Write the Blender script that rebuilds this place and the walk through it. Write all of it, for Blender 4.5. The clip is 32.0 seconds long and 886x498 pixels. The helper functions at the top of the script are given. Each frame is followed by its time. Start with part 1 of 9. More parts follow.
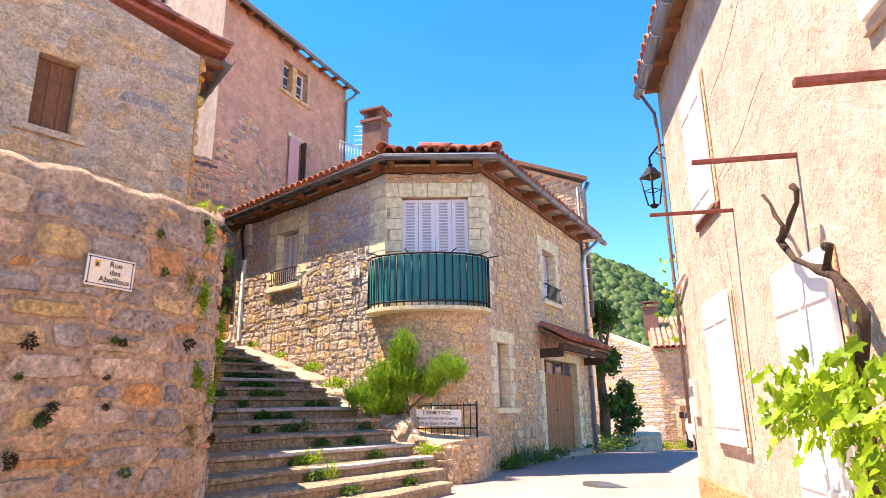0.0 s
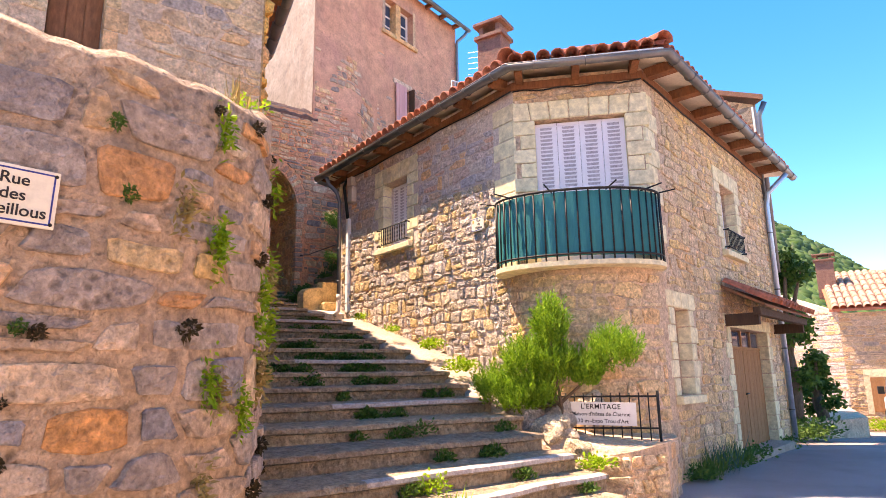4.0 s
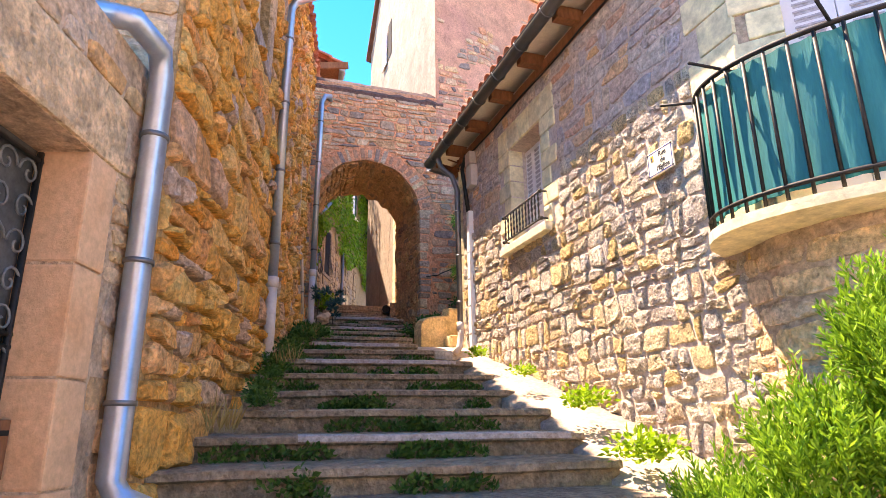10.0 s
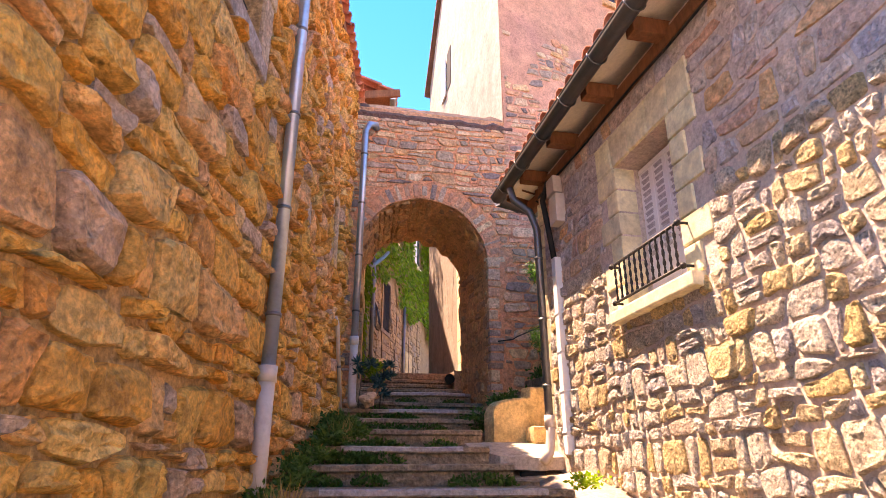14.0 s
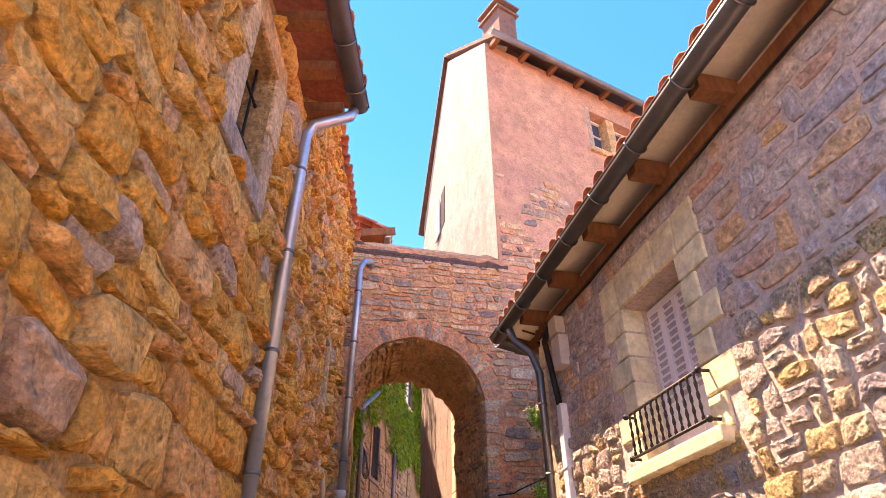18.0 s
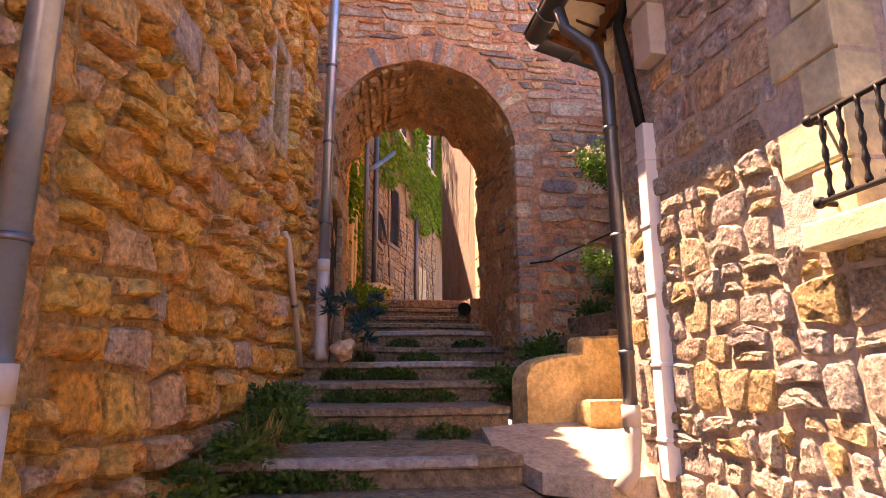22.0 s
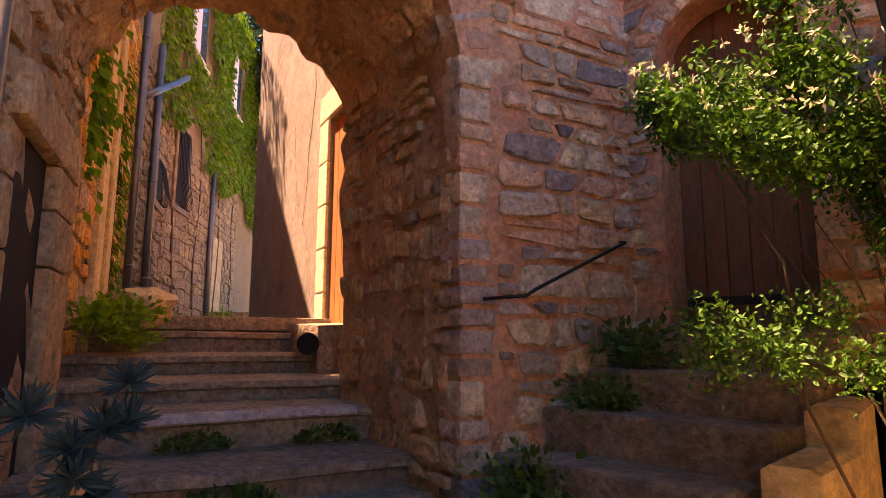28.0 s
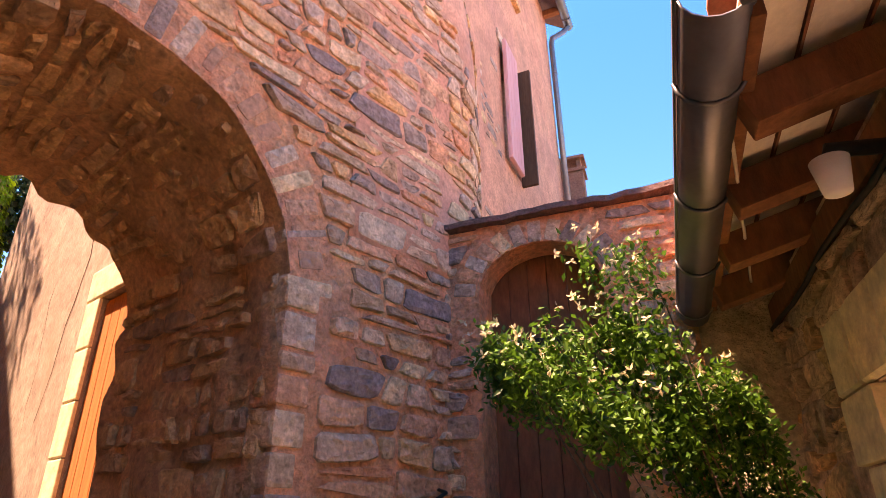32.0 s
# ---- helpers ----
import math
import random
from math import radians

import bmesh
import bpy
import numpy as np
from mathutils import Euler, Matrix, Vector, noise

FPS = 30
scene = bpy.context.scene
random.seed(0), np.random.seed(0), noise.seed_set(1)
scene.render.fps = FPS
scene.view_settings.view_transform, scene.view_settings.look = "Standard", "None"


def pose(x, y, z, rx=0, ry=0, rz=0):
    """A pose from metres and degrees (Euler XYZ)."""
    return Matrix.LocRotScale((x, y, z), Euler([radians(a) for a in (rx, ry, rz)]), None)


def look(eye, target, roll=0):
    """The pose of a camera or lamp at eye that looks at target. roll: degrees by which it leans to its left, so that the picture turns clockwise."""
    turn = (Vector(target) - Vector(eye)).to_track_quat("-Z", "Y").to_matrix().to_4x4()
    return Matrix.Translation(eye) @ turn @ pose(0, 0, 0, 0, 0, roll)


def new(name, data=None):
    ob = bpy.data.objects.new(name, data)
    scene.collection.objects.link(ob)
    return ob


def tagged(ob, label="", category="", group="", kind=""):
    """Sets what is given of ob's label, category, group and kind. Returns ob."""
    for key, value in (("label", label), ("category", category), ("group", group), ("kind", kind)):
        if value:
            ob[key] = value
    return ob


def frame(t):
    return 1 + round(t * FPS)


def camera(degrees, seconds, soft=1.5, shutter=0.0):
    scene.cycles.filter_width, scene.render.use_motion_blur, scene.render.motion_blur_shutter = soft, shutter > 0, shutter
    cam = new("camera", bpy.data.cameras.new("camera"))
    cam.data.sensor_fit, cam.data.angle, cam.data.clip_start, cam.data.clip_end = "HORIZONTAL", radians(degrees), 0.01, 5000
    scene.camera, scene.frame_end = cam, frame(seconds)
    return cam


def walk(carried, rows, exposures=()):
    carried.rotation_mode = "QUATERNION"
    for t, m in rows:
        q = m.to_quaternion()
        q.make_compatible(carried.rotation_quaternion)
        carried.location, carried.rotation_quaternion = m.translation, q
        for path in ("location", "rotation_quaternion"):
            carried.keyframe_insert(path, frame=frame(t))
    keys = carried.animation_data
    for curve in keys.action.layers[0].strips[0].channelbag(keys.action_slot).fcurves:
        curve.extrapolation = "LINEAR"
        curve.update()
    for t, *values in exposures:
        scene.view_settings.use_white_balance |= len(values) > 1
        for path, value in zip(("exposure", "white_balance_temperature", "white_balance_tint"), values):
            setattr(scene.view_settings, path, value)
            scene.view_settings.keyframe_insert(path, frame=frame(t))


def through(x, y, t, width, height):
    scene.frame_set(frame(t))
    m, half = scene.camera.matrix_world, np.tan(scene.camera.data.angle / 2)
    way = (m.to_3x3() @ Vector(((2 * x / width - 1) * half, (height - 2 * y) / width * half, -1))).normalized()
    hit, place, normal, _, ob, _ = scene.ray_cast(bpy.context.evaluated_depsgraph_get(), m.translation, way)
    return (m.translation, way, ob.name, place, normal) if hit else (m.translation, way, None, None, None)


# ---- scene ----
cam = camera(71.5, 32.0, 0.8)
METRES, EYE, TILT, LEAN, TURN = 16.0, 1.6, 0.0, 0.0, 41.6
ROWS = [
    (0.0, 0.0, 0.0, 0.0, 0.2, 14.61, 0.77),
    (0.5, -0.0061, 0.0158, 0.0072, 0.4, 14.68, 1.02),
    (1.0, -0.0064, 0.0379, 0.0092, 1.12, 14.31, 1.1),
    (1.5, -0.0094, 0.057, 0.0092, 2.41, 13.5, 0.93),
    (2.0, -0.0174, 0.0791, 0.0125, 4.06, 12.67, 0.8),
    (2.5, -0.0212, 0.1009, 0.0126, 5.55, 12.48, 0.95),
    (3.0, -0.023, 0.1209, 0.0154, 7.14, 11.99, 0.91),
    (3.5, -0.025, 0.1403, 0.0158, 9.39, 11.79, 0.83),
    (4.0, -0.0276, 0.1569, 0.0195, 11.45, 11.66, 0.88),
    (4.5, -0.0261, 0.1762, 0.021, 12.55, 11.75, 0.9),
    (6.5, -0.0247, 0.2584, 0.0251, 16.66, 15.65, 0.83),
    (7.0, -0.0309, 0.28, 0.0238, 18.11, 15.77, 0.66),
    (7.5, -0.0386, 0.3018, 0.0263, 18.82, 15.73, 0.84),
    (8.0, -0.0403, 0.3273, 0.0286, 19.65, 14.64, 0.71),
    (8.5, -0.0461, 0.3467, 0.0304, 21.49, 14.53, 0.68),
    (9.0, -0.0535, 0.3689, 0.0324, 25.07, 14.65, 0.66),
    (9.5, -0.0566, 0.3914, 0.0326, 27.72, 14.97, 0.65),
    (10.0, -0.0601, 0.4114, 0.0361, 29.79, 16.01, 0.69),
    (10.5, -0.0679, 0.432, 0.0399, 31.72, 16.45, 0.57),
    (11.0, -0.0739, 0.448, 0.0462, 32.34, 16.94, 0.53),
    (11.5, -0.0767, 0.4707, 0.0517, 32.72, 17.07, 0.51),
    (12.0, -0.0844, 0.4848, 0.06, 33.19, 17.32, 0.46),
    (12.5, -0.0983, 0.4964, 0.0666, 33.79, 17.57, 0.34),
    (13.0, -0.1101, 0.5033, 0.0681, 34.36, 17.9, 0.36),
    (13.5, -0.1196, 0.5143, 0.0776, 35.46, 18.57, 0.4),
    (14.0, -0.128, 0.5219, 0.0835, 36.32, 20.38, 0.15),
    (14.5, -0.1366, 0.5267, 0.0943, 36.61, 21.79, 0.14),
    (15.0, -0.1366, 0.5298, 0.0971, 36.69, 23.98, 0.11),
    (15.5, -0.1361, 0.5314, 0.098, 36.76, 28.46, 0.05),
    (17.5, -0.1355, 0.5288, 0.0966, 36.42, 35.46, 0.12),
    (18.0, -0.1391, 0.5307, 0.0934, 35.48, 32.93, 0.3),
    (18.5, -0.145, 0.5414, 0.0901, 34.85, 26.48, 0.25),
    (19.0, -0.152, 0.5631, 0.0955, 34.61, 22.14, 0.15),
    (19.5, -0.1612, 0.5762, 0.0974, 34.55, 18.31, 0.2),
    (20.0, -0.1705, 0.5877, 0.108, 34.69, 15.82, 0.1),
    (20.5, -0.1774, 0.6068, 0.1104, 34.94, 15.45, 0.22),
    (21.0, -0.1863, 0.6199, 0.1152, 35.32, 14.6, 0.34),
    (21.5, -0.2025, 0.6374, 0.1225, 36.78, 13.25, 0.34),
    (22.0, -0.2144, 0.6529, 0.1251, 38.42, 11.98, 0.24),
    (22.5, -0.225, 0.669, 0.1351, 39.95, 11.98, 0.4),
    (23.0, -0.2424, 0.686, 0.138, 41.67, 11.88, 0.22),
    (23.5, -0.2568, 0.7009, 0.1423, 42.91, 11.82, 0.3),
    (24.0, -0.2723, 0.7185, 0.1517, 43.61, 11.26, 0.52),
    (24.5, -0.2843, 0.7293, 0.1527, 44.42, 10.18, 0.12),
    (26.5, -0.329, 0.7825, 0.1765, 46.38, 8.83, -0.56),
    (27.0, -0.3388, 0.7824, 0.1783, 37.83, 8.78, -0.55),
    (27.5, -0.3458, 0.7864, 0.1797, 26.7, 8.83, -0.4),
    (28.0, -0.3544, 0.7995, 0.1816, 19.25, 8.75, -0.22),
    (28.5, -0.362, 0.8091, 0.1911, 14.16, 8.82, -0.1),
    (29.0, -0.367, 0.8116, 0.1959, 8.72, 9.03, -0.03),
    (29.5, -0.3686, 0.8121, 0.1985, 3.75, 11.23, 0.09),
    (30.0, -0.3701, 0.8119, 0.2005, -0.12, 14.06, 0.13),
    (30.5, -0.371, 0.8124, 0.2013, -1.57, 17.17, 0.28),
    (31.0, -0.3709, 0.812, 0.2023, -1.8, 19.89, 0.38),
    (31.5, -0.371, 0.811, 0.2029, -1.82, 22.35, 0.38),
    (32.0, -0.3718, 0.8096, 0.2038, -1.81, 25.03, 0.38),
]

EXPOSURES = [(0.0, 1.88, 8000, 23), (2.0, 1.95, 8300, 26), (4.0, 2.08, 8700, 28), (7.0, 2.28, 8800, 27), (9.0, 2.4, 8400, 22), (12.0, 2.78, 8500, 24), (13.6, 2.82, 8600, 26), (14.0, 2.55, 9500, 37),
             (18.0, 2.45, 9800, 42), (22.0, 2.52, 10800, 48), (24.0, 2.68, 11200, 50), (26.0, 2.74, 11500, 51), (27.0, 2.63, 11600, 50), (28.0, 2.36, 12000, 50), (30.0, 2.5, 11600, 50), (32.0, 2.58, 11200, 50)]
walk(cam, [(t, pose(0, 0, EYE, TILT, LEAN, TURN) @ pose(METRES * x, METRES * y, METRES * z, 90 + pitch, roll, yaw)) for t, x, y, z, yaw, pitch, roll in ROWS], EXPOSURES)

# ---- light ----
SUN_ELEV, SUN_TO = radians(66.0), Vector((-0.375, -0.35, 0)).normalized()
world = bpy.data.worlds.new("sky")
scene.world = world
world.use_nodes = True
sky = world.node_tree.nodes.new("ShaderNodeTexSky")
sky.sky_type, sky.sun_disc = "NISHITA", False
sky.altitude, sky.air_density, sky.dust_density, sky.ozone_density = 1800, 1.0, 0.0, 2.5
sky.sun_elevation, sky.sun_rotation = SUN_ELEV, math.atan2(SUN_TO.x, SUN_TO.y)
background = world.node_tree.nodes["Background"]
background.inputs[1].default_value = 0.15
clear_air = world.node_tree.nodes.new("ShaderNodeHueSaturation")
clear_air.inputs["Saturation"].default_value, clear_air.inputs["Value"].default_value = 1.4, 0.92
world.node_tree.links.new(sky.outputs[0], clear_air.inputs["Color"])
world.node_tree.links.new(clear_air.outputs[0], background.inputs[0])
sun = new("sun", bpy.data.lights.new("sun", "SUN"))
sun.data.energy, sun.data.angle, sun.data.color = 4.15, radians(0.6), (1.0, 0.90, 0.77)
way = Vector((SUN_TO.x * math.cos(SUN_ELEV), SUN_TO.y * math.cos(SUN_ELEV), math.sin(SUN_ELEV)))
sun.matrix_world = look(way * 60, (0, 0, 0))


# ---- materials ----
def node_material(name, rough=0.85, metal=0.0):
    m = bpy.data.materials.new(name)
    m.use_nodes = True
    nt = m.node_tree
    b = nt.nodes["Principled BSDF"]
    b.inputs["Roughness"].default_value, b.inputs["Metallic"].default_value = rough, metal
    b.inputs["Specular IOR Level"].default_value = 0.3
    return m, nt, b


def add(nt, kind, **inputs):
    n = nt.nodes.new(kind)
    for k, v in inputs.items():
        n.inputs[k.replace("_", " ")].default_value = v
    return n


def noise_of(nt, scale, detail=4.0, rough=0.6, stretch=(1, 1, 1)):
    g = nt.nodes.new("ShaderNodeNewGeometry")
    mp = nt.nodes.new("ShaderNodeMapping")
    mp.inputs["Scale"].default_value = stretch
    n = add(nt, "ShaderNodeTexNoise", Scale=scale, Detail=detail, Roughness=rough)
    nt.links.new(g.outputs["Position"], mp.inputs[0])
    nt.links.new(mp.outputs[0], n.inputs[0])
    return n.outputs[0]


def ramp(nt, source, stops, mode="LINEAR"):
    r = nt.nodes.new("ShaderNodeValToRGB")
    r.color_ramp.interpolation = mode
    e = r.color_ramp.elements
    while len(e) < len(stops):
        e.new(0.5)
    for el, (p, c) in zip(e, stops):
        el.position = p
        el.color = (*c, 1) if len(c) == 3 else c
    nt.links.new(source, r.inputs[0])
    return r.outputs[0]


def blend(nt, fac, a, b, mode="MIX"):
    m = nt.nodes.new("ShaderNodeMix")
    m.data_type, m.blend_type = "RGBA", mode
    for sock, v in ((m.inputs[0], fac), (m.inputs[6], a), (m.inputs[7], b)):
        if isinstance(v, (int, float)):
            sock.default_value = v
        elif isinstance(v, tuple):
            sock.default_value = (*v, 1)
        else:
            nt.links.new(v, sock)
    return m.outputs[2]


def grey(v):
    return (v, v, v)


def relief(nt, b, heights, dist=0.02, strength=0.6):
    last = None
    for h, d in heights:
        bump = add(nt, "ShaderNodeBump", Strength=strength, Distance=d)
        nt.links.new(h, bump.inputs["Height"])
        if last:
            nt.links.new(last, bump.inputs["Normal"])
        last = bump.outputs[0]
    nt.links.new(last, b.inputs["Normal"])


def surface(name, stops, coarse=1.2, fine=28.0, rough=0.9, bump=0.012, stain=(0.10, 0.085, 0.07), stain_amount=0.45,
            metal=0.0, per="none", stretch=(1, 1, 1), speckle=0.45, strength=0.9, pit=0.0, pit_depth=0.5):
    """A weathered surface: colours by piece (per = object or island) or by coarse noise, grain, stains and relief."""
    m, nt, b = node_material(name, rough, metal)
    big = noise_of(nt, coarse, 3, 0.6, stretch)
    grain = noise_of(nt, fine, 5, 0.7, stretch)
    if per == "object":
        src = nt.nodes.new("ShaderNodeObjectInfo").outputs["Random"]
    elif per == "island":
        src = nt.nodes.new("ShaderNodeNewGeometry").outputs["Random Per Island"]
    else:
        src = ramp(nt, big, [(0.28, grey(0)), (0.72, grey(1))])
    col = ramp(nt, src, stops)
    if per != "none":
        tone = ramp(nt, noise_of(nt, coarse * 5, 3, 0.65, stretch), [(0.3, grey(0.72)), (0.7, grey(1.18))])
        col = blend(nt, 1.0, col, tone, "MULTIPLY")
    g2 = ramp(nt, grain, [(0.25, grey(1 - speckle)), (0.75, grey(1 + speckle * 0.55))])
    col = blend(nt, 1.0, col, g2, "MULTIPLY")
    pits = None
    if pit:
        g = nt.nodes.new("ShaderNodeNewGeometry")
        warp = add(nt, "ShaderNodeTexNoise", Scale=pit * 0.6, Detail=3.0, Roughness=0.7)
        off = nt.nodes.new("ShaderNodeVectorMath")
        off.operation = "MULTIPLY_ADD"
        nt.links.new(warp.outputs["Color"], off.inputs[0])
        off.inputs[1].default_value = (1.2 / pit,) * 3
        nt.links.new(g.outputs["Position"], off.inputs[2])
        nt.links.new(g.outputs["Position"], warp.inputs[0])
        vor = add(nt, "ShaderNodeTexVoronoi", Scale=pit)
        nt.links.new(off.outputs[0], vor.inputs["Vector"])
        pits = vor.outputs["Distance"]
        mask = ramp(nt, noise_of(nt, pit * 0.22, 3, 0.6), [(0.35, grey(0)), (0.65, grey(1))])
        hole = ramp(nt, pits, [(0.12, grey(1 - pit_depth)), (0.42, grey(1.12))])
        col = blend(nt, mask, col, blend(nt, 1.0, col, hole, "MULTIPLY"))
        big_blotch = ramp(nt, noise_of(nt, pit * 0.35, 8, 0.78), [(0.3, grey(0.72)), (0.5, grey(1.08)), (0.72, grey(1.36))])
        col = blend(nt, 1.0, col, big_blotch, "MULTIPLY")
    if stain_amount:
        st = ramp(nt, noise_of(nt, coarse * 2.3, 6, 0.7, stretch), [(0.52, grey(0)), (0.72, grey(stain_amount))])
        col = blend(nt, st, col, stain)
    nt.links.new(col, b.inputs["Base Color"])
    if bump:
        relief(nt, b, [(noise_of(nt, fine * 0.35, 6, 0.7, stretch), bump), (grain, bump * 0.4)] + ([(pits, 0.3 / pit)] if pits and pit > 13 else []), strength=strength)
    return m


def stone_pair(name, stops, **kw):
    return surface(name, stops, per="object", **kw), surface(name + "_joined", stops, per="island", **kw)


OCHRE = [(0.0, (0.86, 0.40, 0.085)), (0.2, (0.87, 0.49, 0.135)), (0.4, (0.80, 0.34, 0.07)), (0.52, (0.58, 0.43, 0.34)), (0.6, (0.87, 0.46, 0.17)), (0.75, (0.87, 0.53, 0.18)), (0.9, (0.85, 0.36, 0.115)), (1.0, (0.87, 0.58, 0.30))]
M_ochre = stone_pair("ochre_stone", OCHRE, coarse=1.5, fine=36, bump=0.035, stain=(0.20, 0.13, 0.085), stain_amount=0.35, strength=1.0, pit=16, pit_depth=0.5, speckle=0.55)
CREAM = [(0.0, (0.72, 0.60, 0.49)), (0.2, (0.79, 0.68, 0.56)), (0.36, (0.65, 0.57, 0.50)), (0.44, (0.52, 0.46, 0.45)), (0.54, (0.70, 0.59, 0.50)), (0.66, (0.74, 0.52, 0.24)), (0.78, (0.82, 0.69, 0.55)), (0.9, (0.78, 0.55, 0.24)), (1.0, (0.62, 0.48, 0.40))]
M_cream = stone_pair("rough_cream_stone", CREAM, coarse=2.0, fine=55, bump=0.06, stain=(0.22, 0.19, 0.19), stain_amount=0.4, strength=1.0, speckle=0.65, pit=38, pit_depth=0.6)
RED = [(0.0, (0.66, 0.30, 0.16)), (0.16, (0.66, 0.46, 0.30)), (0.28, (0.27, 0.22, 0.20)), (0.4, (0.74, 0.55, 0.34)), (0.5, (0.40, 0.31, 0.265)), (0.6, (0.74, 0.44, 0.21)), (0.72, (0.235, 0.195, 0.185)), (0.84, (0.76, 0.54, 0.30)), (1.0, (0.52, 0.40, 0.32))]
VAULT = [(0.0, (0.52, 0.31, 0.15)), (0.3, (0.60, 0.37, 0.18)), (0.55, (0.36, 0.25, 0.17)), (0.8, (0.66, 0.43, 0.21)), (1.0, (0.46, 0.29, 0.16))]
M_red = stone_pair("red_and_grey_stone", RED, coarse=2.0, fine=34, bump=0.02, stain=(0.16, 0.12, 0.11), stain_amount=0.25, strength=1.0, speckle=0.45, pit=24, pit_depth=0.28)
BROWN = [(0.0, (0.60, 0.41, 0.26)), (0.2, (0.72, 0.53, 0.35)), (0.35, (0.68, 0.46, 0.24)), (0.5, (0.44, 0.36, 0.31)), (0.65, (0.72, 0.42, 0.19)), (0.8, (0.62, 0.48, 0.36)), (1.0, (0.68, 0.38, 0.18))]
OLD = [(0.0, (0.57, 0.40, 0.27)), (0.18, (0.30, 0.275, 0.28)), (0.3, (0.59, 0.44, 0.32)), (0.44, (0.35, 0.315, 0.31)), (0.56, (0.68, 0.32, 0.115)), (0.66, (0.66, 0.52, 0.38)), (0.78, (0.64, 0.42, 0.18)), (0.88, (0.40, 0.335, 0.30)), (1.0, (0.66, 0.43, 0.24))]
# Brown alley stone, its colour darkened for the shade of the narrow alley.
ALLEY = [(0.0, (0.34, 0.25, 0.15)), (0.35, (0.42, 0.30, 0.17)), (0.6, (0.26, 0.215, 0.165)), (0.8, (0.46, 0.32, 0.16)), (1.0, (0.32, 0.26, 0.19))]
M_old = stone_pair("old_wall_stone", OLD, coarse=2.2, bump=0.045, stain=(0.17, 0.13, 0.12), stain_amount=0.55, speckle=0.5, strength=1.0, pit=18, pit_depth=0.5)
M_mortar_old = surface("stained_old_mortar", [(0, (0.47, 0.325, 0.215)), (0.6, (0.53, 0.37, 0.255)), (1, (0.42, 0.31, 0.23))], coarse=1.8, bump=0.05, stain=(0.20, 0.15, 0.13), stain_amount=0.65, speckle=0.5, strength=1.0, pit=16, pit_depth=0.5)
M_brown = stone_pair("flush_brown_stone", BROWN, coarse=1.6, bump=0.03, stain=(0.15, 0.12, 0.10), stain_amount=0.4, strength=1.0, pit=22, pit_depth=0.35)
DRESSED = [(0.0, (0.78, 0.67, 0.42)), (0.5, (0.84, 0.74, 0.48)), (1.0, (0.73, 0.63, 0.42))]
M_dressed = stone_pair("dressed_yellow_stone", DRESSED, coarse=2.0, bump=0.008, stain_amount=0.15, speckle=0.18)
TILE = [(0.0, (0.450, 0.125, 0.069)), (0.4, (0.562, 0.187, 0.100)), (0.7, (0.375, 0.125, 0.088)), (1.0, (0.625, 0.275, 0.163))]
M_tile = stone_pair("clay_tile", TILE, coarse=3.0, bump=0.006, stain=(0.12, 0.10, 0.08), stain_amount=0.45, speckle=0.3)
STEP = [(0.0, (0.31, 0.235, 0.16)), (0.5, (0.365, 0.275, 0.185)), (1.0, (0.27, 0.205, 0.145))]
M_step = stone_pair("worn_step_stone", STEP, coarse=2.5, bump=0.03, stain=(0.09, 0.075, 0.06), stain_amount=0.6, strength=1.0, pit=18, pit_depth=0.35)
FRONTS = [(0.0, (0.64, 0.50, 0.42)), (0.18, (0.46, 0.42, 0.45)), (0.32, (0.70, 0.56, 0.44)), (0.46, (0.52, 0.46, 0.46)), (0.58, (0.74, 0.44, 0.22)), (0.7, (0.62, 0.53, 0.47)), (0.84, (0.66, 0.36, 0.24)), (1.0, (0.56, 0.47, 0.42))]
M_front = stone_pair("flush_coloured_stone", FRONTS, coarse=2.0, bump=0.03, stain=(0.25, 0.21, 0.20), stain_amount=0.4, strength=1.0, pit=22, pit_depth=0.35)
WARM = [(0.0, (0.67, 0.47, 0.28)), (0.2, (0.76, 0.53, 0.27)), (0.36, (0.64, 0.48, 0.33)), (0.5, (0.79, 0.55, 0.25)), (0.64, (0.72, 0.55, 0.37)), (0.8, (0.66, 0.45, 0.28)), (1.0, (0.74, 0.47, 0.24))]
M_warm = stone_pair("warm_house_stone", WARM, coarse=1.6, bump=0.03, stain=(0.24, 0.18, 0.14), stain_amount=0.35, strength=1.0, pit=20, pit_depth=0.35)
M_mortar_light = surface("sandy_mortar", [(0, (0.60, 0.47, 0.40)), (1, (0.68, 0.55, 0.47))], bump=0.02, stain_amount=0.25)
M_vault = stone_pair("brown_vault_stone", VAULT, coarse=2.4, fine=30, bump=0.03, stain=(0.2, 0.13, 0.08), stain_amount=0.4, strength=1.0, speckle=0.35, pit=14, pit_depth=0.35)
M_mortar_vault = surface("brown_vault_mortar", [(0, (0.56, 0.32, 0.16)), (0.5, (0.64, 0.38, 0.20)), (1, (0.48, 0.28, 0.15))], bump=0.07, stain=(0.22, 0.13, 0.08), stain_amount=0.5, strength=1.0, pit=12, pit_depth=0.5)
M_mortar_ochre = surface("ochre_mortar", [(0, (0.46, 0.28, 0.13)), (1, (0.58, 0.36, 0.17))], bump=0.04, stain_amount=0.45, strength=1.0, pit=20, pit_depth=0.4)
M_mortar_pink = surface("pink_mortar", [(0, (0.68, 0.31, 0.17)), (0.5, (0.74, 0.36, 0.20)), (1, (0.76, 0.42, 0.21))], bump=0.055, stain=(0.42, 0.25, 0.17), stain_amount=0.5, strength=1.0, speckle=0.4, pit=14, pit_depth=0.35)
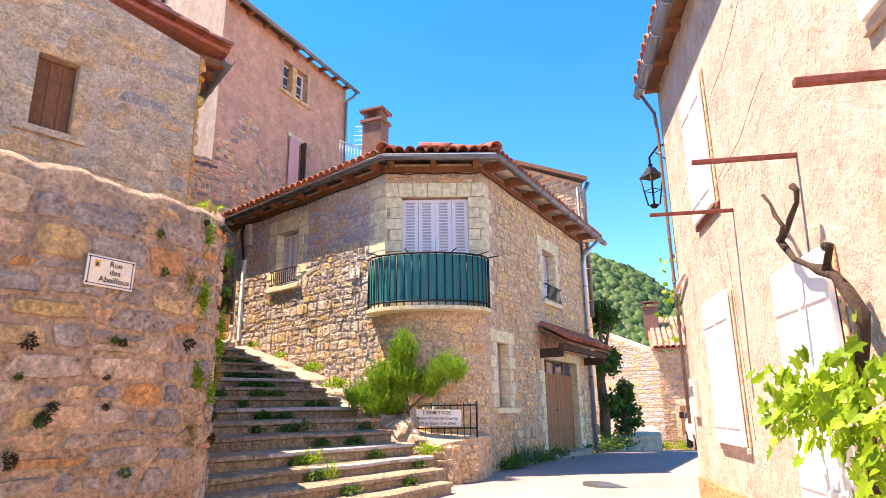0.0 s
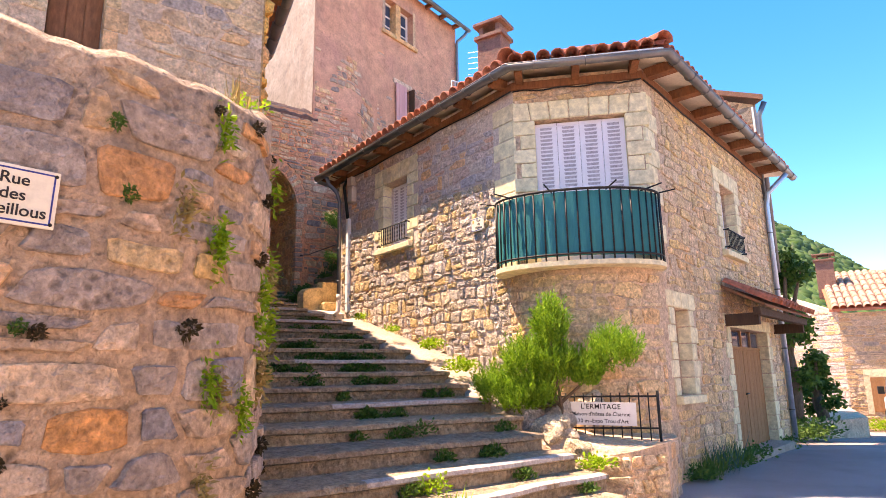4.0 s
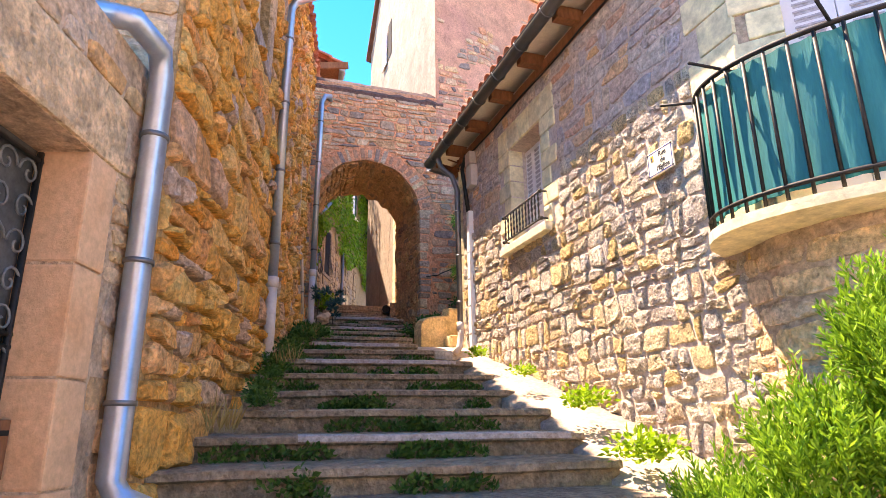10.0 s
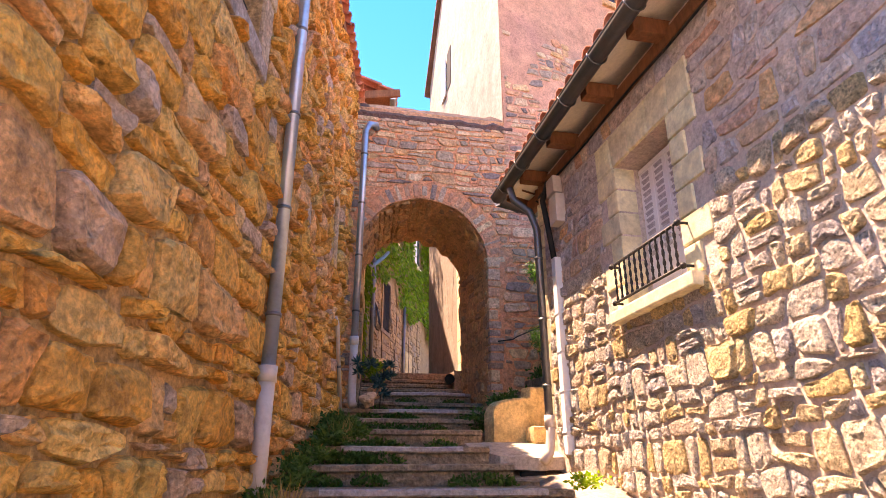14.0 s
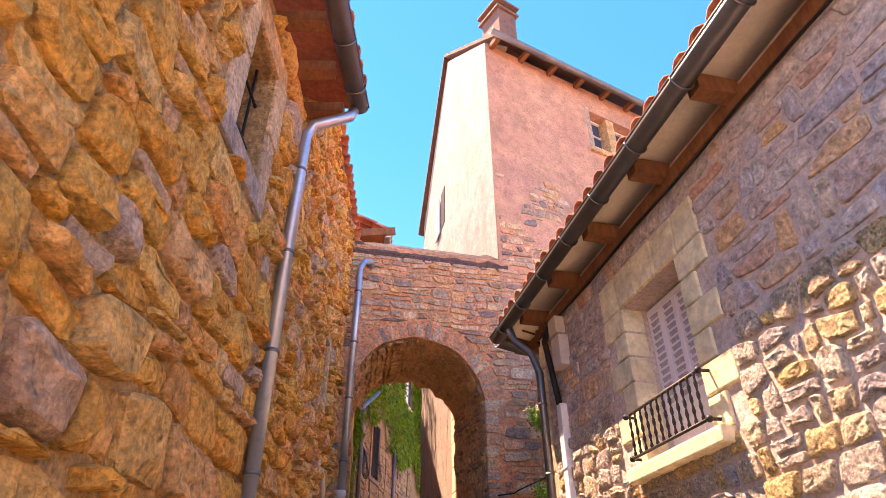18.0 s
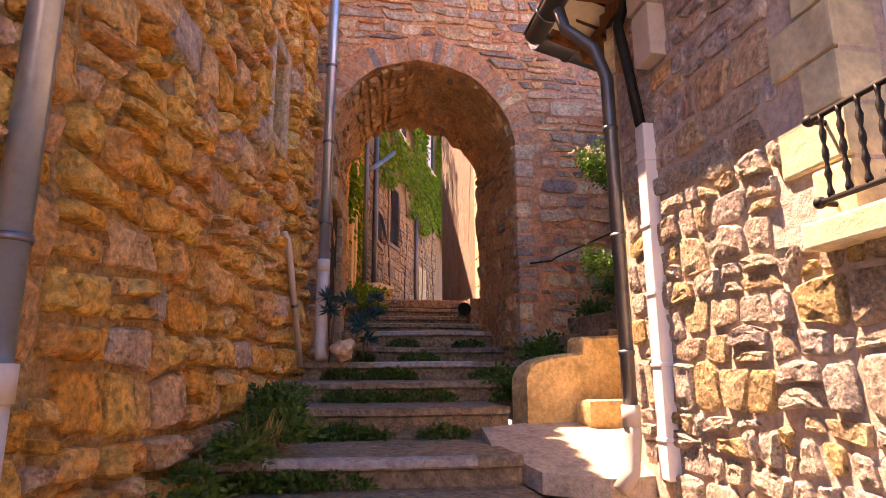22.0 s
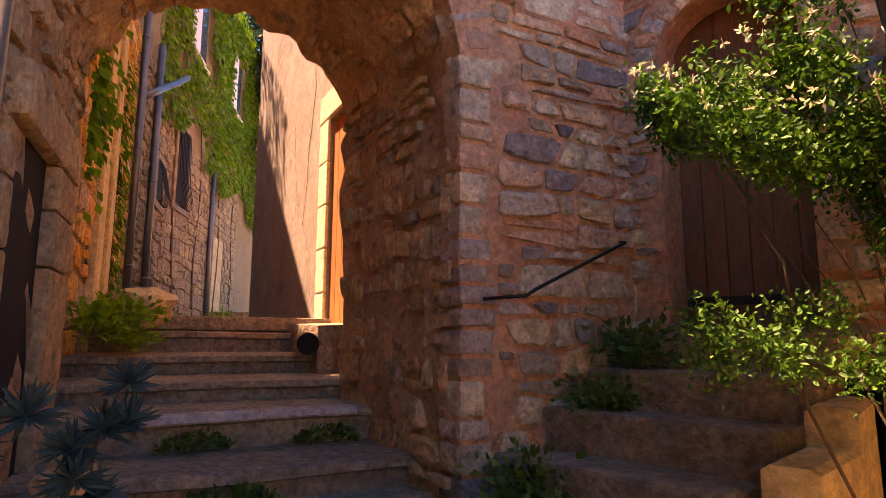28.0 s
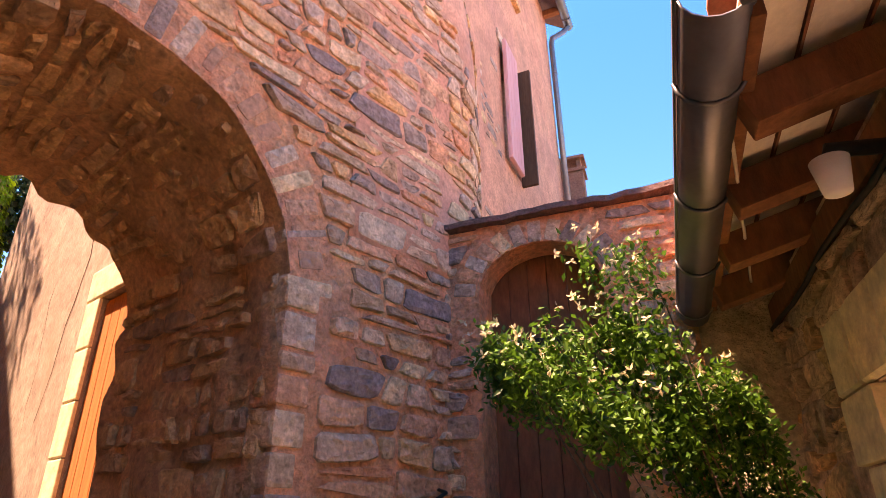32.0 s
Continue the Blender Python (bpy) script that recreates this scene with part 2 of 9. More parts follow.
M_mortar_brown = surface("brown_mortar", [(0, (0.54, 0.38, 0.26)), (1, (0.66, 0.48, 0.34))], bump=0.03, stain_amount=0.5, strength=1.0, pit=16, pit_depth=0.3)
M_alley = stone_pair("shaded_brown_alley_stone", ALLEY, coarse=2.0, bump=0.03, stain_amount=0.4, strength=1.0, pit=16, pit_depth=0.4)
# mortar brown darkened likewise, shade put into the colour
M_mortar_alley = surface("shaded_brown_alley_mortar", [(0, (0.32, 0.23, 0.13)), (1, (0.40, 0.28, 0.15))], bump=0.04, stain_amount=0.5, strength=1.0)
M_plaster_pink = surface("pink_plaster", [(0, (0.51, 0.255, 0.175)), (0.5, (0.575, 0.31, 0.205)), (1, (0.46, 0.235, 0.18))], coarse=0.7, fine=40, bump=0.01, stain=(0.30, 0.19, 0.14), stain_amount=0.6, pit=10, pit_depth=0.2)
M_plaster_pale = surface("pale_plaster", [(0, (0.27, 0.21, 0.165)), (0.5, (0.335, 0.275, 0.22)), (1, (0.30, 0.24, 0.19))], coarse=0.9, fine=40, bump=0.007, stain=(0.30, 0.20, 0.14), stain_amount=0.7, stretch=(1, 1, 0.35), pit=9, pit_depth=0.15)
M_plaster_right = surface("peach_plaster", [(0, (0.48, 0.355, 0.28)), (0.5, (0.57, 0.445, 0.36)), (1, (0.50, 0.375, 0.285))], coarse=1.3, fine=30, bump=0.03, stain=(0.36, 0.25, 0.18), stain_amount=0.65, speckle=0.25, strength=1.0, pit=9, pit_depth=0.2)
M_yellow = surface("yellow_plaster", [(0, (0.58, 0.43, 0.21)), (1, (0.66, 0.51, 0.28))], coarse=2, bump=0.03, stain=(0.26, 0.19, 0.10), stain_amount=0.75, pit=11, pit_depth=0.3)
M_concrete = surface("pale_concrete", [(0, (0.36, 0.285, 0.225)), (1, (0.45, 0.37, 0.30))], coarse=2, bump=0.01, stain_amount=0.4)
M_road = surface("worn_road", [(0, (0.288, 0.228, 0.204)), (1, (0.408, 0.324, 0.300))], coarse=0.6, fine=60, bump=0.006, stain=(0.15, 0.13, 0.13), stain_amount=0.4)
M_earth = surface("earth", [(0, (0.20, 0.15, 0.09)), (1, (0.30, 0.23, 0.14))], coarse=3, bump=0.03)
M_shutter = surface("white_shutter", [(0, (0.76, 0.72, 0.76)), (1, (0.80, 0.77, 0.80))], coarse=2, bump=0.002, stain_amount=0.1, speckle=0.05, rough=0.5)
M_white = surface("white_paint", [(0, (0.82, 0.80, 0.77)), (1, (0.86, 0.84, 0.82))], coarse=2, bump=0.002, stain_amount=0.12, speckle=0.05, rough=0.5)
M_pink_shutter = surface("pink_shutter", [(0, (0.60, 0.30, 0.29)), (1, (0.64, 0.36, 0.34))], coarse=2, bump=0.004, stain_amount=0.2, speckle=0.1, rough=0.6, stretch=(1, 1, 0.2))
M_timber = surface("red_brown_timber", [(0, (0.20, 0.08, 0.04)), (1, (0.30, 0.13, 0.06))], coarse=3, bump=0.006, stain_amount=0.3, stretch=(1, 1, 0.3))
M_door = surface("old_brown_door", [(0, (0.075, 0.04, 0.025)), (1, (0.11, 0.06, 0.035))], coarse=3, bump=0.006, stain_amount=0.3, stretch=(4, 4, 0.3))
M_jamb = surface("orange_jamb_stone", [(0, (0.70, 0.40, 0.22)), (0.5, (0.76, 0.48, 0.29)), (1, (0.66, 0.42, 0.27))], coarse=2.5, bump=0.01, stain=(0.4, 0.25, 0.16), stain_amount=0.4, speckle=0.25)
M_garage = surface("brown_garage_door", [(0, (0.34, 0.16, 0.07)), (1, (0.44, 0.22, 0.10))], coarse=3, bump=0.004, stain_amount=0.25, stretch=(4, 4, 0.3))
M_red_door = surface("orange_door", [(0, (0.48, 0.16, 0.05)), (1, (0.55, 0.22, 0.07))], coarse=3, bump=0.004, stain_amount=0.2, stretch=(4, 4, 0.3))
M_zinc = surface("zinc", [(0, (0.36, 0.43, 0.53)), (1, (0.46, 0.53, 0.64))], coarse=3, bump=0.001, stain_amount=0.25, speckle=0.12, rough=0.33, metal=0.7)
M_dark_zinc = surface("dark_zinc", [(0, (0.15, 0.155, 0.165)), (1, (0.22, 0.225, 0.235))], coarse=3, bump=0.001, stain_amount=0.3, speckle=0.12, rough=0.4, metal=0.7)
M_pvc = surface("cream_plastic", [(0, (0.58, 0.50, 0.44)), (1, (0.64, 0.56, 0.50))], coarse=3, bump=0.001, stain=(0.35, 0.27, 0.2), stain_amount=0.4, speckle=0.1, rough=0.5)
M_iron = surface("black_iron", [(0, (0.02, 0.02, 0.022)), (1, (0.035, 0.032, 0.03))], coarse=5, bump=0.002, stain=(0.07, 0.04, 0.025), stain_amount=0.3, rough=0.55, metal=0.4)
M_rust = surface("rusty_iron", [(0, (0.20, 0.055, 0.04)), (1, (0.28, 0.085, 0.06))], coarse=5, bump=0.003, stain_amount=0.2, rough=0.8)
M_old_pipe = surface("old_brown_pipe", [(0, (0.17, 0.105, 0.085)), (1, (0.24, 0.155, 0.13))], coarse=5, bump=0.003, stain_amount=0.3, rough=0.7)
M_green = surface("green_screen", [(0, (0.005, 0.150, 0.160)), (1, (0.010, 0.215, 0.225))], coarse=2, bump=0.004, stain=(0.05, 0.3, 0.26), stain_amount=0.25, speckle=0.15, rough=0.65, stretch=(3, 3, 0.4))
# Black colour stands in for the unlit depth of openings and gaps.
M_black = surface("black_for_dark_depth", [(0, (0.012, 0.01, 0.009)), (1, (0.02, 0.017, 0.015))], bump=0, stain_amount=0)
M_glass = surface("window_glass", [(0, (0.03, 0.05, 0.09)), (1, (0.06, 0.09, 0.15))], bump=0, stain_amount=0, rough=0.08, speckle=0.0)
M_lettering = surface("dark_lettering", [(0, (0.03, 0.028, 0.03)), (1, (0.045, 0.04, 0.04))], bump=0, stain_amount=0)


# ---- building blocks ----
def mesh_object(name, verts, faces, material, parent=None, smooth=False, origin=None):
    me = bpy.data.meshes.new(name)
    o = Vector(origin) if origin is not None else Vector((0, 0, 0))
    me.from_pydata([tuple(Vector(v) - o) for v in verts], [], faces)
    me.materials.append(material)
    if smooth:
        me.polygons.foreach_set("use_smooth", [True] * len(me.polygons))
    me.update()
    ob = new(name, me)
    ob.location = o
    if parent:
        ob.parent = parent
        ob.matrix_parent_inverse = parent.matrix_basis.inverted()
    return ob


def part(name, bm, material, parent=None, label="", smooth=False):
    """Links a bmesh as one mesh object under a thing or a part."""
    bmesh.ops.recalc_face_normals(bm, faces=bm.faces)
    me = bpy.data.meshes.new(name)
    bm.to_mesh(me)
    bm.free()
    me.materials.append(material)
    if smooth:
        me.polygons.foreach_set("use_smooth", [True] * len(me.polygons))
    ob = new(name, me)
    if parent:
        ob.parent = parent
        ob.matrix_parent_inverse = parent.matrix_basis.inverted()
    if label:
        ob["label"] = label
    return ob


def empty(name, at=(0, 0, 0)):
    ob = new(name)
    ob.location = at
    ob.empty_display_size = 0.1
    return ob


def box(bm, m, sx, sy, sz, bevel=0.0):
    """A box of that size, its centre at the pose m, with bevelled edges."""
    vs = bmesh.ops.create_cube(bm, size=1.0, matrix=m @ Matrix.Diagonal((sx, sy, sz, 1)))["verts"]
    if bevel:
        es = list({e for v in vs for e in v.link_edges})
        bmesh.ops.bevel(bm, geom=es, offset=bevel, segments=2, affect="EDGES", profile=0.6)
    return bm


def boxed(name, m, sx, sy, sz, material, parent=None, bevel=0.0, label=""):
    return part(name, box(bmesh.new(), m, sx, sy, sz, bevel), material, parent, label)


def tube(bm, points, radius, sides=10, cap=True):
    """A round bar or pipe along the points."""
    pts = [Vector(p) for p in points]
    rings = []
    prev = None
    for i, p in enumerate(pts):
        d = (pts[min(i + 1, len(pts) - 1)] - pts[max(i - 1, 0)]).normalized()
        if prev is None:
            n = d.orthogonal().normalized()
        else:
            n = (prev - d * prev.dot(d)).normalized()
        prev = n
        b = d.cross(n)
        r = radius[i] if isinstance(radius, (list, tuple)) else radius
        rings.append([bm.verts.new(p + (n * math.cos(a) + b * math.sin(a)) * r) for a in (2 * math.pi * k / sides for k in range(sides))])
    for a, c in zip(rings, rings[1:]):
        for k in range(sides):
            bm.faces.new((a[k], a[(k + 1) % sides], c[(k + 1) % sides], c[k]))
    if cap:
        bm.faces.new(rings[0][::-1])
        bm.faces.new(rings[-1])
    return bm


def piped(name, points, radius, material, parent=None, sides=10, label=""):
    return part(name, tube(bmesh.new(), points, radius, sides), material, parent, label, True)


def prism(name, outline, z0, z1, material, parent=None):
    """An upright block over a plan outline; z0 and z1 may be lists, one value a corner."""
    n = len(outline)
    a = z0 if isinstance(z0, (list, tuple)) else [z0] * n
    b = z1 if isinstance(z1, (list, tuple)) else [z1] * n
    verts = [(x, y, z) for (x, y), z in zip(outline, a)] + [(x, y, z) for (x, y), z in zip(outline, b)]
    faces = [tuple(range(n))[::-1], tuple(range(n, 2 * n))] + [(i, (i + 1) % n, n + (i + 1) % n, n + i) for i in range(n)]
    bm = bmesh.new()
    vs = [bm.verts.new(v) for v in verts]
    for f in faces:
        bm.faces.new([vs[i] for i in f])
    return part(name, bm, material, parent)


class Face:
    """A wall's face: origin in plan, direction along it, its outward normal. Places on it are (u along, v = height, d outwards)."""

    def __init__(self, a, b, outward):
        self.a, self.b = Vector((*a, 0)), Vector((*b, 0))
        self.length = (self.b - self.a).length
        self.u = (self.b - self.a).normalized()
        n = Vector((self.u.y, -self.u.x, 0))
        self.n = n if n.dot(Vector((*outward, 0))) > 0 else -n

    def at(self, u, v, d=0.0):
        p = self.a + self.u * u + self.n * d
        return Vector((p.x, p.y, v))

    def stand(self, u, v, d=0.0):
        """A pose there: x along the face, y inwards or outwards so that z stays up, z up."""
        x = self.u if self.u.cross(Vector((0, 0, 1))).dot(self.n) < 0 else self.u
        y = Vector((0, 0, 1)).cross(x)
        p = self.at(u, v, d)
        return Matrix(((x.x, y.x, 0, p.x), (x.y, y.y, 0, p.y), (0, 0, 1, p.z), (0, 0, 0, 1)))

    def board(self, u, v, d=0.0):
        """A pose for a sign there: x to the reader's right, y up, z outwards."""
        x = Vector((0, 0, 1)).cross(self.n)
        p = self.at(u, v, d)
        return Matrix(((x.x, 0, self.n.x, p.x), (x.y, 0, self.n.y, p.y), (0, 1, 0, p.z), (0, 0, 0, 1)))

    def u_of(self, x, y):
        return (Vector((x, y, 0)) - self.a).dot(self.u)

    def block(self, bm, u0, u1, v0, v1, d0, d1, bevel=0.0):
        return box(bm, self.stand((u0 + u1) / 2, (v0 + v1) / 2, (d0 + d1) / 2), abs(u1 - u0), abs(d1 - d0), abs(v1 - v0), bevel)

    def piece(self, name, u0, u1, v0, v1, d0, d1, material, parent=None, bevel=0.0, label=""):
        return part(name, self.block(bmesh.new(), u0, u1, v0, v1, d0, d1, bevel), material, parent, label)


def clip(poly, px, py, nx, ny):
    """The part of a convex outline on the side of (px, py) to which (-nx, -ny) points."""
    out = []
    k = len(poly)
    for i in range(k):
        ax, ay = poly[i]
        bx, by = poly[(i + 1) % k]
        da, db = (ax - px) * nx + (ay - py) * ny, (bx - px) * nx + (by - py) * ny
        if da <= 0:
            out.append((ax, ay))
        if (da < 0 < db) or (db < 0 < da):
            s = da / (da - db)
            out.append((ax + (bx - ax) * s, ay + (by - ay) * s))
    return out


def rubble(u0, u1, v0, v1, w, h, gap, rng, jitter=0.5, openings=(), arches=(), vary=0.35, keep=None):
    """Outlines of stones in rough courses, as lists of (u, v). openings: (u0, u1, v0, v1) left free; arches: (u, v, radius)."""
    levels = [v0]
    while levels[-1] < v1 - 0.45 * h:
        levels.append(levels[-1] + h * rng.uniform(1 - vary, 1 + vary))
    levels[-1] = v1
    wave = rng.uniform(0, 90)

    def level(k, u):
        if k == 0 or k == len(levels) - 1:
            return levels[k]
        return levels[k] + h * 0.36 * noise.noise((u / (w * 2.6), k * 3.3, wave)) + h * 0.27 * noise.noise((u / (w * 0.7), k * 3.3, wave))

    outlines = []
    for k in range(len(levels) - 1):
        a = u0 - rng.uniform(0, w)
        lean_a = 0.0
        while a < u1:
            b = a + w * (rng.uniform(1 - vary, 1 + vary * 1.5) if rng.random() < 0.8 else rng.uniform(0.45, 0.7))
            lean_b = rng.uniform(-0.16, 0.16) * w
            low, high = (lambda u, k=k: level(k, u)), (lambda u, k=k: level(k + 1, u))
            cells = [(low, high)]
            if (high(a) - low(a)) > h * 0.95 and rng.random() < 0.22:
                cut_ = rng.uniform(0.4, 0.6)
                mid = lambda u, lo=low, hi=high, c=cut_: lo(u) * (1 - c) + hi(u) * c
                cells = [(low, mid), (mid, high)]
            for lo, hi in cells:
                la, lb, ta, tb = a - lean_a, b - lean_b, a + lean_a, b + lean_b
                m = (a + b) / 2
                raw = [(la, lo(la)), (m, lo(m) + rng.uniform(-0.06, 0.03) * h), (lb, lo(lb)), (b + rng.uniform(-0.03, 0.03) * w, (lo(b) + hi(b)) / 2), (tb, hi(tb)), (m, hi(m) + rng.uniform(-0.03, 0.06) * h), (ta, hi(ta)), (a + rng.uniform(-0.03, 0.03) * w, (lo(a) + hi(a)) / 2)]
                su, sv = m, (lo(m) + hi(m)) / 2
                half_w, half_h = (b - a) / 2, (hi(m) - lo(m)) / 2
                g = gap * rng.uniform(0.7, 1.4)
                ku, kv = max(1 - g / 2 / max(half_w, 0.02), 0.5), max(1 - g / 2 / max(half_h, 0.02), 0.5)
                poly = [(su + (q[0] - su) * ku, sv + (q[1] - sv) * kv) for q in raw]
                if any(c - 0.01 < su < d + 0.01 and e - 0.01 < sv < f + 0.01 for c, d, e, f in openings) or any(math.hypot(su - c, sv - d) < r for c, d, r in arches):
                    continue
                if keep and not keep(su, sv):
                    continue
                for px, py, nx, ny in ((u0, 0, -1, 0), (u1, 0, 1, 0)):
                    poly = clip(poly, px, py, nx, ny) if len(poly) > 2 else poly
                for c, d, e, f in openings:
                    if su <= c and e < sv < f:
                        poly = clip(poly, c, 0, 1, 0)
                    elif su >= d and e < sv < f:
                        poly = clip(poly, d, 0, -1, 0)
                    elif sv >= f and c - w * 0.5 < su < d + w * 0.5:
                        poly = clip(poly, 0, f, 0, -1)
                    elif sv <= e and c - w * 0.5 < su < d + w * 0.5:
                        poly = clip(poly, 0, e, 0, 1)
                for c, d, r in arches:
                    if sv > d - h:
                        l = math.hypot(su - c, sv - d)
                        if l < r + w:
                            nx, ny = (c - su) / l, (d - sv) / l
                            poly = clip(poly, c - nx * r, d - ny * r, nx, ny)
                if len(poly) < 3:
                    continue
                area = 0.5 * abs(sum(poly[q][0] * poly[(q + 1) % len(poly)][1] - poly[(q + 1) % len(poly)][0] * poly[q][1] for q in range(len(poly))))
                if area > w * h * 0.1:
                    outlines.append(poly)
            a, lean_a = b, lean_b
    return outlines


def stone_shape(poly, proud, rng, cut=0.2):
    """Points (u, v, d) and faces of one hewn stone over its outline: worn rim, uneven face."""
    cx, cy = sum(p[0] for p in poly) / len(poly), sum(p[1] for p in poly) / len(poly)
    ring = []
    k = len(poly)
    for i in range(k):
        (ax, ay), (bx, by), (dx, dy) = poly[i - 1], poly[i], poly[(i + 1) % k]
        c1, c2 = math.hypot(ax - bx, ay - by), math.hypot(dx - bx, dy - by)
        turn = ((bx - ax) * (dy - by) - (by - ay) * (dx - bx)) / max(c1 * c2, 1e-9)
        if abs(turn) > 0.5:
            t = rng.uniform(0.6, 1.5) * cut
            ring += [(bx + (ax - bx) * t, by + (ay - by) * t), (bx + (dx - bx) * t, by + (dy - by) * t)]
        else:
            ring.append((bx, by))
    n = len(ring)
    p = proud * rng.uniform(0.5, 1.4)
    size = max(math.hypot(q[0] - cx, q[1] - cy) for q in ring)
    tu, tv = rng.uniform(-0.5, 0.5) * p / size, rng.uniform(-0.5, 0.5) * p / size
    inset = min(0.55 * p, 0.26 * size)
    k1, k2 = 1 - 0.25 * inset / size, 1 - inset / size
    verts = [(a, b, -0.02) for a, b in ring]
    verts += [(cx + (a - cx) * k1, cy + (b - cy) * k1, p * rng.uniform(0.45, 0.8)) for a, b in ring]
    verts += [(cx + (a - cx) * k2 * rng.uniform(0.92, 1.0), cy + (b - cy) * k2 * rng.uniform(0.92, 1.0), p * rng.uniform(0.85, 1.12) + tu * (a - cx) + tv * (b - cy)) for a, b in ring]
    tilt = rng.uniform(0, 6.3)
    verts += [(cx + (a - cx) * k2 * rng.uniform(0.45, 0.6), cy + (b - cy) * k2 * rng.uniform(0.45, 0.6), p * (1.08 + rng.uniform(-0.14, 0.16) + 0.1 * math.sin(tilt + 6.3 * i / n))) for i, (a, b) in enumerate(ring)]
    verts.append((cx + rng.uniform(-0.15, 0.15) * size, cy + rng.uniform(-0.2, 0.2) * size, p * rng.uniform(0.9, 1.2)))
    faces = []
    for r in (0, n, 2 * n):
        faces += [(r + i, r + (i + 1) % n, r + n + (i + 1) % n, r + n + i) for i in range(n)]
    faces += [(3 * n + i, 3 * n + (i + 1) % n, 4 * n) for i in range(n)]
    return (cx, cy), verts, faces


def lay_stones(wall, place, outlines, proud, pair, rng, focus, most=300, name="stone", cut=0.2, smooth=False):
    """Stones on a wall: the nearest to the focus (u, v) are objects of their own, the rest is one joined part. place(u, v, d) gives the point."""
    shapes = [stone_shape(o, proud, rng, cut) for o in outlines]
    shapes.sort(key=lambda s: math.hypot(s[0][0] - focus[0], s[0][1] - focus[1]))
    flip = None
    jv, jf = [], []
    for i, ((cx, cy), verts, faces) in enumerate(shapes):
        pts = [place(*v) for v in verts]
        if flip is None:
            u, v, d = place(1, 0, 0) - place(0, 0, 0), place(0, 1, 0) - place(0, 0, 0), place(0, 0, 1) - place(0, 0, 0)
            flip = u.cross(v).dot(d) < 0
        if flip:
            faces = [f[::-1] for f in faces]
        if i < most:
            mesh_object(name, pts, faces, pair[0], wall, smooth, place(cx, cy, 0))
        else:
            o = len(jv)
            jv += pts
            jf += [tuple(q + o for q in f) for f in faces]
    if jv:
        tagged(mesh_object(name + "s", jv, jf, pair[1], wall, smooth), kind="stuff")


STONES = []   # laid last, when the large structure and the things stand


def masonry(wall, place, focus, proud, pair, seed, most=300, name="stone", cut=0.2, **layout):
    STONES.append((wall, place, focus, proud, pair, seed, most, name, cut, layout))


def structure(ob, label, category="wall"):
    return tagged(ob, label, category, kind="structure")


def holed_wall(name, face, u0, u1, v0, v1, thick, openings, material, parent=None, top=None):
    """A wall behind its face, with openings (u0, u1, v0, v1) that go through it. top: heights at u0 and u1 instead of v1."""
    us = sorted({u0, u1, *(min(max(q, u0), u1) for o in openings for q in o[:2])})
    vs = sorted({v0, v1, *(min(max(q, v0), v1) for o in openings for q in o[2:])})
    bm = bmesh.new()
    index = {}

    def vert(i, j, k):
        if (i, j, k) not in index:
            v = vs[j]
            if top and j == len(vs) - 1:
                v = top[0] + (top[1] - top[0]) * (us[i] - u0) / (u1 - u0)
            index[i, j, k] = bm.verts.new(face.at(us[i], v, -thick * k))
        return index[i, j, k]

    def solid(i, j):
        if not (0 <= i < len(us) - 1 and 0 <= j < len(vs) - 1):
            return False
        cu, cv = (us[i] + us[i + 1]) / 2, (vs[j] + vs[j + 1]) / 2
        return not any(a < cu < b and c < cv < d for a, b, c, d in openings)

    for i in range(len(us) - 1):
        for j in range(len(vs) - 1):
            if not solid(i, j):
                continue
            for k in (0, 1):
                bm.faces.new((vert(i, j, k), vert(i + 1, j, k), vert(i + 1, j + 1, k), vert(i, j + 1, k)))
            for di, dj, p, q in ((-1, 0, (i, j), (i, j + 1)), (1, 0, (i + 1, j), (i + 1, j + 1)), (0, -1, (i, j), (i + 1, j)), (0, 1, (i, j + 1), (i + 1, j + 1))):
                if not solid(i + di, j + dj):
                    bm.faces.new((vert(*p, 0), vert(*q, 0), vert(*q, 1), vert(*p, 1)))
    return part(name, bm, material, parent)


# ---- ground and road ----
def ground_height(x, y):
    u = -0.67 * x + 0.74 * y
    knots = ((-400, -4.0), (-20, -1.0), (0, 0.0), (7.5, 0.60), (10, 0.62), (14, 0.62), (19, 0.36), (30, -0.45), (60, -1.5), (400, -8))
    return float(np.interp(u, [k[0] for k in knots], [k[1] for k in knots]))


def sheet(name, xs, ys, height, material):
    verts = [(x, y, height(x, y)) for y in ys for x in xs]
    n = len(xs)
    faces = [(j * n + i, j * n + i + 1, (j + 1) * n + i + 1, (j + 1) * n + i) for j in range(len(ys) - 1) for i in range(n - 1)]
    return mesh_object(name, verts, faces, material, smooth=True)


def spread(near, far):
    inner = [near * i / 24 for i in range(-24, 25)]
    outer = [near * 1.35 ** k for k in range(1, 40) if near * 1.35 ** k < far]
    return [-q for q in outer[::-1]] + inner + outer


ground = structure(sheet("ground", spread(30, 3000), spread(30, 3000), lambda x, y: ground_height(x, y) - 0.02, M_road), "worn pinkish grey tarmac street with faded patches", "road")

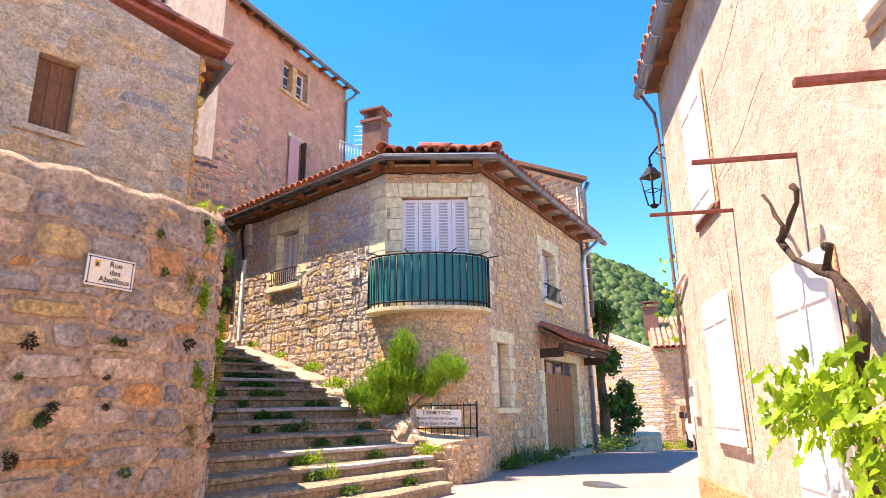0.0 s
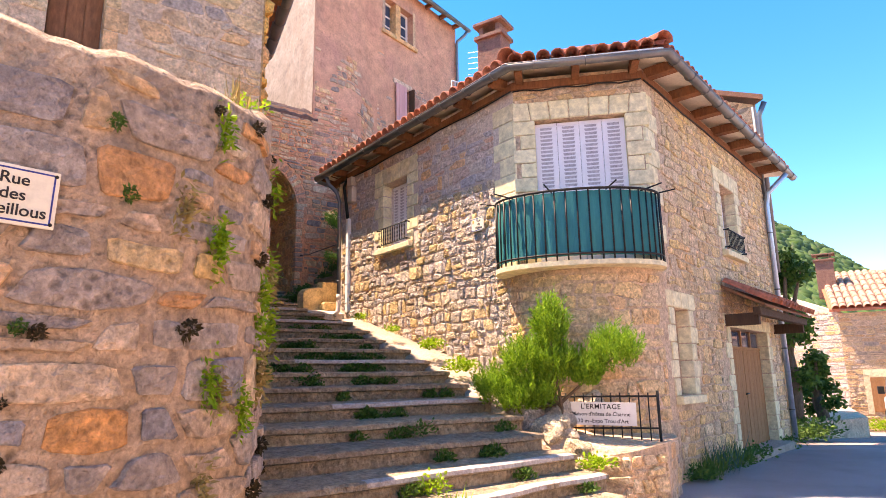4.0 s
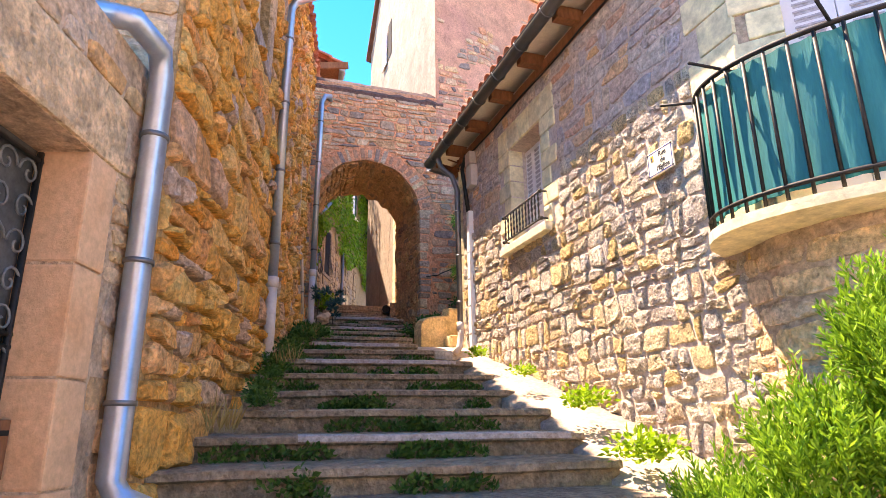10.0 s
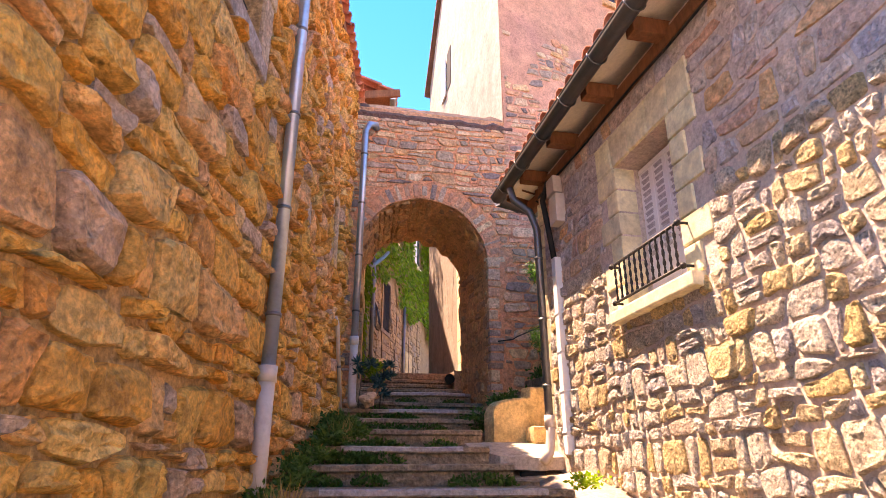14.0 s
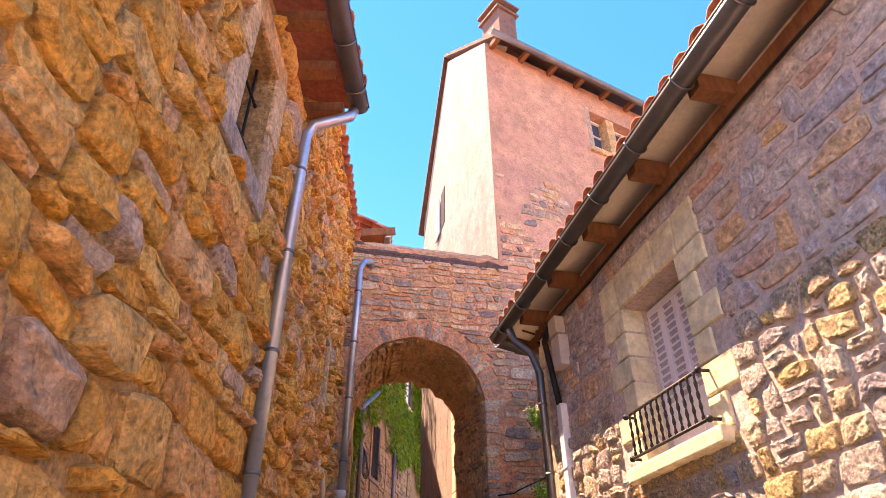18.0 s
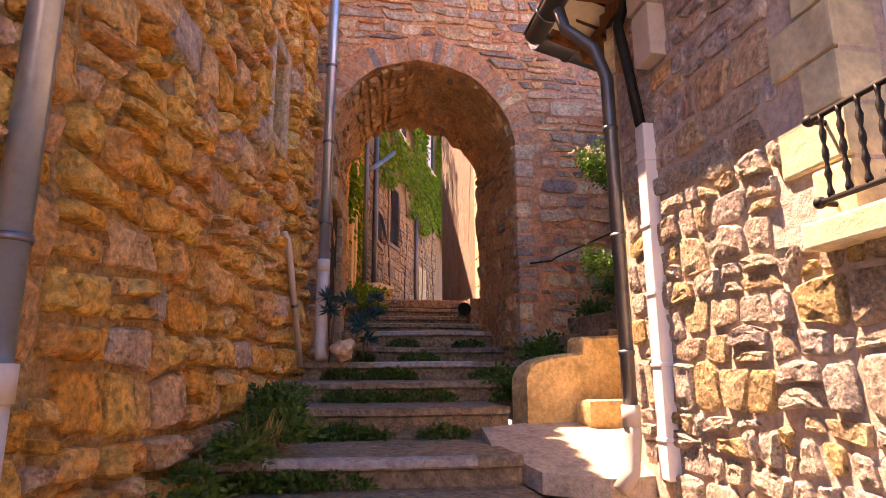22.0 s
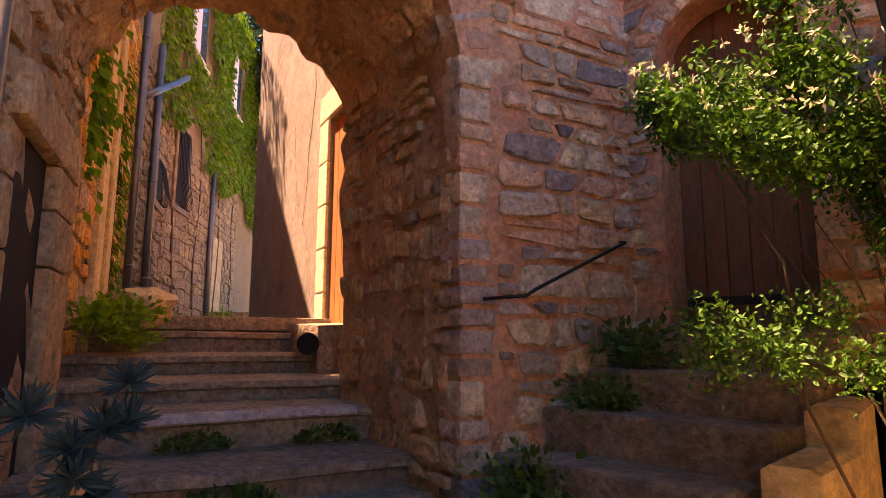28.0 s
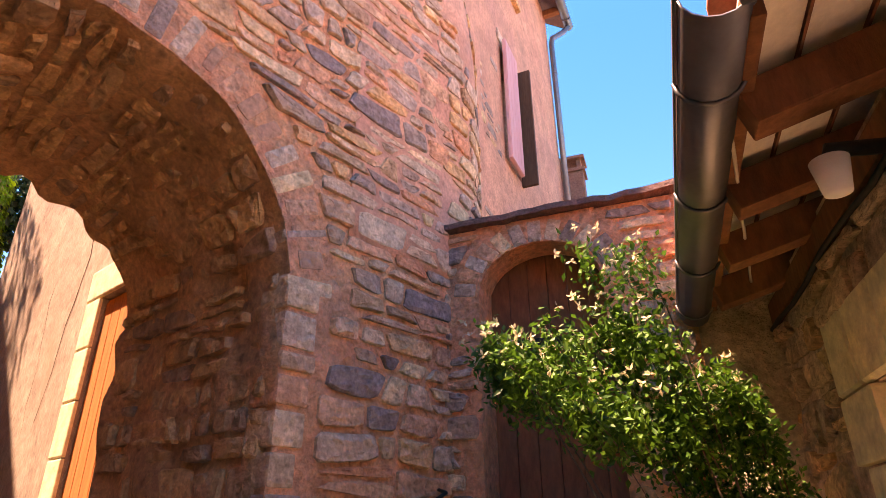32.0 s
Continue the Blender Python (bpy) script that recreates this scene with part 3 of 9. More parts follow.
# ---- stairs of the alley ----
STEPS = [  # height, front edge x at its low-y end and at its high-y end, high-y end
    (0.72, -5.10, -5.40, 6.15), (0.86, -5.42, -5.62, 6.30), (1.00, -5.80, -5.92, 6.45), (1.16, -6.15, -6.18, 6.35), (1.33, -6.62, -6.52, 6.25),
    (1.49, -7.20, -6.95, 6.40), (1.655, -7.75, -7.50, 6.45), (1.815, -8.20, -8.00, 6.50), (1.974, -8.62, -8.45, 6.55), (2.13, -9.15, -8.95, 6.60),
    (2.30, -9.75, -9.50, 6.65), (2.48, -10.60, -10.30, 6.72), (2.67, -11.15, -10.90, 6.78), (2.86, -11.75, -11.50, 6.80), (3.04, -12.30, -12.10, 6.55),
    (3.20, -12.95, -12.80, 6.55), (3.42, -13.80, -13.75, 6.75), (3.59, -14.42, -14.42, 7.6), (3.76, -15.10, -15.10, 7.4), (3.93, -15.75, -15.75, 7.4),
    (4.13, -16.30, -16.30, 7.4), (4.27, -16.90, -16.90, 7.9), (4.42, -17.50, -17.50, 7.9), (4.60, -18.20, -18.20, 7.9)]
M_worn = surface("pale_worn_stone", [(0, (0.40, 0.35, 0.32)), (1, (0.56, 0.51, 0.47))], coarse=9, bump=0.02, stain=(0.22, 0.17, 0.14), stain_amount=0.8, speckle=0.5)
WORN = {2: (4.3, 6.4), 3: (4.0, 6.3), 6: (4.5, 6.4), 9: (4.7, 6.5), 13: (5.0, 6.6), 15: (5.2, 6.3), 18: (5.9, 6.8), 20: (6.0, 7.2)}
rng = random.Random(5)
stairs = structure(empty("stairs", (-8, 5, 0.5)), "long flight of worn grey-brown stone steps with weeds in the joints", "stairs")
for k, (z, xl, xr, yr) in enumerate(STEPS):
    nz, nxl, nxr = STEPS[k + 1][:3] if k + 1 < len(STEPS) else (4.7, -30, -30)
    yl = 1.9 if z < 1.1 else 3.0 if z < 1.7 else 3.4 if z < 2.6 else 4.0
    n = 15
    bm = bmesh.new()
    rows_ = []
    for i in range(n + 1):
        s = i / n
        y = yl + (yr - yl) * s
        wob = noise.noise((y * 1.7, z * 9, 0)) * 0.035
        dip = noise.noise((y * 1.1, z * 7, 4)) * 0.014
        x = xl + (xr - xl) * min(max((y - 4.1) / 2.4, -0.8), 1) + wob
        bx = nxl + (nxr - nxl) * min(max((y - 4.1) / 2.4, -0.8), 1) - 0.14
        rows_.append([bm.verts.new(p) for p in ((x - 0.035, y, z - 0.30), (x - 0.035, y, z - 0.065 + dip), (x + 0.005, y, z - 0.05 + dip), (x, y, z - 0.012 + dip), (x - 0.03, y, z + dip), (x - 0.2, y, z + dip * 0.6), (bx, y, z + 0.012), (bx, y, z - 0.30))])
    for a, b in zip(rows_, rows_[1:]):
        for q in range(8):
            bm.faces.new((a[q], b[q], b[(q + 1) % 8], a[(q + 1) % 8]))
    bm.faces.new(rows_[0])
    bm.faces.new(rows_[-1][::-1])
    step = part("step", bm, M_step[0], stairs)
    if k in WORN:
        # the worn pale edge of some steps
        y0, y1 = WORN[k]
        bm = bmesh.new()
        strip = []
        for i in range(25):
            y = y0 + (y1 - y0) * i / 24
            x = xl + (xr - xl) * min(max((y - 4.1) / 2.4, -0.8), 1) + noise.noise((y * 1.7, z * 9, 0)) * 0.035
            dip = noise.noise((y * 1.1, z * 7, 4)) * 0.014
            wd = 0.05 + 0.06 * abs(noise.noise((y * 4, z, 2)))
            strip.append([bm.verts.new(q) for q in ((x + 0.008, y, z - 0.04 + dip), (x + 0.003, y, z - 0.008 + dip), (x - 0.03, y, z + 0.004 + dip), (x - 0.03 - wd, y, z + 0.003 + dip * 0.9), (x - 0.03 - wd, y, z - 0.03))])
        for a, b in zip(strip, strip[1:]):
            for q in range(4):
                bm.faces.new((a[q], b[q], b[q + 1], a[q + 1]))
        part("worn_edge", bm, M_worn, step, "pale worn edge")

alley_floor = structure(sheet("pavement", [-18.3 - 1.2 * i for i in range(20)][::-1], [5.0 + 0.6 * i for i in range(12)], lambda x, y: 4.62 + 0.01 * (-18.2 - x), M_step[0]), "grey-brown stone paving of the upper alley", "pavement")


def slope_line(x):
    return float(np.interp(-x, [5.4, 7.5, 9.5, 11.5, 12.8, 15], [0.75, 1.66, 2.30, 2.86, 3.2, 3.7]))


# concrete bank along the foot of the corner house
bm = bmesh.new()
prof = []
for i in range(19):
    x = -7.35 - 4.75 * i / 18
    zz = slope_line(x) - 0.12
    w = noise.noise((x * 2, 0, 0)) * 0.05
    y0 = 6.42 + 0.32 * i / 18 + w
    prof.append([bm.verts.new(p) for p in ((x, y0, zz - 0.5), (x, y0, zz + w * 0.5), (x, y0 + 0.10, zz + 0.05), (x, 7.3, zz + 0.10 + w * 0.6), (x, 7.3, zz - 0.5))])
for a, b in zip(prof, prof[1:]):
    for q in range(5):
        bm.faces.new((a[q], b[q], b[(q + 1) % 5], a[(q + 1) % 5]))
bm.faces.new(prof[0]), bm.faces.new(prof[-1][::-1])
bank = structure(part("kerb", bm, M_concrete, None, smooth=True), "pale sloping concrete bank along the house wall", "kerb")

# ---- the corner house with the balcony ----
C0, C1, C2, C3, C4 = (-12.76, 7.2), (-7.75, 7.2), (-6.48, 8.36), (-7.75, 14.2), (-13.55, 9.3)
F1, FC, F2, FW = Face(C0, C1, (0, -1)), Face(C1, C2, (1, -1)), Face(C2, C3, (1, 0)), Face((-14.08, 10.08), (-12.83, 7.19), (-1, -0.3))
EAVE = 5.86
W1 = (F1.u_of(-11.15, 7.2), F1.u_of(-10.38, 7.2), 4.12, 5.30)
WB = (0.28, FC.length - 0.24, 3.30, 5.32)
W2 = (F2.u_of(-7.02, 11.3), F2.u_of(-7.2, 12.1), 3.86, 5.02)
W3 = (0.42, 0.95, 1.62, 2.74)
GD = (2.75, 4.95, 0.4, 2.60)
WW = (FW.u_of(-13.3, 8.08), FW.u_of(-13.15, 7.6), 4.35, 5.30)
corner_wall = {}
for key, face, v0, ops, mat, text in (("front", F1, 0.3, [W1], M_mortar_light, "sunlit rubble stone house wall of rough cream and ochre stones"),
                                      ("corner", FC, 3.2, [WB], M_mortar_brown, "chamfered stone corner of the house above the balcony"),
                                      ("street", F2, 0.2, [W2, W3, GD], M_mortar_brown, "shaded rubble stone house wall along the street"),
                                      ("yard", FW, 2.4, [WW], M_mortar_brown, "shaded stone house wall beside the small yard")):
    corner_wall[key] = structure(holed_wall("wall_" + key, face, 0, face.length, v0, EAVE + 0.1, 0.4, ops, mat), text)
# rounded lower corner under the balcony
ARC = [(-7.95, 7.2), (-7.62, 7.12), (-7.3, 7.17), (-6.98, 7.33), (-6.70, 7.58), (-6.52, 7.90), (-6.46, 8.22), (-6.50, 8.55)]
rounded = structure(prism("wall_rounded", ARC + [(-7.1, 8.6), (-7.95, 7.7)], 0.2, 3.20, M_mortar_brown), "rounded stone wall under the balcony, in shade")


def arc_at(s, out=0.0):
    """A point of the rounded corner at s of its length, moved outwards."""
    pts = [Vector((*p, 0)) for p in ARC]
    ls = [0.0]
    for a, b in zip(pts, pts[1:]):
        ls.append(ls[-1] + (b - a).length)
    s = min(max(s, 0), ls[-1] - 1e-4)
    i = max(k for k in range(len(ls) - 1) if ls[k] <= s)
    d = (pts[i + 1] - pts[i]).normalized()
    return pts[i] + d * (s - ls[i]) + Vector((d.y, -d.x, 0)) * out


back_walls = structure(prism("wall_rear", [C4, C3, (-8.3, 13.9), (-13.3, 9.9)], 0, EAVE, M_mortar_brown), "plain rear wall closing the corner house")

# roof of the corner house
def offset_plan(pts, dist):
    out = []
    n = len(pts)
    for i in range(n):
        p0, p1, p2 = (Vector((*pts[k % n], 0)) for k in (i - 1, i, i + 1))
        d1, d2 = (p1 - p0).normalized(), (p2 - p1).normalized()
        n1, n2 = Vector((d1.y, -d1.x, 0)), Vector((d2.y, -d2.x, 0))
        b = (n1 + n2).normalized()
        out.append(p1 + b * (dist / max(b.dot(n1), 0.4)))
    return out


PLAN = [C0, C1, C2, C3, C4]
eaves = offset_plan(PLAN, 0.42)
FRONT = 6.87   # the front eave overhangs less than the others


def slid(p):
    """A corner of the eaves moved along the chamfer to the front eave's line."""
    d = (Vector((*C2, 0)) - Vector((*C1, 0))).normalized()
    return p + d * ((FRONT - p.y) / d.y)


eaves[0], eaves[1], eaves[4] = Vector((-13.14, FRONT, 0)), slid(eaves[1]), Vector((-14.09, 9.31, 0))
inner = offset_plan(PLAN, -2.4)
roof = structure(empty("roof", (-10, 9, EAVE)), "low roof of weathered red canal tiles on timber rafters", "roof")
bm = bmesh.new()
lo = [bm.verts.new((p.x, p.y, EAVE + 0.14)) for p in eaves]
hi = [bm.verts.new((p.x, p.y, EAVE + 0.98)) for p in inner]
lo2 = [bm.verts.new((p.x, p.y, EAVE + 0.09)) for p in eaves]
hi2 = [bm.verts.new((p.x, p.y, EAVE + 0.90)) for p in inner]
for i in range(5):
    j = (i + 1) % 5
    bm.faces.new((lo[i], lo[j], hi[j], hi[i]))
    bm.faces.new((lo2[j], lo2[i], hi2[i], hi2[j]))
    bm.faces.new((lo[j], lo[i], lo2[i], lo2[j]))
bm.faces.new(hi)
bm.faces.new(hi2[::-1])
M_soffit = surface("pale_soffit_boards", [(0, (0.82, 0.75, 0.63)), (1, (0.87, 0.80, 0.68))], coarse=2, bump=0.003, stain_amount=0.12, speckle=0.15)
part("roof_deck", bm, M_soffit, roof)


def half_tile(bm, m, r0, r1, length, thick=0.012, down=False):
    """One canal tile along the pose's y, tapered from r0 to r1."""
    grid = []
    for s, r in ((0.0, r0), (1.0, r1)):
        for t in (0, thick):
            ring = []
            for k in range(6):
                a = math.pi * k / 5
                z = math.sin(a) * (r + t)
                ring.append(bm.verts.new(m @ Vector((math.cos(a) * (r + t), s * length, -z if down else z))))
            grid.append(ring)
    a, b, c, d = grid
    for k in range(5):
        bm.faces.new((a[k], a[k + 1], c[k + 1], c[k])), bm.faces.new((b[k], b[k + 1], d[k + 1], d[k])), bm.faces.new((a[k], a[k + 1], b[k + 1], b[k]))


def tile_slope(parent, a, b, up, pitch, rows, step=0.19, first=True, rng=random.Random(3), r=0.085, pair=M_tile):
    """Canal tiles on a slope whose eave runs from a to b; up: horizontal direction up the slope. The eave's row are objects, the rest is joined."""
    a, b = Vector(a), Vector(b)
    u = (b - a).normalized()
    y = (Vector(up).normalized() * math.cos(pitch) + Vector((0, 0, math.sin(pitch)))).normalized()
    z = u.cross(y)
    if z.z < 0:
        z = -z
    me = None
    rest = bmesh.new()
    count = int((b - a).length / step)
    for i in range(count):
        for k in range(rows):
            p = a + u * (step * (i + 0.5) + rng.uniform(-0.01, 0.01)) + y * (k * 0.33 + rng.uniform(-0.015, 0.015)) + z * (0.012 * (k % 2) + 0.02)
            m = Matrix(((u.x, y.x, z.x, p.x), (u.y, y.y, z.y, p.y), (u.z, y.z, z.z, p.z), (0, 0, 0, 1)))
            if k == 0 and first:
                if me is None:
                    one = bmesh.new()
                    half_tile(one, Matrix.Identity(4), r, r * 0.82, 0.4)
                    ob = part("tile", one, pair[0], parent, "", True)
                    me = ob.data
                else:
                    ob = new("tile", me)
                    ob.parent = parent
                    ob.matrix_parent_inverse = parent.matrix_basis.inverted()
                ob.matrix_basis = m
            else:
                half_tile(rest, m, r, r * 0.82, 0.4)
    if len(rest.verts):
        tagged(part("tiles", rest, pair[1], parent, "", True), kind="stuff")
    else:
        rest.free()


def line_gutter(name, pts, material, radius=0.075, label=""):
    """A half-round gutter along the points, open at the top, with bead and brackets."""
    g = tagged(empty(name, pts[0]), label or "half-round zinc gutter under the eave", "gutter")
    bm = bmesh.new()
    rings = []
    for i, p in enumerate(pts):
        p = Vector(p)
        d = (Vector(pts[min(i + 1, len(pts) - 1)]) - Vector(pts[max(i - 1, 0)])).normalized()
        side = Vector((d.y, -d.x, 0)).normalized()
        ring = [bm.verts.new(p + side * math.cos(a) * radius + Vector((0, 0, -math.sin(a) * radius))) for a in (math.pi * k / 8 for k in range(9))]
        ring += [bm.verts.new(p + side * math.cos(a) * (radius - 0.006) + Vector((0, 0, -math.sin(a) * (radius - 0.006)))) for a in (math.pi * k / 8 for k in range(8, -1, -1))]
        rings.append(ring)
    for a, b in zip(rings, rings[1:]):
        for k in range(18):
            bm.faces.new((a[k], a[(k + 1) % 18], b[(k + 1) % 18], b[k]))
    bm.faces.new(rings[0]), bm.faces.new(rings[-1][::-1])
    trough = part("trough", bm, material, g, "", True)
    for a, b in zip(pts, pts[1:]):
        a, b = Vector(a), Vector(b)
        d = (b - a).normalized()
        side = Vector((d.y, -d.x, 0)).normalized()
        n = max(1, int((b - a).length / 0.55))
        for k in range(n):
            p = a + (b - a) * ((k + 0.5) / n)
            ring = [p + side * math.cos(q) * (radius + 0.006) + Vector((0, 0, -math.sin(q) * (radius + 0.006))) for q in (math.pi * j / 8 for j in range(9))]
            piped("bracket", ring, 0.007, material, g, 5)
    for sgn in (-1, 1):
        bead = []
        for i, p in enumerate(pts):
            d = (Vector(pts[min(i + 1, len(pts) - 1)]) - Vector(pts[max(i - 1, 0)])).normalized()
            bead.append(Vector(p) + Vector((d.y, -d.x, 0)).normalized() * radius * sgn)
        piped("bead", bead, 0.009, material, trough, 6)
    return g


inward = [(0, 1, 0), (-0.67, 0.74, 0), (-1, -0.2, 0), None, (0.94, 0.35, 0)]
for i, rows in ((0, 6), (1, 6), (2, 5), (4, 4)):
    j = (i + 1) % 5
    a, b = eaves[i], eaves[j]
    tile_slope(roof, (a.x, a.y, EAVE + 0.16), (b.x, b.y, EAVE + 0.16), inward[i], radians(17), rows)
# rafters under the eaves
def rafters(parent, face, eave, out, count, skip=0.3, size=(0.10, 0.13), drop=0.06):
    for k in range(count):
        u = skip + (face.length - 2 * skip) * (k / max(count - 1, 1))
        boxed("rafter", face.stand(u, eave + drop, out / 2 - 0.05), size[0], out, size[1], M_timber, parent, 0.008)


rafters(roof, F1, EAVE, 0.33, 7, 0.15, (0.11, 0.13))
rafters(roof, FC, EAVE, 0.46, 3, 0.1)
rafters(roof, F2, EAVE, 0.46, 7, 0.2, (0.15, 0.14))
YE = Face((-13.42, 8.95), C0, (-1, -0.3))
for k in range(4):
    m = YE.stand(0.22 + (YE.length - 0.44) * k / 3, EAVE + 0.075, 0.17)
    boxed("rafter", m @ pose(0, 0, 0, 16 if (m.to_3x3() @ Vector((0, 1, 0))).dot(YE.n) < 0 else -16), 0.095, 0.62, 0.13, M_timber, roof, 0.008)
YE.piece("fascia", -0.1, YE.length + 0.1, EAVE + 0.02, EAVE + 0.13, 0.44, 0.475, M_timber, roof, 0.006)
for d in (0.14, 0.31):
    zb = EAVE + 0.09 + 0.287 * (0.42 - d)
    YE.piece("board_seam", 0.0, YE.length, zb - 0.006, zb + 0.02, d, d + 0.008, M_timber, roof)
g = offset_plan(PLAN, 0.46)
g[1] = slid(g[1]) - Vector((0, 0.04, 0))
g = [(p.x, p.y, EAVE + 0.06) for p in g]
g[0] = (-13.17, FRONT - 0.04, EAVE + 0.06)
line_gutter("gutter", [g[0], g[1], g[2], g[3]], M_dark_zinc, label="dark zinc gutter along the street eaves of the corner house")
line_gutter("gutter", [(-13.21, FRONT - 0.02, EAVE + 0.06), (-14.04, 9.06, EAVE + 0.05)], M_dark_zinc, 0.08, "dark zinc gutter along the yard eave of the corner house")

# ---- arch between the houses ----
AX, AB, AY, AR, AS = -15.3, -16.9, 6.375, 0.955, 5.885


def arch_line(x):
    """Centre, radius and springing of the vault at that depth: it narrows towards the back."""
    s = min(max((AX - x) / (AX - AB), 0), 1)
    return AY + 0.08 * s, AR - 0.115 * s, AS + 0.045 * s


arch = structure(empty("wall_arch", (AX, AY, 3.5)), "wall of red and grey rubble stone with a round archway over the steps", "archway")
N = 40
rowsets = []
for x in [AX - 0.1 * k for k in range(16)] + [AB]:
    ring = []
    yc, rr, zs = arch_line(x)
    for i in range(-16, N + 17):
        if i < 0:
            y, z = yc + rr, zs + (3.2 - zs) * (-i / 16)
        elif i > N:
            y, z = yc - rr, zs + (3.2 - zs) * ((i - N) / 16)
        else:
            a = math.pi * i / N
            y, z = yc + math.cos(a) * rr, zs + math.sin(a) * rr
        rough = 0.055 if x > AB else 0.1
        w = noise.noise((y * 6.5, z * 6.5, x * 6.5)) * rough + noise.noise((y * 2.3, z * 2.3, x * 2.3)) * 0.04
        w *= 0.45 if x > AX - 0.05 else 1.0
        d = Vector((0, y - yc, max(z - zs, 0)))
        d = d.normalized() if d.length else Vector((0, 0, 1))
        ring.append((x + noise.noise((z * 4, y * 4, 3)) * (0.05 if x < -16.8 else 0.0), y + d.y * w, z + d.z * w))
    rowsets.append(ring)
bm = bmesh.new()
grid = [[bm.verts.new(p) for p in ring] for ring in rowsets]
for a, b in zip(grid, grid[1:]):
    for k in range(len(a) - 1):
        bm.faces.new((a[k], a[k + 1], b[k + 1], b[k]))
part("vault", bm, M_mortar_vault, arch, "dark brown rough vault of the archway", True)
bm = bmesh.new()
YL, YR, ZT = 4.9, 8.55, 8.32
rowsets = [[bm.verts.new(p) for p in rowsets[0]], [bm.verts.new(p) for p in rowsets[-1]]]
for ring, x in ((rowsets[0], AX), (rowsets[-1], AB)):
    outer = []
    for v in ring:
        i = ring.index(v)
        if i < 16:
            outer.append(bm.verts.new((x, YR, v.co.z)))
        elif i > 16 + N:
            outer.append(bm.verts.new((x, YL, v.co.z)))
        else:
            a = math.pi * (i - 16) / N
            c, s = math.cos(a), math.sin(a)
            k = min((YR - AY) / c if c > 1e-6 else 1e9, (AY - YL) / -c if c < -1e-6 else 1e9, (ZT - AS) / s if s > 1e-6 else 1e9)
            outer.append(bm.verts.new((x, AY + c * k, AS + s * k)))
    for k in range(len(ring) - 1):
        bm.faces.new((ring[k], ring[k + 1], outer[k + 1], outer[k]))
part("arch_body", bm, M_mortar_pink, arch, "", False)
M_cap = surface("mossy_dark_cap", [(0, (0.13, 0.085, 0.075)), (1, (0.22, 0.13, 0.11))], coarse=4, bump=0.05, stain=(0.06, 0.055, 0.05), stain_amount=0.6)
bm = bmesh.new()
cap = []
for i in range(25):
    y = 5.2 + 2.6 * i / 24
    w = [noise.noise((y * 5, q, 0)) * 0.05 for q in (0, 3, 6)]
    cap.append([bm.verts.new(p) for p in ((AX + 0.03 + w[0] * 0.4, y, ZT - 0.12 + w[1]), (AX - 0.1, y, ZT + 0.12 + w[1]), (AX - 0.8, y, ZT + 0.2 + w[2]), (AB, y, ZT + 0.1), (AB, y, ZT - 0.3), (AX - 0.05, y, ZT - 0.3))])
for a, b in zip(cap, cap[1:]):
    for q in range(6):
        bm.faces.new((a[q], b[q], b[(q + 1) % 6], a[(q + 1) % 6]))
bm.faces.new(cap[0]), bm.faces.new(cap[-1][::-1])
part("coping", bm, M_cap, arch, "dark mossy uneven coping")

# ---- tall house above the arch ----
FT, FG = Face((-15.345, 7.67), (-17.09, 13.69), (1, 0)), Face((-22.2, 7.76), (-15.345, 7.67), (0, -1))
TALL_EAVE = 13.72
TW = (2.68, 3.96, 11.93, 13.05)
TP = (3.14, 3.78, 8.72, 10.35)
RD = (FG.u_of(-18.5, 7.76), FG.u_of(-17.5, 7.76), 4.55, 6.75)
tall = structure(holed_wall("wall_tall", FT, 0, FT.length, 3.0, TALL_EAVE, 0.5, [TW, TP], M_plaster_pink), "tall house front in worn pink plaster over stone")
MITRE = Vector((-16.01, 8.17, 0))
for v in tall.data.vertices:
    if (v.co.xy - FT.at(0, 0, -0.5).xy).length < 0.02:
        v.co.xy = MITRE.xy
gable = structure(holed_wall("wall_gable", FG, 0, FG.length - 0.01, 4.2, TALL_EAVE, 0.5, [RD], M_plaster_pale), "sunlit gable wall in cracked pale plaster")
for v in gable.data.vertices:
    if (v.co.xy - FG.at(FG.length - 0.01, 0, -0.5).xy).length < 0.02:
        v.co.xy = MITRE.xy
bm = bmesh.new()
ga, gb, gr = FG.at(0, TALL_EAVE), FG.at(FG.length, TALL_EAVE), FG.at(FG.length * 0.5, 17.1)
for off in (0, -0.5):
    for p in (ga, gb, gr):
        bm.verts.new(p + FG.n * off)
bm.verts.ensure_lookup_table()
v = list(bm.verts)
for f in ((0, 1, 2), (5, 4, 3), (0, 3, 4, 1), (1, 4, 5, 2), (2, 5, 3, 0)):
    bm.faces.new([v[i] for i in f])
part("gable_top", bm, M_plaster_pale, gable)
tall_roof = structure(empty("roof", (-18, 10, TALL_EAVE)), "steep dark tiled roof of the tall house with timber eaves", "roof")
bm = bmesh.new()
along = FT.u * (FT.length + 0.3)
ridge_a = Vector((-18.8, 7.62, 17.3))
ridge_b = ridge_a + along
e1 = FT.at(0.04, 13.62, 0.32)
e2 = e1 + along
w1_ = Vector((-22.35, 7.62, 13.5))
w2_ = w1_ + along
vs = [bm.verts.new(p + Vector((0, 0, dz))) for dz in (0, 0.12) for p in (e1, e2, ridge_b, ridge_a, w1_, w2_)]
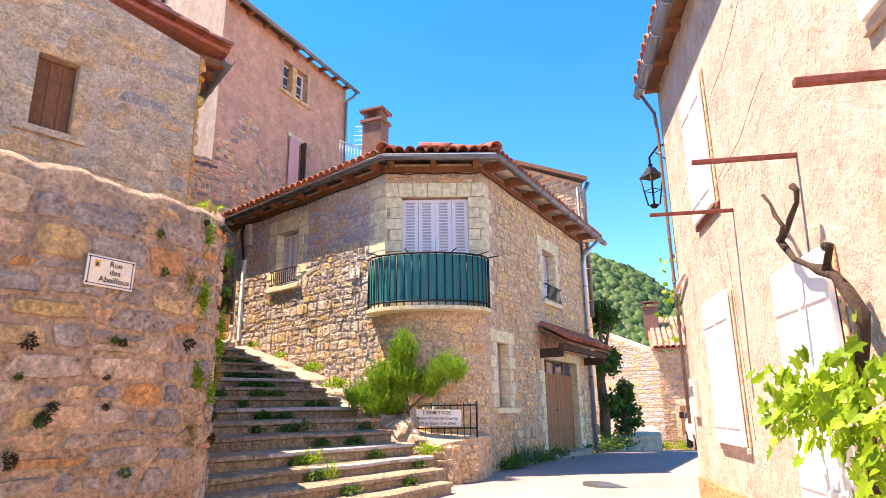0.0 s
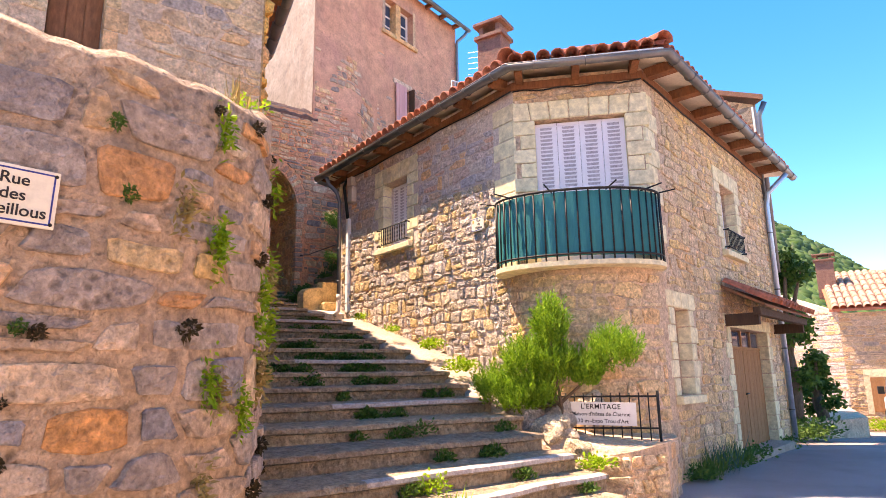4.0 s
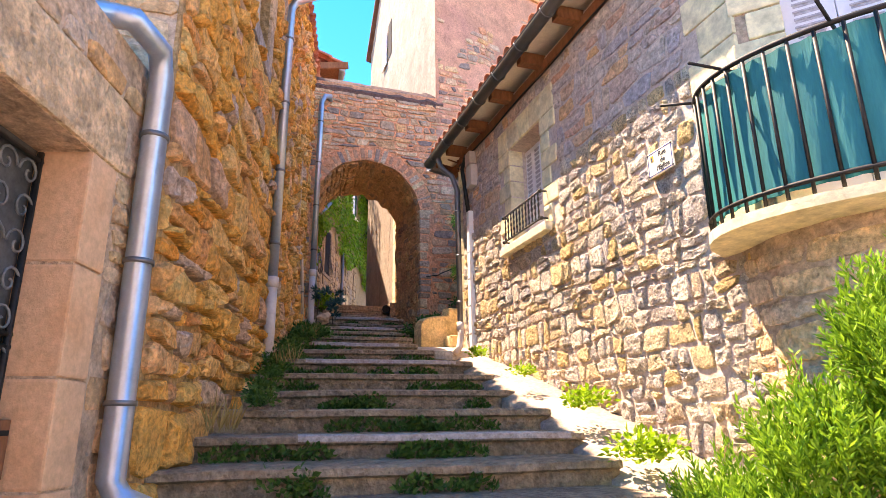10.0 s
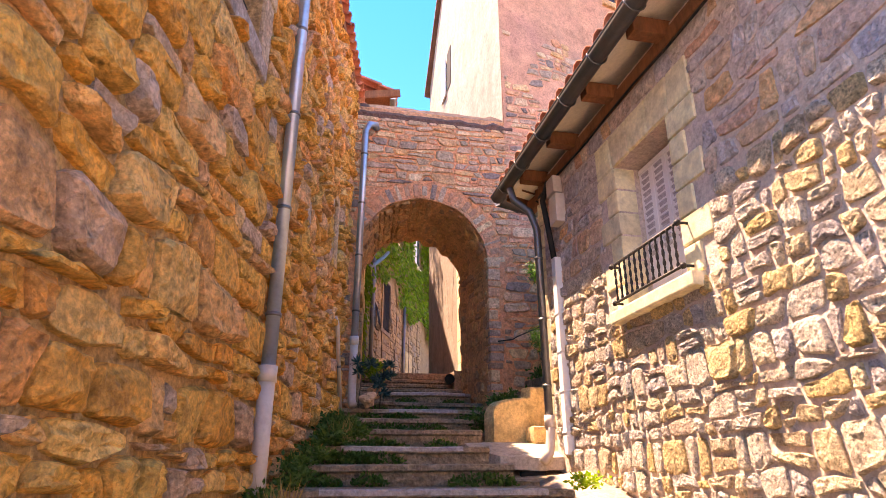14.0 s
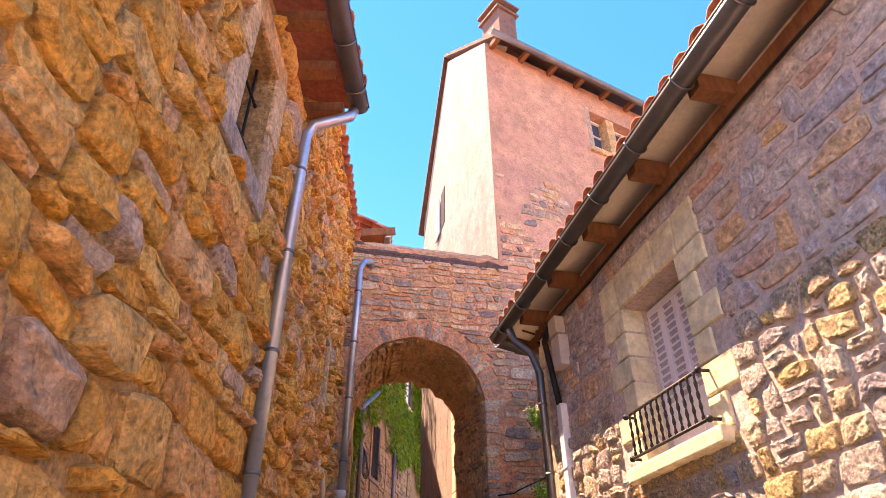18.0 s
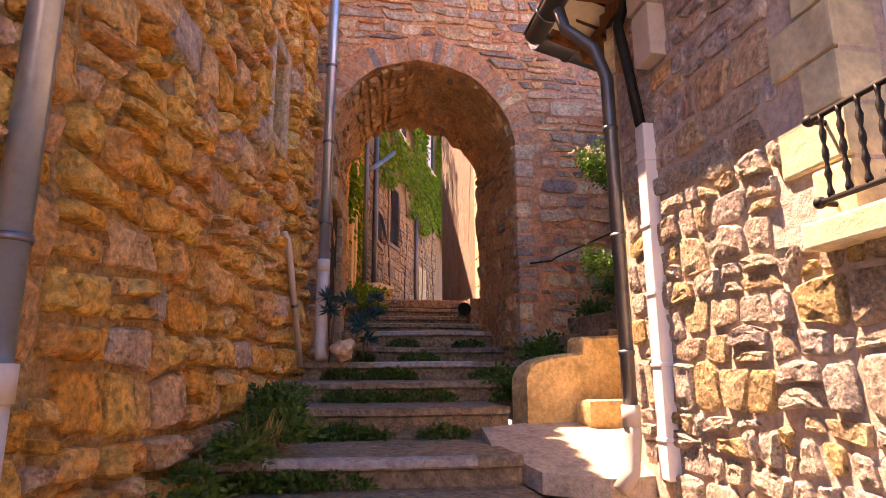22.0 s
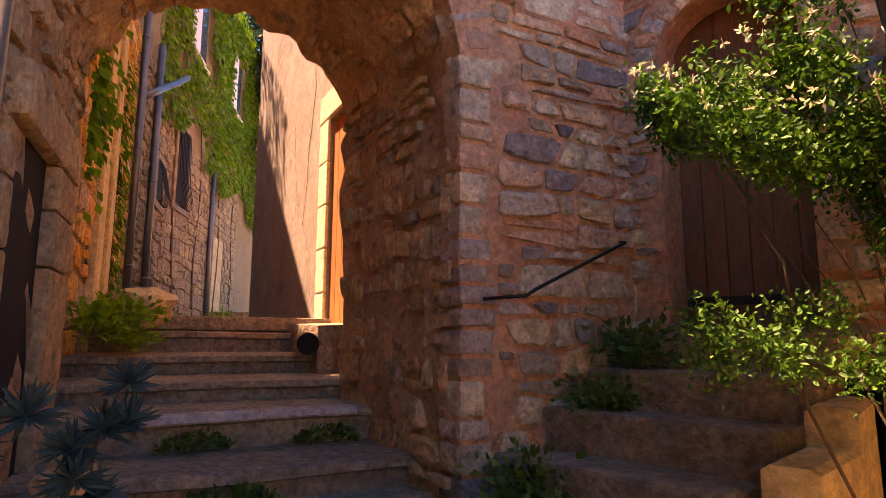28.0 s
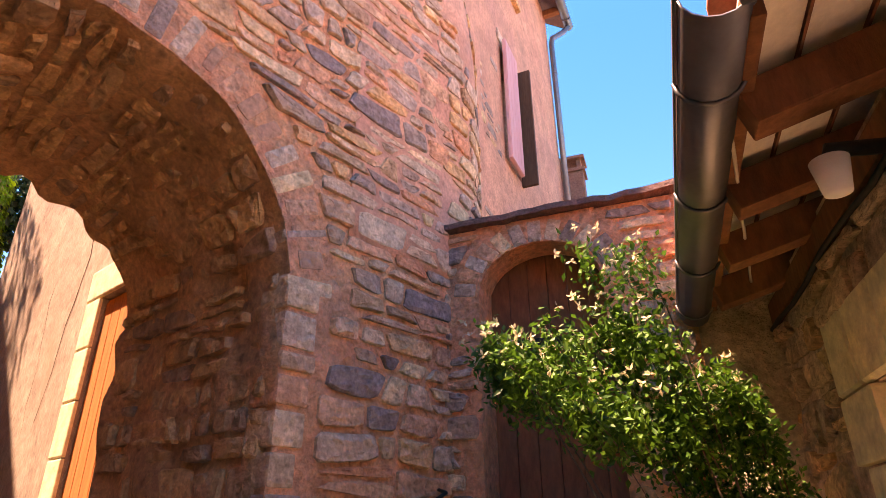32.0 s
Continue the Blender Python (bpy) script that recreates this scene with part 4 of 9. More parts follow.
for f in ((0, 1, 2, 3), (3, 2, 5, 4), (9, 8, 7, 6), (10, 11, 8, 9), (0, 6, 7, 1), (0, 3, 9, 6), (3, 4, 10, 9), (1, 7, 8, 2), (2, 8, 11, 5), (4, 5, 11, 10)):
    bm.faces.new([vs[i] for i in f])
M_dark_roof = surface("dark_old_tiles", [(0, (0.13, 0.07, 0.05)), (1, (0.2, 0.1, 0.07))], coarse=4, bump=0.03)
part("roof_deck", bm, M_dark_roof, tall_roof)
structure(prism("wall_tall_rear", [FT.at(FT.length - 0.02, 0, -0.5).xy, FT.at(FT.length - 0.02, 0, -6.8).xy, (-22.2, 8.2)], 4, TALL_EAVE, M_plaster_pink), "plain rear of the tall house")

# cracks in the gable plaster
M_crack = surface("dark_crack", [(0, (0.10, 0.065, 0.045)), (1, (0.16, 0.10, 0.07))], bump=0.01)
for x0, z0, dx, dz in ((-17.05, 7.6, -0.5, -2.3), (-16.95, 9.2, -0.2, -1.4), (-18.9, 8.4, -0.5, -2.6), (-17.2, 7.5, 0.35, 0.9), (-19.9, 7.2, 0.25, -1.8)):
    piped("crack", [(x0 + dx * q / 12 + 0.14 * noise.noise((q * 0.45, x0, 1)), 7.669 + (-15.345 - x0) * 0.0131, z0 + dz * q / 12) for q in range(13)], [0.0015 + 0.004 * abs(noise.noise((q * 0.9, z0, 3))) for q in range(13)], M_crack, gable, 4)

# the front bulges forward over its foot beside the arch
def bulge(y, z, out=0.0):
    base = FT.a.x + (y - FT.a.y) * FT.u.x / FT.u.y + 0.004
    wy = 1 - min(max((y - 8.55) / 1.3, 0), 1)
    wz = 1 - min(max((z - 8.3) / 2.7, 0), 1)
    wy, wz = wy * wy * (3 - 2 * wy), wz * wz * (3 - 2 * wz)
    return Vector((base + (-15.29 - base) * wy * wz + out, y, z))


bm = bmesh.new()
grid = [[bm.verts.new(bulge(7.665 + 2.3 * i / 14, 6.3 + 4.8 * j / 20)) for j in range(21)] for i in range(15)]
for a, b in zip(grid, grid[1:]):
    for j in range(20):
        bm.faces.new((a[j], b[j], b[j + 1], a[j + 1]))
bm.faces.new([row[0] for row in grid] + [bm.verts.new((-15.8, 9.9, 6.3)), bm.verts.new((-15.6, 7.665, 6.3))])
part("wall_bulge", bm, M_plaster_pink, tall, "", True)

# ---- door wall in the small yard ----
FD = Face((-15.34, 8.49), (-13.98, 8.92), (0.3, -1))
CD = (0.24, 0.98, 4.58, 6.46)
structure(prism('wall_yard_corner', [(-13.99, 8.93), (-13.5, 9.05), (-13.4, 9.4), (-14.0, 9.3)], 3.2, 5.95, M_mortar_brown), 'dark stone wall joining the yard door to the house')
structure(prism('wall_yard_end', [(-15.4, 10.2), (-13.6, 10.2), (-13.6, 10.5), (-15.4, 10.5)], 3.0, 5.6, M_mortar_brown), 'shaded wall closing the yard behind the shrub')
yard_door_wall = structure(holed_wall("wall_yard_door", FD, 0, FD.length, 3.2, 6.62, 0.4, [(CD[0], CD[1], CD[2], 6.6)], M_mortar_pink), "pink mortar and stone wall with an arched doorway")

# ---- buildings along the alley's other side ----
L0, L1, L2 = (-8.36, 3.86), (-11.7, 4.57), (-17.0, 5.57)
FL, FL2 = Face(L0, L1, (0, 1)), Face(L1, L2, (0, 1))
FU = Face((-8.3, -4.5), L0, (1, 0))
GW = (FL.u_of(-10.2, 4.3), FL.u_of(-10.75, 4.4), 5.75, 6.75)
UW = (FU.u_of(-8.15, 1.78), FU.u_of(-8.15, 2.26), 5.05, 6.05)
LEFT_EAVE = 7.35
SL = (FL2.u_of(-14.0, 5.0), FL2.u_of(-14.3, 5.1), 5.45, 6.15)
left_wall = structure(holed_wall("wall_alley", FL, 0, FL.length, 0.8, LEFT_EAVE, 0.6, [GW], M_mortar_ochre, top=(LEFT_EAVE - 0.42, LEFT_EAVE)), "high ochre rubble stone wall along the steps")
left_wall2 = structure(holed_wall("wall_alley_upper", FL2, 0.0, FL2.length, 1.5, 8.5, 0.6, [SL], M_mortar_ochre), "ochre rubble stone wall beside the archway")
upper_front = structure(holed_wall("wall_upper_house", FU, 0, FU.length - 0.02, 0.8, LEFT_EAVE, 0.6, [UW], M_mortar_brown, top=(LEFT_EAVE + 1.0, LEFT_EAVE - 0.42)), "flush rubble stone front of the upper house")

# garden wall with the street name sign
AB_PLAN = [(-4.30, -3.0), (-4.42, 0.0), (-4.55, 1.3), (-4.62, 1.9), (-4.74, 2.3), (-5.0, 2.66), (-5.4, 2.88), (-5.8, 3.0), (-6.3, 3.14), (-6.94, 3.33)]
AB_TOP = [3.2, 3.24, 3.26, 3.27, 3.28, 3.32, 3.42, 3.55, 3.68, 3.85]


def ab_len():
    ls = [0.0]
    for a, b in zip(AB_PLAN, AB_PLAN[1:]):
        ls.append(ls[-1] + math.dist(a, b))
    return ls


AB_L = ab_len()


def ab_at(u, v, d=0.0):
    """A point on the garden wall: u along its foot, v height, d outwards."""
    x, y = np.interp(u, AB_L, [p[0] for p in AB_PLAN]), np.interp(u, AB_L, [p[1] for p in AB_PLAN])
    e = 0.25
    tx = np.interp(u + e, AB_L, [p[0] for p in AB_PLAN]) - np.interp(u - e, AB_L, [p[0] for p in AB_PLAN])
    ty = np.interp(u + e, AB_L, [p[1] for p in AB_PLAN]) - np.interp(u - e, AB_L, [p[1] for p in AB_PLAN])
    n = Vector((ty, -tx, 0)).normalized()
    return Vector((float(x), float(y), v)) + n * d


def ab_top(u):
    return float(np.interp(u, AB_L, AB_TOP)) + noise.noise((u * 2.2, 0, 5)) * 0.09 + noise.noise((u * 7.5, 3, 5)) * 0.045


bm = bmesh.new()
rws = []
for i in range(101):
    u = AB_L[-1] * i / 100
    t = ab_top(u)
    rws.append([bm.verts.new(p) for p in (ab_at(u, -0.2), ab_at(u, t - 0.06), ab_at(u, t, -0.06), ab_at(u, t + 0.03, -0.25), ab_at(u, t - 0.02, -0.5), ab_at(u, -0.2, -0.5))])
for a, b in zip(rws, rws[1:]):
    for q in range(6):
        bm.faces.new((a[q], b[q], b[(q + 1) % 6], a[(q + 1) % 6]))
bm.faces.new(rws[0]), bm.faces.new(rws[-1][::-1])
garden_wall = structure(part("wall_garden", bm, M_mortar_old, smooth=True), "old garden wall of mortared rubble stone with weeds")
FGt = Face((-6.94, 3.33), (-8.36, 3.745), (0.3, 1))
GT = (0.30, 1.04, 1.2, 3.36)
gate_wall = structure(holed_wall("wall_gate", FGt, 0, FGt.length, 0.8, 4.02, 0.45, [GT], M_mortar_brown), "stone wall with a gate opening beside the steps")
terrace = structure(prism("ground_terrace", [(-4.6, -3), (-4.9, 1.2), (-5.2, 2.2), (-6.2, 2.75), (-8.2, 3.3), (-8.3, -4)], -0.3, [3.0, 3.0, 3.0, 3.0, 1.2, 3.0], M_earth), "raised earth terrace behind the garden wall", "ground")
# ---- house across the street ----
FR = Face((-2.82, 7.6), (2.2, -0.35), (-1, -0.5))
S1 = (FR.u_of(-2.13, 6.5), FR.u_of(-1.72, 5.84), 3.45, 4.85)
S2 = (FR.u_of(-2.18, 6.57), FR.u_of(-1.72, 5.84), 1.25, 2.62)
S3 = (FR.u_of(-1.09, 4.85), FR.u_of(-0.62, 4.1), 0.9, 2.5)
RIGHT_EAVE = 5.75
right_wall = structure(holed_wall("wall_right_house", FR, 0, FR.length, -0.4, RIGHT_EAVE, 0.5, [], M_plaster_right), "sunlit house wall in rough peach plaster over stone")
structure(prism("wall_right_rear", [(-2.82, 7.6), (1.4, 10.3), (6.4, 2.3), (2.2, -0.35), (2.62, -0.08), (6.0, 2.4), (1.3, 9.7), (-2.3, 7.4)], -0.4, RIGHT_EAVE, M_plaster_right), "plain outer walls of the peach house")


# ---- windows, shutters and stone surrounds ----
# Darker lilac-grey paints the shade in the louvre slots of white shutters.
M_slot = surface("shutter_slots", [(0, (0.46, 0.42, 0.46)), (1, (0.52, 0.48, 0.52))], bump=0, stain_amount=0)


def surround(parent, face, o, jamb=0.17, long=0.12, course=0.21, lintel=0.24, depth=0.012, keys=5, sill=True, sill_out=0.1, left=True, right=True):
    """Dressed blocks round an opening: jambs in courses long and short, a lintel of wedge stones, a sill."""
    u0, u1, v0, v1 = o
    n = max(2, round((v1 - v0) / course))
    h = (v1 - v0) / n
    for sgn, edge, do in ((-1, u0, left), (1, u1, right)):
        for k in range(n) if do else ():
            w = jamb + (long if k % 2 else 0)
            face.piece("quoin", edge - 0.004 * sgn, edge + sgn * w, v0 + h * k + 0.006, v0 + h * (k + 1) - 0.006, -0.16, depth, M_dressed[0], parent, 0.012)
    a, b = u0 - jamb - (long if left else 0), u1 + jamb + (long if right else 0)
    for k in range(keys):
        lean = 0.05 * (2 * (k + 0.5) / keys - 1)
        s0, s1 = a + (b - a) * k / keys + 0.006, a + (b - a) * (k + 1) / keys - 0.006
        bm = bmesh.new()
        l0, l1 = 0.05 * (2 * k / keys - 1) * (0 < k), 0.05 * (2 * (k + 1) / keys - 1) * (k + 1 < keys)
        vs = [bm.verts.new(face.at(*p)) for d in (-0.16, depth) for p in ((s0, v1 + 0.004, d), (s1, v1 + 0.004, d), (s1 + l1, v1 + lintel, d), (s0 + l0, v1 + lintel, d))]
        for f in ((0, 1, 2, 3), (7, 6, 5, 4), (0, 4, 5, 1), (1, 5, 6, 2), (2, 6, 7, 3), (3, 7, 4, 0)):
            bm.faces.new([vs[i] for i in f])
        bmesh.ops.bevel(bm, geom=list(bm.edges), offset=0.01, segments=1, affect="EDGES")
        part("lintel_stone", bm, M_dressed[0], parent)
    if sill:
        face.piece("sill", u0 - 0.16, u1 + 0.16, v0 - 0.1, v0 - 0.004, -0.16, sill_out, M_dressed[0], parent, 0.012)


def shutters(parent, face, o, leaves, d=-0.09, material=None, slots=True, top=0.62):
    """Closed louvred shutters in an opening."""
    material = material or M_shutter
    u0, u1, v0, v1 = o
    w = (u1 - u0) / leaves
    for k in range(leaves):
        a, b = u0 + w * k + 0.002, u0 + w * (k + 1) - 0.002
        leaf = face.piece("shutter_leaf", a, b, v0 + 0.01, v1 - 0.012, d - 0.035, d, material, parent, 0.006)
        face.piece("rim", a, b, v1 - 0.06, v1 - 0.02, d, d + 0.006, material, leaf, 0.002)
        if slots:
            bm = bmesh.new()
            n = int((v1 - v0) * top / 0.055)
            for q in range(n):
                z = v1 - 0.11 - q * 0.055
                face.block(bm, a + w * 0.24, b - w * 0.24, z, z + 0.018, d - 0.004, d + 0.003)
                face.block(bm, a + w * 0.22, b - w * 0.22, z + 0.018, z + 0.032, d - 0.004, d + 0.009)
            part("louvres", bm, M_slot, leaf)
    # black sheet paints the dark seen in the gaps between the leaves
    face.piece("window_frame", u0 - 0.02, u1 + 0.02, v0 - 0.01, v1 + 0.01, d - 0.10, d - 0.05, M_black, parent)


def small_rail(face, o, d=0.07, bars=11, twist=True, material=None, label="black wrought-iron window rail with twisted bars"):
    u0, u1, v0, _ = o
    material = material or M_iron
    r = tagged(empty("window_rail", face.at(u0, v0, d)), label, "railing")
    z1 = v0 + 0.34
    for z in (v0 + 0.05, z1):
        piped("rail", [face.at(u0 - 0.06, z, -0.02), face.at(u0 - 0.05, z, d), face.at(u1 + 0.05, z, d), face.at(u1 + 0.06, z, -0.02)], 0.011, material, r, 6)
    for k in range(bars):
        u = u0 + (u1 - u0) * k / (bars - 1)
        pts = [face.at(u, v0 + 0.05 + (z1 - v0 - 0.05) * q / 14, d) for q in range(15)]
        rad = [0.009 + 0.0035 * math.sin(q * 1.9) for q in range(15)] if twist else 0.008
        piped("bar", pts, rad, material, r, 6)
    for u in (u0 - 0.05, u1 + 0.05):
        for z in (v0 + 0.05, z1):
            bm = bmesh.new()
            bmesh.ops.create_uvsphere(bm, u_segments=8, v_segments=6, radius=0.022, matrix=Matrix.Translation(face.at(u, z, d)))
            part("knob", bm, material, r, "", True)
    return r


window_1 = structure(empty("window_1", F1.at(W1[0], W1[2])), "window with closed lilac-white louvred shutters in dressed stone", "window")
surround(window_1, F1, W1, jamb=0.17, long=0.14, keys=5, lintel=0.3, depth=0.02)
shutters(window_1, F1, W1, 4, -0.2)
small_rail(F1, (W1[0] - 0.02, W1[1] + 0.02, W1[2] - 0.0, 0), 0.09, 12)
window_2 = structure(empty("window_2", FC.at(0.5, 3.3)), "tall balcony window with closed white louvred shutters in dressed stone", "window")
surround(window_2, FC, WB, jamb=0.2, long=0.1, keys=7, lintel=0.27, depth=0.02, sill=False)
shutters(window_2, FC, WB, 4, -0.1, top=0.5)
window_3 = structure(empty("window_3", F2.at(W2[0], W2[2])), "street window with white louvred shutters in dressed stone", "window")
surround(window_3, F2, W2, jamb=0.18, long=0.1, keys=5, lintel=0.27, depth=0.02)
shutters(window_3, F2, W2, 3, -0.2)
small_rail(F2, W2, 0.09, 12, False, label="black iron rail before the street window")
window_4 = structure(empty("window_4", F2.at(W3[0], W3[2])), "narrow ground-floor window with a closed white shutter", "window")
surround(window_4, F2, W3, jamb=0.17, long=0.1, keys=4, lintel=0.22, depth=0.02)
shutters(window_4, F2, W3, 2, -0.2, top=0.3)
window_5 = structure(empty("window_5", FW.at(WW[0], WW[2])), "yard window in pale dressed stone under the eave", "window")
surround(window_5, FW, WW, jamb=0.24, long=0.10, course=0.24, keys=4, lintel=0.28, depth=0.03, right=False)
shutters(window_5, FW, WW, 2, -0.2, top=0.3)
# quoins of the house's corners beside the balcony window
for k in range(9):
    v = 3.32 + 0.255 * k
    w = 0.30 if k % 2 else 0.42
    F1.piece("quoin", F1.length - w, F1.length + 0.012, v + 0.005, v + 0.25, -0.2, 0.016, M_dressed[0], corner_wall["front"], 0.012)
    F2.piece("quoin", -0.012, 0.40 if k % 2 else 0.28, v + 0.005, v + 0.25, -0.2, 0.016, M_dressed[0], corner_wall["street"], 0.012)
for k in range(9):
    v = 3.42 + 0.255 * k
    FW.piece("quoin", FW.length - (0.22 if k % 2 else 0.34), FW.length + 0.014, v + 0.005, v + 0.25, -0.3, 0.02, M_dressed[0], corner_wall["yard"], 0.014)
# lintel course and plate under the eaves
for key, face in (("front", F1), ("corner", FC), ("street", F2), ("yard", FW)):
    face.piece("wall_plate", -0.02, face.length + 0.02, EAVE - 0.07, EAVE + 0.04, -0.1, 0.035, M_timber, corner_wall[key], 0.01)
    piped("cable", [face.at(face.length * q / 12, EAVE - 0.1 + 0.015 * math.sin(q * 1.7), 0.04) for q in range(13)], 0.011, M_iron, corner_wall[key], 6)

# ---- garage door and canopy ----
door_1 = structure(empty("door_1", F2.at(GD[0], GD[2])), "brown boarded garage door with small panes, closed", "door")
surround(door_1, F2, GD, jamb=0.16, long=0.12, course=0.24, keys=5, lintel=0.2, depth=0.018, sill=False)
gw = GD[1] - GD[0]
for k in range(2):
    a, b = GD[0] + gw * k / 2 + 0.01, GD[0] + gw * (k + 1) / 2 - 0.006
    leaf = F2.piece("door_leaf", a, b, 0.5, GD[3] - 0.32, -0.2, -0.15, M_garage, door_1, 0.006)
    for q in range(5):
        F2.piece("board", a + (b - a) * q / 5 + 0.004, a + (b - a) * (q + 1) / 5 - 0.004, 0.52, GD[3] - 0.34, -0.15, -0.14, M_garage, leaf, 0.004)
for q in range(4):
    a = GD[0] + gw * q / 4
    F2.piece("pane", a + 0.03, a + gw / 4 - 0.03, GD[3] - 0.30, GD[3] - 0.03, -0.19, -0.17, M_glass, door_1)
    F2.piece("mullion", a - 0.02, a + 0.03, GD[3] - 0.32, GD[3], -0.2, -0.14, M_garage, door_1, 0.004)
F2.piece("top_rail", GD[0], GD[1], GD[3] - 0.33, GD[3] - 0.28, -0.2, -0.135, M_garage, door_1, 0.004)
piped("door_handle", [F2.at(GD[0] + gw * 0.46, 1.55, -0.13), F2.at(GD[0] + gw * 0.46, 1.55, -0.08), F2.at(GD[0] + gw * 0.38, 1.54, -0.08)], 0.01, M_iron, door_1, 6)
F2.piece("threshold", GD[0] - 0.15, GD[1] + 0.15, 0.35, 0.70, -0.3, 0.25, M_concrete, door_1, 0.03)
canopy = tagged(empty("canopy", F2.at(GD[0], 2.7)), "small red tiled canopy on dark timber over the garage door", "canopy")
ca, cb = GD[0] - 0.28, GD[1] + 0.75
F2.piece("beam", ca, cb, 2.74, 2.86, 0.44, 0.55, M_door, canopy, 0.01)
F2.piece("bracket", ca + 0.05, ca + 0.15, 2.6, 2.78, 0.0, 0.5, M_door, canopy, 0.01)
F2.piece("bracket", cb - 0.15, cb - 0.05, 2.6, 2.78, 0.0, 0.5, M_door, canopy, 0.01)
bm = bmesh.new()
vs = [bm.verts.new(F2.at(*p)) for p in ((ca, 2.86, 0.62), (cb, 2.86, 0.62), (cb, 3.2, 0.0), (ca, 3.2, 0.0), (ca, 2.9, 0.62), (cb, 2.9, 0.62), (cb, 3.25, 0.0), (ca, 3.25, 0.0))]
for f in ((3, 2, 1, 0), (4, 5, 6, 7), (0, 1, 5, 4), (1, 2, 6, 5), (2, 3, 7, 6), (3, 0, 4, 7)):
    bm.faces.new([vs[i] for i in f])
part("deck", bm, M_timber, canopy)
F2.piece("flashing", ca + 0.12, cb - 0.1, 3.19, 3.36, 0.004, 0.05, M_mortar_light, canopy, 0.015)
tile_slope(canopy, F2.at(ca, 2.9, 0.68), F2.at(cb, 2.9, 0.68), -F2.n, radians(29), 2, 0.2)

# ---- balcony ----
balcony = tagged(empty("balcony", FC.at(0.8, 3.2)), "curved stone balcony with black iron bars and a green screen", "balcony")
BM, BE, BN = Vector((-7.115, 7.78, 0)), Vector((0.738, 0.674, 0)), Vector((0.674, -0.738, 0))


def balcony_at(s, z, out=0.0):
    """A point of the balcony's edge at s from 0 to 1, moved outwards."""
    a = math.pi * (1 - s)
    p = BM + BE * (-0.1 + (1.05 + out) * math.cos(a)) + BN * ((0.66 + out) * math.sin(a) ** 0.8)
    return Vector((p.x, p.y, z))


bm = bmesh.new()
lo, hi = [], []
for k in range(25):
    p = balcony_at(k / 24, 0, 0.022)
    lo.append(bm.verts.new((p.x, p.y, 3.18))), hi.append(bm.verts.new((p.x, p.y, 3.24)))
back = [BM + BE * 0.9 - BN * 0.35, BM - BE * 1.1 - BN * 0.3]
lo += [bm.verts.new((p.x, p.y, 3.18)) for p in back]
hi += [bm.verts.new((p.x, p.y, 3.24)) for p in back]
bm.faces.new(hi), bm.faces.new(lo[::-1])
for k in range(len(lo)):
    j = (k + 1) % len(lo)
    bm.faces.new((lo[k], lo[j], hi[j], hi[k]))
bmesh.ops.bevel(bm, geom=[e for e in bm.edges if e.is_boundary or e.calc_face_angle(0) > 1.2], offset=0.02, segments=2, affect="EDGES")
part("slab", bm, M_dressed[0], balcony, "pale cream stone slab")
bm = bmesh.new()
grid = [[bm.verts.new(balcony_at(k / 60, z, -0.03 + 0.012 * math.sin(k * 1.9 + zz) + d)) for k in range(61)] for d in (0, -0.008) for zz, z in enumerate((3.30, 3.6, 3.9, 4.10))]
for j in (0, 1, 2, 4, 5, 6):
    for k in range(60):
        bm.faces.new((grid[j][k], grid[j][k + 1], grid[j + 1][k + 1], grid[j + 1][k]))
part("screen", bm, M_green, balcony, "green ribbed plastic screen", True)
for z, r in ((4.12, 0.016), (3.32, 0.013)):
    piped("rail", [balcony_at(k / 30, z) for k in range(31)], r, M_iron, balcony, 6)
for k in range(25):
    piped("bar", [balcony_at(k / 24, 3.24), balcony_at(k / 24, 4.12)], 0.011, M_iron, balcony, 5)
for s in (0.03, 0.2, 0.4, 0.62, 0.8, 0.93):
    piped("prong", [balcony_at(s, 4.12, -0.08), balcony_at(s, 4.15, 0.2)], 0.01, M_iron, balcony, 5)

# ---- pipes on the corner house ----
def downpipe(name, pts, radius, material, label, lower=None, split=0, clips=4):
    """A drainpipe: the upper run, and a lower run of another make from point split on."""
    d = tagged(empty(name, pts[0]), label, "drainpipe")
    if lower:
        piped("upper_pipe", pts[:split + 1], radius, material, d, 12)
        low = piped("lower_pipe", pts[split:], radius * 1.12, lower, d, 12)
        piped("socket", [Vector(pts[split]) + Vector((0, 0, 0.05)), Vector(pts[split]) - Vector((0, 0, 0.06))], radius * 1.3, lower, low, 12)
    else:
        piped("pipe", pts, radius, material, d, 12)
    a, b = max(zip(pts, pts[1:]), key=lambda q: (Vector(q[0]) - Vector(q[1])).length)
    a, b = Vector(a), Vector(b)
    for k in range(clips):
        p = a.lerp(b, (k + 0.5) / clips)
        piped("clip", [p + (b - a).normalized() * 0.012, p - (b - a).normalized() * 0.012], radius * 1.16, M_dark_zinc, d, 12)
    return d


